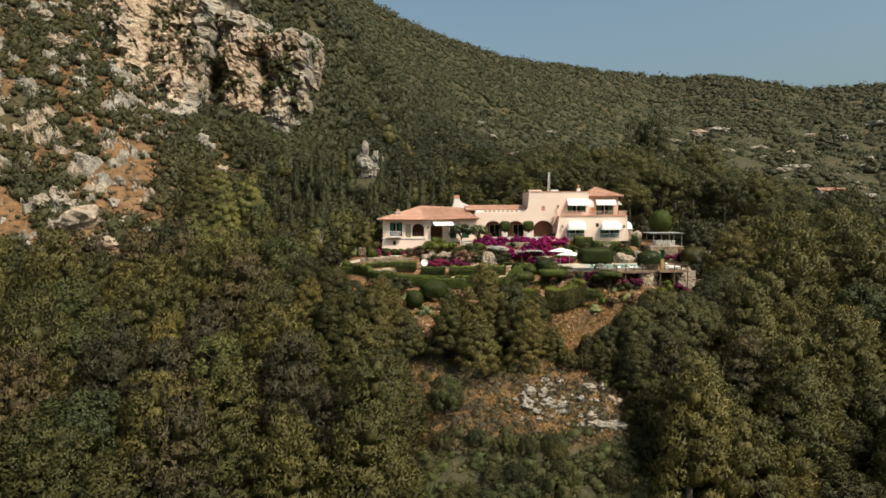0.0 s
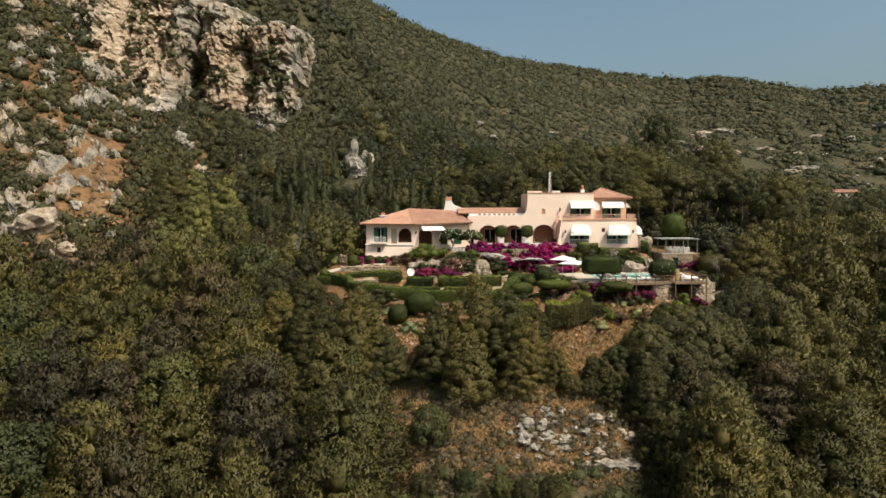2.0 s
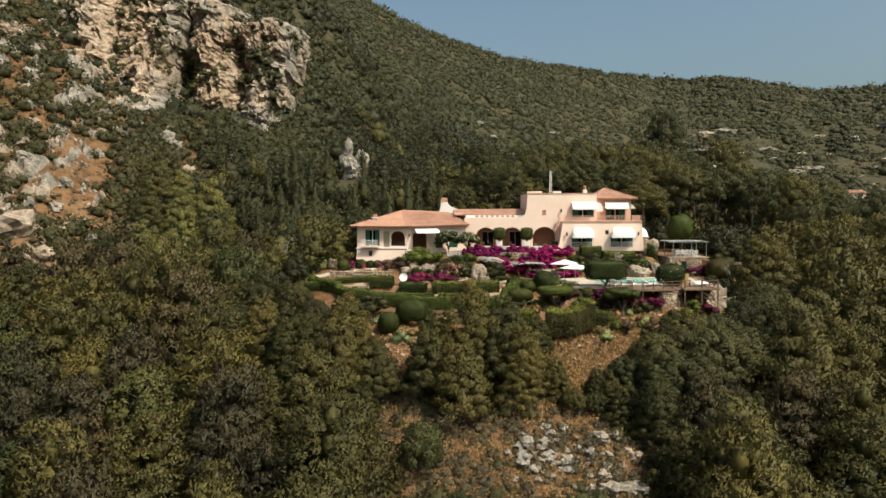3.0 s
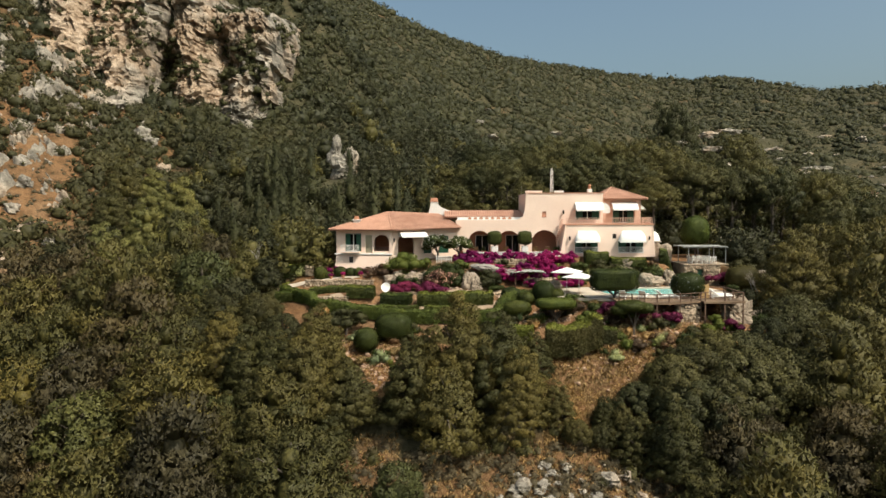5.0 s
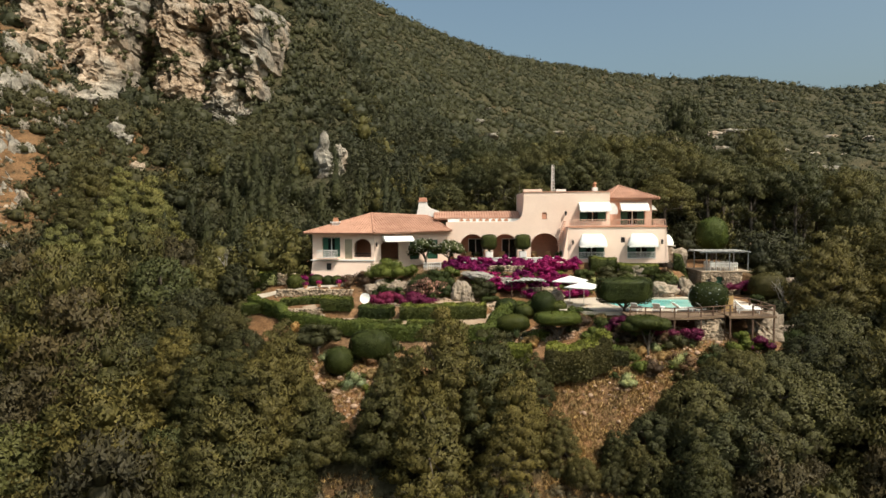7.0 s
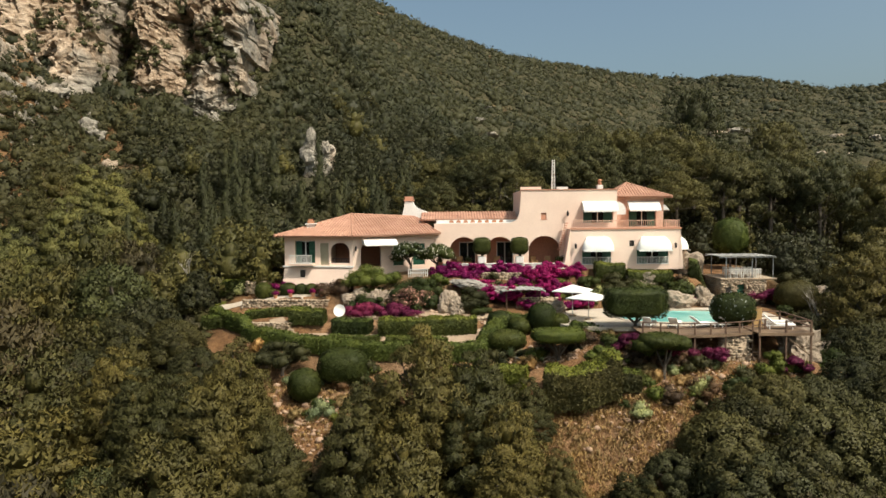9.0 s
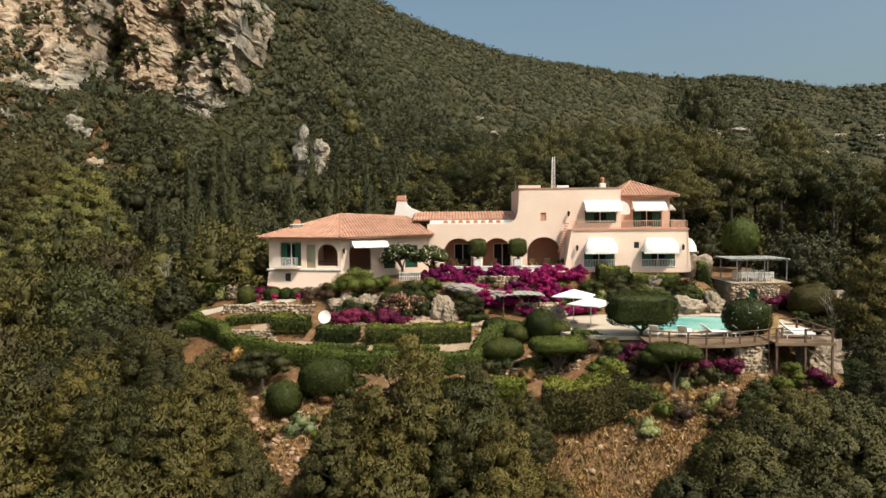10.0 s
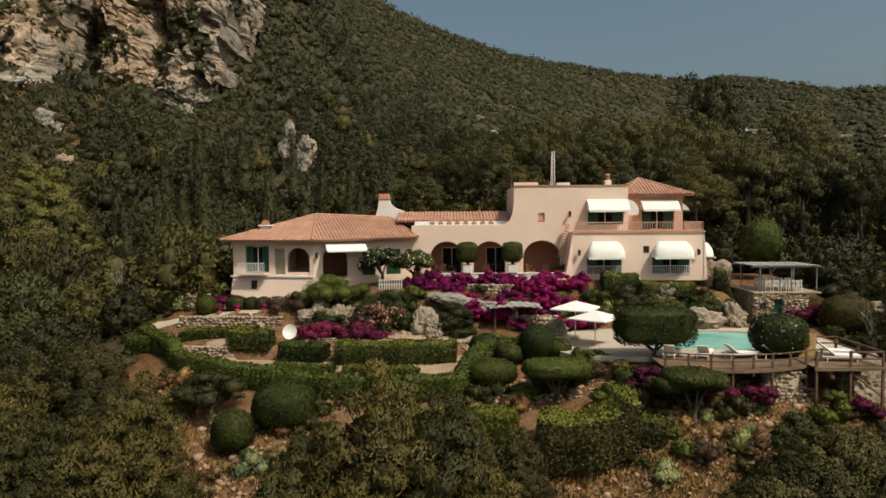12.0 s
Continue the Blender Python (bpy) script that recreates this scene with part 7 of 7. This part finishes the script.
garden_tree("clipped_tree", "square-topped dark clipped tree beside the pool", (20.9, 96.0, -3.75), 0.9, [((0, 0, 2.05), (2.35, 1.25, 1.1))], HEDGE, 6, 0, 0.18, power=8.0)
garden_tree("clipped_tree", "round-headed dark tree with pale blossoms on the deck", (28.4, 95.7, -3.75), 0.5, [((0, 0, 1.5), (1.65, 1.3, 1.25))], HEDGE, 4, 0, 0.2, (PETAL, 110, 0.13), 2.6)
garden_tree("clipped_tree", "large dark rounded tree at the terrace end", (-6.9, 96.0), 0.9, [((c[0], c[1], c[2] + 0.7), q) for c, q in random_lobes(34, 2.2, 1.5, 2.3, 0.62)], OAK, 5, 80, 0.17)
garden_tree("clipped_tree", "flat-topped clipped tree with spreading stems", (14.6, 93.8), 0.8, [((0, 0, 2.0), (2.0, 1.3, 0.55))], BRIGHT, 9, 0, 0.17, power=3.2)
garden_tree("clipped_tree", "spreading low tree on the stony slope", (21.6, 90.8), 1.4, [((-0.3, 0, 2.7), (1.5, 1.2, 0.55)), ((0.9, 0.1, 2.5), (1.0, 0.9, 0.5)), ((-1.3, -0.1, 2.35), (0.9, 0.8, 0.45))], HEDGE, 6, 0, 0.19, power=2.5)
garden_tree("clipped_tree", "bright green round-headed tree beyond the pergola", (37.0, 118.0), 2.0, [((0, 0, 3.5), (1.8, 1.7, 2.1))], YELLOW_GREEN, 3, 0, 0.24, power=2.2)
garden_tree("oleander_tree", "small tree with white blossoms before the villa's doors", (2.4, 110.6, -0.4), 1.3, [((c[0], c[1], c[2] + 0.95), q) for c, q in random_lobes(30, 1.75, 1.0, 2.0, 0.55)], HEDGE, 4, 120, 0.19, (PETAL, 14, 0.15))
garden_tree("oleander_tree", "small tree with white blossoms before the villa's doors", (5.0, 110.8, -0.3), 1.3, [((c[0], c[1], c[2] + 1.0), q) for c, q in random_lobes(26, 1.5, 1.0, 1.7, 0.55)], HEDGE, 4, 120, 0.19, (PETAL, 14, 0.15))


def fill_bank():
    """Small mixed shrubs that crowd the garden's banks."""
    kinds = []
    for k, (mat, word) in enumerate(((BRIGHT, "light green"), (HEDGE, "dark green"), (RUSSET, "russet"), (OAK, "dark evergreen"), (AGAVE, "grey-green"), (HEDGE, "green"), (BRIGHT, "yellow-green"), (STRAW, "dry straw-coloured"))):
        ob = lobed("shrub", "small " + word + " shrub on the crowded garden bank", (0, 0, 0), random_lobes(7, 0.62, 0.5, 0.7, 0.32), mat, 55, 0.18, "shrub", "small shrubs on the banks")
        kinds.append(ob)
    r = random.Random(17)
    used = set()
    zones = ((16.5, 31, 88.6, 92.4, 56), (31, 36, 89.5, 95.5, 20), (11.5, 19, 94.2, 96.6, 16), (19.5, 29.4, 106.6, 109.2, 24), (-4, 9, 103.4, 108.2, 16), (11, 16, 99.6, 103.4, 12), (-6, 0, 90.3, 92.2, 5), (7, 12.5, 93.8, 95.4, 10), (8, 19, 105.6, 109.4, 14), (-19, -12, 109.5, 112, 8), (37, 42, 104, 114, 14), (-11.5, -8.6, 94, 100, 12), (-7, 1.5, 89.5, 95.5, 14))
    for x0, x1, y0, y1, n in zones:
        for k in range(n):
            x, y, s = r.uniform(x0, x1), r.uniform(y0, y1), r.uniform(0.6, 1.45)
            i = r.choice((0, 1, 2, 2, 3, 4, 6, 7, 7)) if x > 16 and y < 97 else r.randrange(8)
            m = pose(x, y, z_at(x, y) - 0.1, 0, 0, r.uniform(0, 360))
            if i in used:
                c = copy_thing(kinds[i], m)
            else:
                used.add(i)
                c = kinds[i]
                c.matrix_basis = m
            c.scale = (s, s, s * r.uniform(0.8, 1.3))


fill_bank()

# ---- hut, pergola and small things ----
REED = two_scale("grey_reed_matting", (0.26, 0.26, 0.24), (0.42, 0.41, 0.38), 1.2, 18, 0.9, 0.4, 0.01)
RATTAN = two_scale("tan_wicker", (0.34, 0.2, 0.09), (0.48, 0.31, 0.16), 2, 25, 0.8, 0.5, 0.006)


def stone_hut():
    h = tagged(new("stone_hut"), "small rubble-stone hut with green door below the pergola", "hut")
    h.location = (34.8, 110, -3.7)
    for path, seed, z0, z1 in (([(32.7, 109.1), (33.9, 109.1)], 21, -3.9, -1.3), ([(34.95, 109.1), (36.7, 109.1)], 22, -3.9, -1.3), ([(33.9, 109.1), (34.95, 109.1)], 23, -1.75, -1.3), ([(36.7, 109.1), (36.7, 113)], 24, -3.9, -1.3), ([(32.7, 113), (32.7, 109.1)], 25, -3.9, -1.3)):
        w = stone_wall("rubble stone wall", path, z0, z1, 0.45, seed, 0.26)
        w.name = "stone_facing"
        w.parent = h
        w.matrix_parent_inverse = h.matrix_basis.inverted()
        del w["category"], w["group"], w["label"]
    for x0, x1 in ((32.8, 33.88), (34.97, 36.6)):
        part("core_wall", boxed(x0, x1, 109.12, 109.3, -3.9, -1.35), STONE, h)
    part("core_wall", boxed(36.5, 36.65, 109.2, 113, -3.9, -1.35), STONE, h)
    d = part("door", boxed(33.95, 34.9, 109.2, 109.26, -3.75, -1.75), GREEN, h, "green wooden door, partly open")
    part("handle", rod(bmesh.new(), (34.75, 109.18, -2.8), (34.75, 109.12, -2.8), 0.03), IRON, d)
    part("window", boxed(33.0, 33.5, 108.84, 108.95, -2.5, -2.0), IRON, h, "small dark window")
    part("terrace_slab", boxed(32.5, 37.9, 108.85, 114.2, -1.28, -1.16, bevel=0.02), STONE, h)


stone_hut()


def pergola():
    p = tagged(new("pergola"), "slim grey pergola with reed matting over a dining terrace", "pergola")
    p.location = (34.8, 111, -1.16)
    for x in (33.1, 35.6, 37.6):
        for y in (109.1, 112.9):
            part("post", rod(bmesh.new(), (x, y, -1.16), (x, y, 0.88), 0.055, sides=8), GALV, p)
    for y in (109.1, 112.9):
        part("beam", boxed(32.4, 37.9, y - 0.04, y + 0.04, 0.82, 0.92), GALV, p)
    for k in range(9):
        x = 32.7 + 0.61 * k
        part("rafter", boxed(x - 0.025, x + 0.025, 108.8, 113.2, 0.92, 0.97), GALV, p)
    bm = bmesh.new()
    for k in range(34):
        x = 32.5 + 0.157 * k
        box(bm, x, x + 0.12, 108.9, 113.1, 0.97 + 0.012 * math.sin(k * 1.3), 1.0 + 0.012 * math.sin(k * 1.3))
    tagged(part("reed_roof", bm, REED, p, "grey reed matting"), kind="stuff")


pergola()


def reed_canopy():
    c = tagged(new("reed_canopy"), "small grey reed canopy on posts, overgrown by bougainvillea", "canopy")
    c.location = (13.0, 105.0, -1.6)
    for x, y in ((11.5, 104.1), (14.5, 103.9), (11.5, 106.2), (14.5, 106.0)):
        part("post", rod(bmesh.new(), (x, y, z_at(x, y) - 0.3), (x, y, -1.62), 0.06, 0.05, 7), TIMBER, c)
    for y in (104.0, 106.1):
        part("beam", boxed(11.2, 14.9, y - 0.05, y + 0.05, -1.66, -1.56), TIMBER, c)
    bm = bmesh.new()
    for k in range(26):
        x = 11.1 + 0.15 * k
        z = -1.54 + 0.03 * math.sin(k * 1.7) - 0.008 * (k - 13) ** 2 * 0.1
        box(bm, x, x + 0.13, 103.6, 106.4, z, z + 0.04)
    tagged(part("reed_roof", bm, REED, c, "grey weathered reed matting"), kind="stuff")


reed_canopy()


def dining():
    t = tagged(new("dining_table"), "long white garden table under the pergola", "table")
    t.location = (35.2, 110.4, -1.16)
    part("tabletop", boxed(33.6, 36.8, 110.0, 110.9, -0.47, -0.42, bevel=0.015), WHITE, t)
    for x in (33.75, 36.65):
        for y in (110.1, 110.8):
            part("leg", boxed(x - 0.04, x + 0.04, y - 0.04, y + 0.04, -1.16, -0.47), WHITE, t)
    c = tagged(new("garden_chair"), "white garden chair at the long table", "chair", "chairs at the long table")
    part("seat", boxed(-0.24, 0.24, -0.24, 0.24, 0.42, 0.46, bevel=0.015), WHITE, c)
    for x in (-0.21, 0.21):
        for y in (-0.21, 0.21):
            part("leg", boxed(x - 0.022, x + 0.022, y - 0.022, y + 0.022, 0, 0.42 if y > 0 else 0.9), WHITE, c)
    bm = boxed(-0.23, 0.23, -0.235, -0.2, 0.84, 0.92)
    for k in range(4):
        box(bm, -0.15 + 0.09 * k, -0.12 + 0.09 * k, -0.23, -0.205, 0.46, 0.85)
    part("backrest", bm, WHITE, c)
    spots = [(33.9 + 0.62 * k, 109.65, 0) for k in range(5)] + [(33.9 + 0.62 * k, 111.25, 180) for k in range(5)]
    c.matrix_basis = pose(spots[0][0], spots[0][1], -1.16, 0, 0, spots[0][2])
    for x, y, a in spots[1:]:
        copy_thing(c, pose(x, y, -1.16, 0, 0, a))


dining()


def dish(at, r, foot, label):
    t = tagged(new("satellite_dish"), label, "dish")
    x, y, z = at
    t.location = (x, y, foot)
    bm = bmesh.new()
    n = 18
    rings = []
    for k in range(4):
        q = r * (k + 0.3) / 3.3
        rings.append([bm.verts.new((x + q * math.cos(2 * math.pi * i / n), y + 0.25 * r - 0.3 * q * q / r + 0.35 * q * math.sin(2 * math.pi * i / n), z + q * math.sin(2 * math.pi * i / n))) for i in range(n)])
    bm.faces.new(rings[0])
    for a, b in zip(rings, rings[1:]):
        for i in range(n):
            bm.faces.new((a[i], a[(i + 1) % n], b[(i + 1) % n], b[i]))
    part("reflector", bm, WHITE, t, smooth=True)
    part("pole", rod(bmesh.new(), (x, y + 0.35 * r, foot - 0.2), (x, y + 0.35 * r, z), 0.04), GALV, t)


dish((-3.3, 102.0, -3.05), 0.52, z_at(-3.3, 102.2), "round white dish standing among the hedges")
dish((46.3, 123.0, 1.7), 0.45, z_at(46.3, 123), "small white dish on a pole before the wood")


def closed_parasol(x, y, z0):
    t = tagged(new("closed_parasol"), "closed white parasol beside the villa's wing", "parasol")
    t.location = (x, y, z0)
    part("pole", rod(bmesh.new(), (x, y, z0), (x, y, z0 + 2.4), 0.03), WHITE, t)
    bm = rod(rod(bmesh.new(), (x, y, z0 + 0.9), (x, y, z0 + 1.6), 0.2, 0.24, 9), (x, y, z0 + 1.6), (x, y, z0 + 2.4), 0.24, 0.04, 9)
    part("canopy", bm, CANVAS, t)


closed_parasol(-14.3, 116.0, z_at(-14.3, 116))


def arcade_front():
    w = tagged(new("parapet_wall"), "low white parapet before the arcade", "wall", kind="structure")
    part("wall_body", boxed(5.6, 17.9, 111.3, 111.6, -0.8, 0.22, bevel=0.03), WHITE, w)
    part("wall_coping", boxed(5.55, 17.95, 111.25, 111.65, 0.22, 0.3, bevel=0.02), WHITE, w)
    for x, tall in ((9.55, 2.0), (13.35, 2.0)):
        z = 0.3
        p = tagged(new("planter"), "white square planter on the parapet", "planter")
        p.location = (x, 111.45, z)
        bm = boxed(x - 0.4, x + 0.4, 111.1, 111.8, z, z + 0.7, bevel=0.05)
        part("pot", bm, WHITE, p)
        part("earth", boxed(x - 0.34, x + 0.34, 111.16, 111.74, z + 0.68, z + 0.72), BARK, p)
        garden_tree("potted_ficus", "clipped dark green potted tree before the arcade", (x, 111.45, z + 0.7), 0.25, [((0, 0, 1.05), (0.88, 0.65, 0.85))], HEDGE, 3, 0, 0.16, power=3.4)
    for x, y in ((5.3, 112.2), (8.2, 112.6), (17.4, 112.4), (17.9, 112.6)):
        t = tagged(new("terracotta_pot"), "terracotta pot with a small plant on the terrace", "pot", "terracotta pots")
        t.location = (x, y, -0.32)
        part("pot", rod(rod(bmesh.new(), (x, y, -0.32), (x, y, 0.3), 0.2, 0.3, 12), (x, y, 0.3), (x, y, 0.4), 0.34, 0.34, 12), CLAY, t)
        v, f = crown(grng, [((x, y, 0.6), (0.35, 0.35, 0.35))], 110, 0.14, 0.09)
        part("plant", mesh_of("plant", v, f, HEDGE), HEDGE, t)
    for x, y in ((-10.6, 108.3), (-9.1, 108.2), (-6.9, 108.1), (-6.0, 108.0)):
        z = z_at(x, y) + 0.04
        t = tagged(new("terracotta_pot"), "small terracotta pot of magenta flowers on the paved terrace", "pot", "flower pots on the terrace")
        t.location = (x, y, z)
        part("pot", rod(rod(bmesh.new(), (x, y, z), (x, y, z + 0.3), 0.15, 0.21, 12), (x, y, z + 0.3), (x, y, z + 0.36), 0.24, 0.24, 12), CLAY, t)
        v, f = crown(grng, [((x, y, z + 0.5), (0.34, 0.34, 0.26))], 160, 0.11, 0.09, pointed=True)
        part("flowers", mesh_of("flowers", v, f, MAGENTA), MAGENTA, t)
    for x, y, a in ((15.2, 114.9, 20), (16.6, 114.7, -15), (11.3, 115.2, 0), (7.4, 115.2, 10)):
        c = tagged(new("wicker_chair"), "tan wicker armchair in the arcade", "chair", "chairs in the arcade")
        part("seat", boxed(-0.32, 0.32, -0.3, 0.3, 0.3, 0.45, bevel=0.04), RATTAN, c)
        bm = boxed(-0.34, 0.34, 0.24, 0.34, 0.4, 1.1, bevel=0.04)
        part("backrest", bm, RATTAN, c)
        for s in (-1, 1):
            part("armrest", boxed(s * 0.32 - 0.05, s * 0.32 + 0.05, -0.28, 0.28, 0.4, 0.66, bevel=0.03), RATTAN, c)
            for y0 in (-0.26, 0.26):
                part("leg", boxed(s * 0.28 - 0.03, s * 0.28 + 0.03, y0 - 0.03, y0 + 0.03, 0, 0.3), RATTAN, c)
        c.matrix_basis = pose(x, y, -0.32, 0, 0, a)
    g = tagged(new("garden_railing"), "white slatted railing before the green doors", "railing")
    g.location = (3.0, 109.7, -0.6)
    part("rail", boxed(2.2, 4.2, 109.67, 109.73, -0.12, -0.06), WHITE, g)
    part("rail", boxed(2.2, 4.2, 109.67, 109.73, -0.5, -0.44), WHITE, g)
    for k in range(10):
        x = 2.25 + 0.205 * k
        part("slat", boxed(x, x + 0.06, 109.68, 109.72, -0.9, -0.12), WHITE, g)


arcade_front()


def agave(at, size, label, tall=1.0):
    x, y = at
    z = z_at(x, y)
    t = tagged(new("agave"), label, "plant")
    t.location = (x, y, z)
    vs, fs = [], []
    for k in range(26):
        a, el = k * 2.4, 0.25 + 1.15 * (k / 26)
        d = np.array([math.cos(a) * math.cos(el), math.sin(a) * math.cos(el), math.sin(el) * tall])
        side = np.array([-math.sin(a), math.cos(a), 0]) * 0.08 * size
        base, mid, tip = d * 0.05, d * 0.5 * size + np.array([0, 0, 0.06]), d * size
        n = len(vs)
        vs += [base - side * 0.7, base + side * 0.7, mid + side, tip, mid - side]
        fs += [(n, n + 1, n + 2, n + 4), (n + 4, n + 2, n + 3, n + 3)]
    v = np.array(vs)
    quads = [f for f in fs if len(set(f)) == 4]
    tris = [f[:3] for f in fs if len(set(f)) == 3]
    bm = bmesh.new()
    bv = [bm.verts.new(p) for p in v]
    for f in quads + tris:
        bm.faces.new([bv[i] for i in f])
    me = bpy.data.meshes.new("leaves")
    bm.to_mesh(me)
    bm.free()
    me.materials.append(AGAVE)
    ob = part("leaves", me, AGAVE, t)
    ob.matrix_parent_inverse = Matrix.Identity(4)


for x, y, s in ((11.2, 95.5, 1.2), (12.0, 95.3, 0.9), (-9.0, 93.6, 1.5), (-8.4, 92.9, 1.2), (23.7, 89.4, 1.6), (24.6, 90.3, 1.2), (18.4, 93.4, 0.9), (27.4, 91.5, 1.3), (29.0, 92.0, 1.2), (25.8, 88.4, 1.4), (9.5, 95.0, 0.9), (30.6, 90.4, 1.2), (22.6, 93.4, 0.9), (12.3, 99.4, 0.9)):
    agave((x, y), s * 0.75, "pale grey-green spiky agave on the dry bank", 1.1)


def far_farmhouse():
    x, y = 191.0, 338.0
    z = z_at(x, y)
    h = tagged(new("farmhouse"), "distant low house with terracotta roof among trees", "house")
    h.location = (x, y, z)
    part("wall", boxed(x - 6.5, x + 6.5, y, y + 7, z - 1.5, z + 2.6), STUCCO, h)
    for k in range(4):
        part("window", boxed(x - 5 + 3 * k, x - 3.9 + 3 * k, y - 0.05, y + 0.1, z + 0.7, z + 1.9), IRON, h)
    part("roof", tiled_slope(((x - 7, y - 0.5, z + 2.5), (x + 7, y - 0.5, z + 2.5), (x + 7, y + 3.5, z + 4.0), (x - 7, y + 3.5, z + 4.0)), 0.5, 0.2), TILE, h)
    part("roof", tiled_slope(((x + 7, y + 7.5, z + 2.5), (x - 7, y + 7.5, z + 2.5), (x - 7, y + 3.5, z + 4.0), (x + 7, y + 3.5, z + 4.0)), 0.5, 0.2), TILE, h)


far_farmhouse()


def bare_tree(at, tall, seed, label):
    r = random.Random(seed)
    x, y = at
    z = z_at(x, y)
    t = tagged(new("bare_tree"), label, "tree")
    t.location = (x, y, z)
    bm = bmesh.new()
    def grow(p, d, length, rad, depth):
        q = p + d * length
        rod(bm, p, q, rad, rad * 0.65, 5)
        if depth:
            for k in range(3):
                e = (d + Vector((r.uniform(-0.7, 0.7), r.uniform(-0.7, 0.7), r.uniform(-0.1, 0.5)))).normalized()
                grow(p.lerp(q, r.uniform(0.55, 1.0)), e, length * r.uniform(0.5, 0.75), rad * 0.55, depth - 1)
    grow(Vector((x, y, z - 0.3)), Vector((0.05, 0, 1)), tall * 0.45, 0.09, 3)
    part("trunk", bm, two_scale("bleached_wood", (0.28, 0.25, 0.21), (0.42, 0.38, 0.33), 1, 10, 0.9, 0.4, 0.02), t)


bare_tree((-20.5, 112.0), 6.5, 1, "bare bleached tree at the garden's edge")
bare_tree((14.8, 125.6), 10.5, 2, "tall dead trunk among the pines behind the villa")
bare_tree((38.5, 102.5), 5.0, 3, "bleached leaning trunk beyond the deck")


def dry_grass():
    """Straw-coloured grass on the bare slopes."""
    r = np.random.RandomState(77)
    px, py = [], []
    for x0, x1, y0, y1, n in ((12.0, 23, 82.5, 89.8, 3600), (0, 22, 72.5, 82.5, 2200), (-6.5, -0.5, 72, 85, 600), (24, 34, 85, 92, 400), (-12, -8, 93, 99, 420), (-8, 2, 88.5, 95, 700), (17, 31, 88.5, 93, 700)):
        px.append(r.uniform(x0, x1, n))
        py.append(r.uniform(y0, y1, n))
    x, y = np.concatenate(px), np.concatenate(py)
    k = 5
    p = np.repeat(np.stack([x, y, height(x, y) + 0.08], 1), k, 0) + r.uniform(-0.15, 0.15, (len(x) * k, 3)) * np.array([1, 1, 0.2])
    v, f = leaves(p, np.tile([0, 0, 1.0], (len(p), 1)), 0.38, 0.07, r, 0.5)
    tagged(new("dry_grass", mesh_of("dry_grass", v, f, STRAW)), "straw-coloured dry grass tufts on the bare slope", "grass", kind="stuff")


dry_grass()
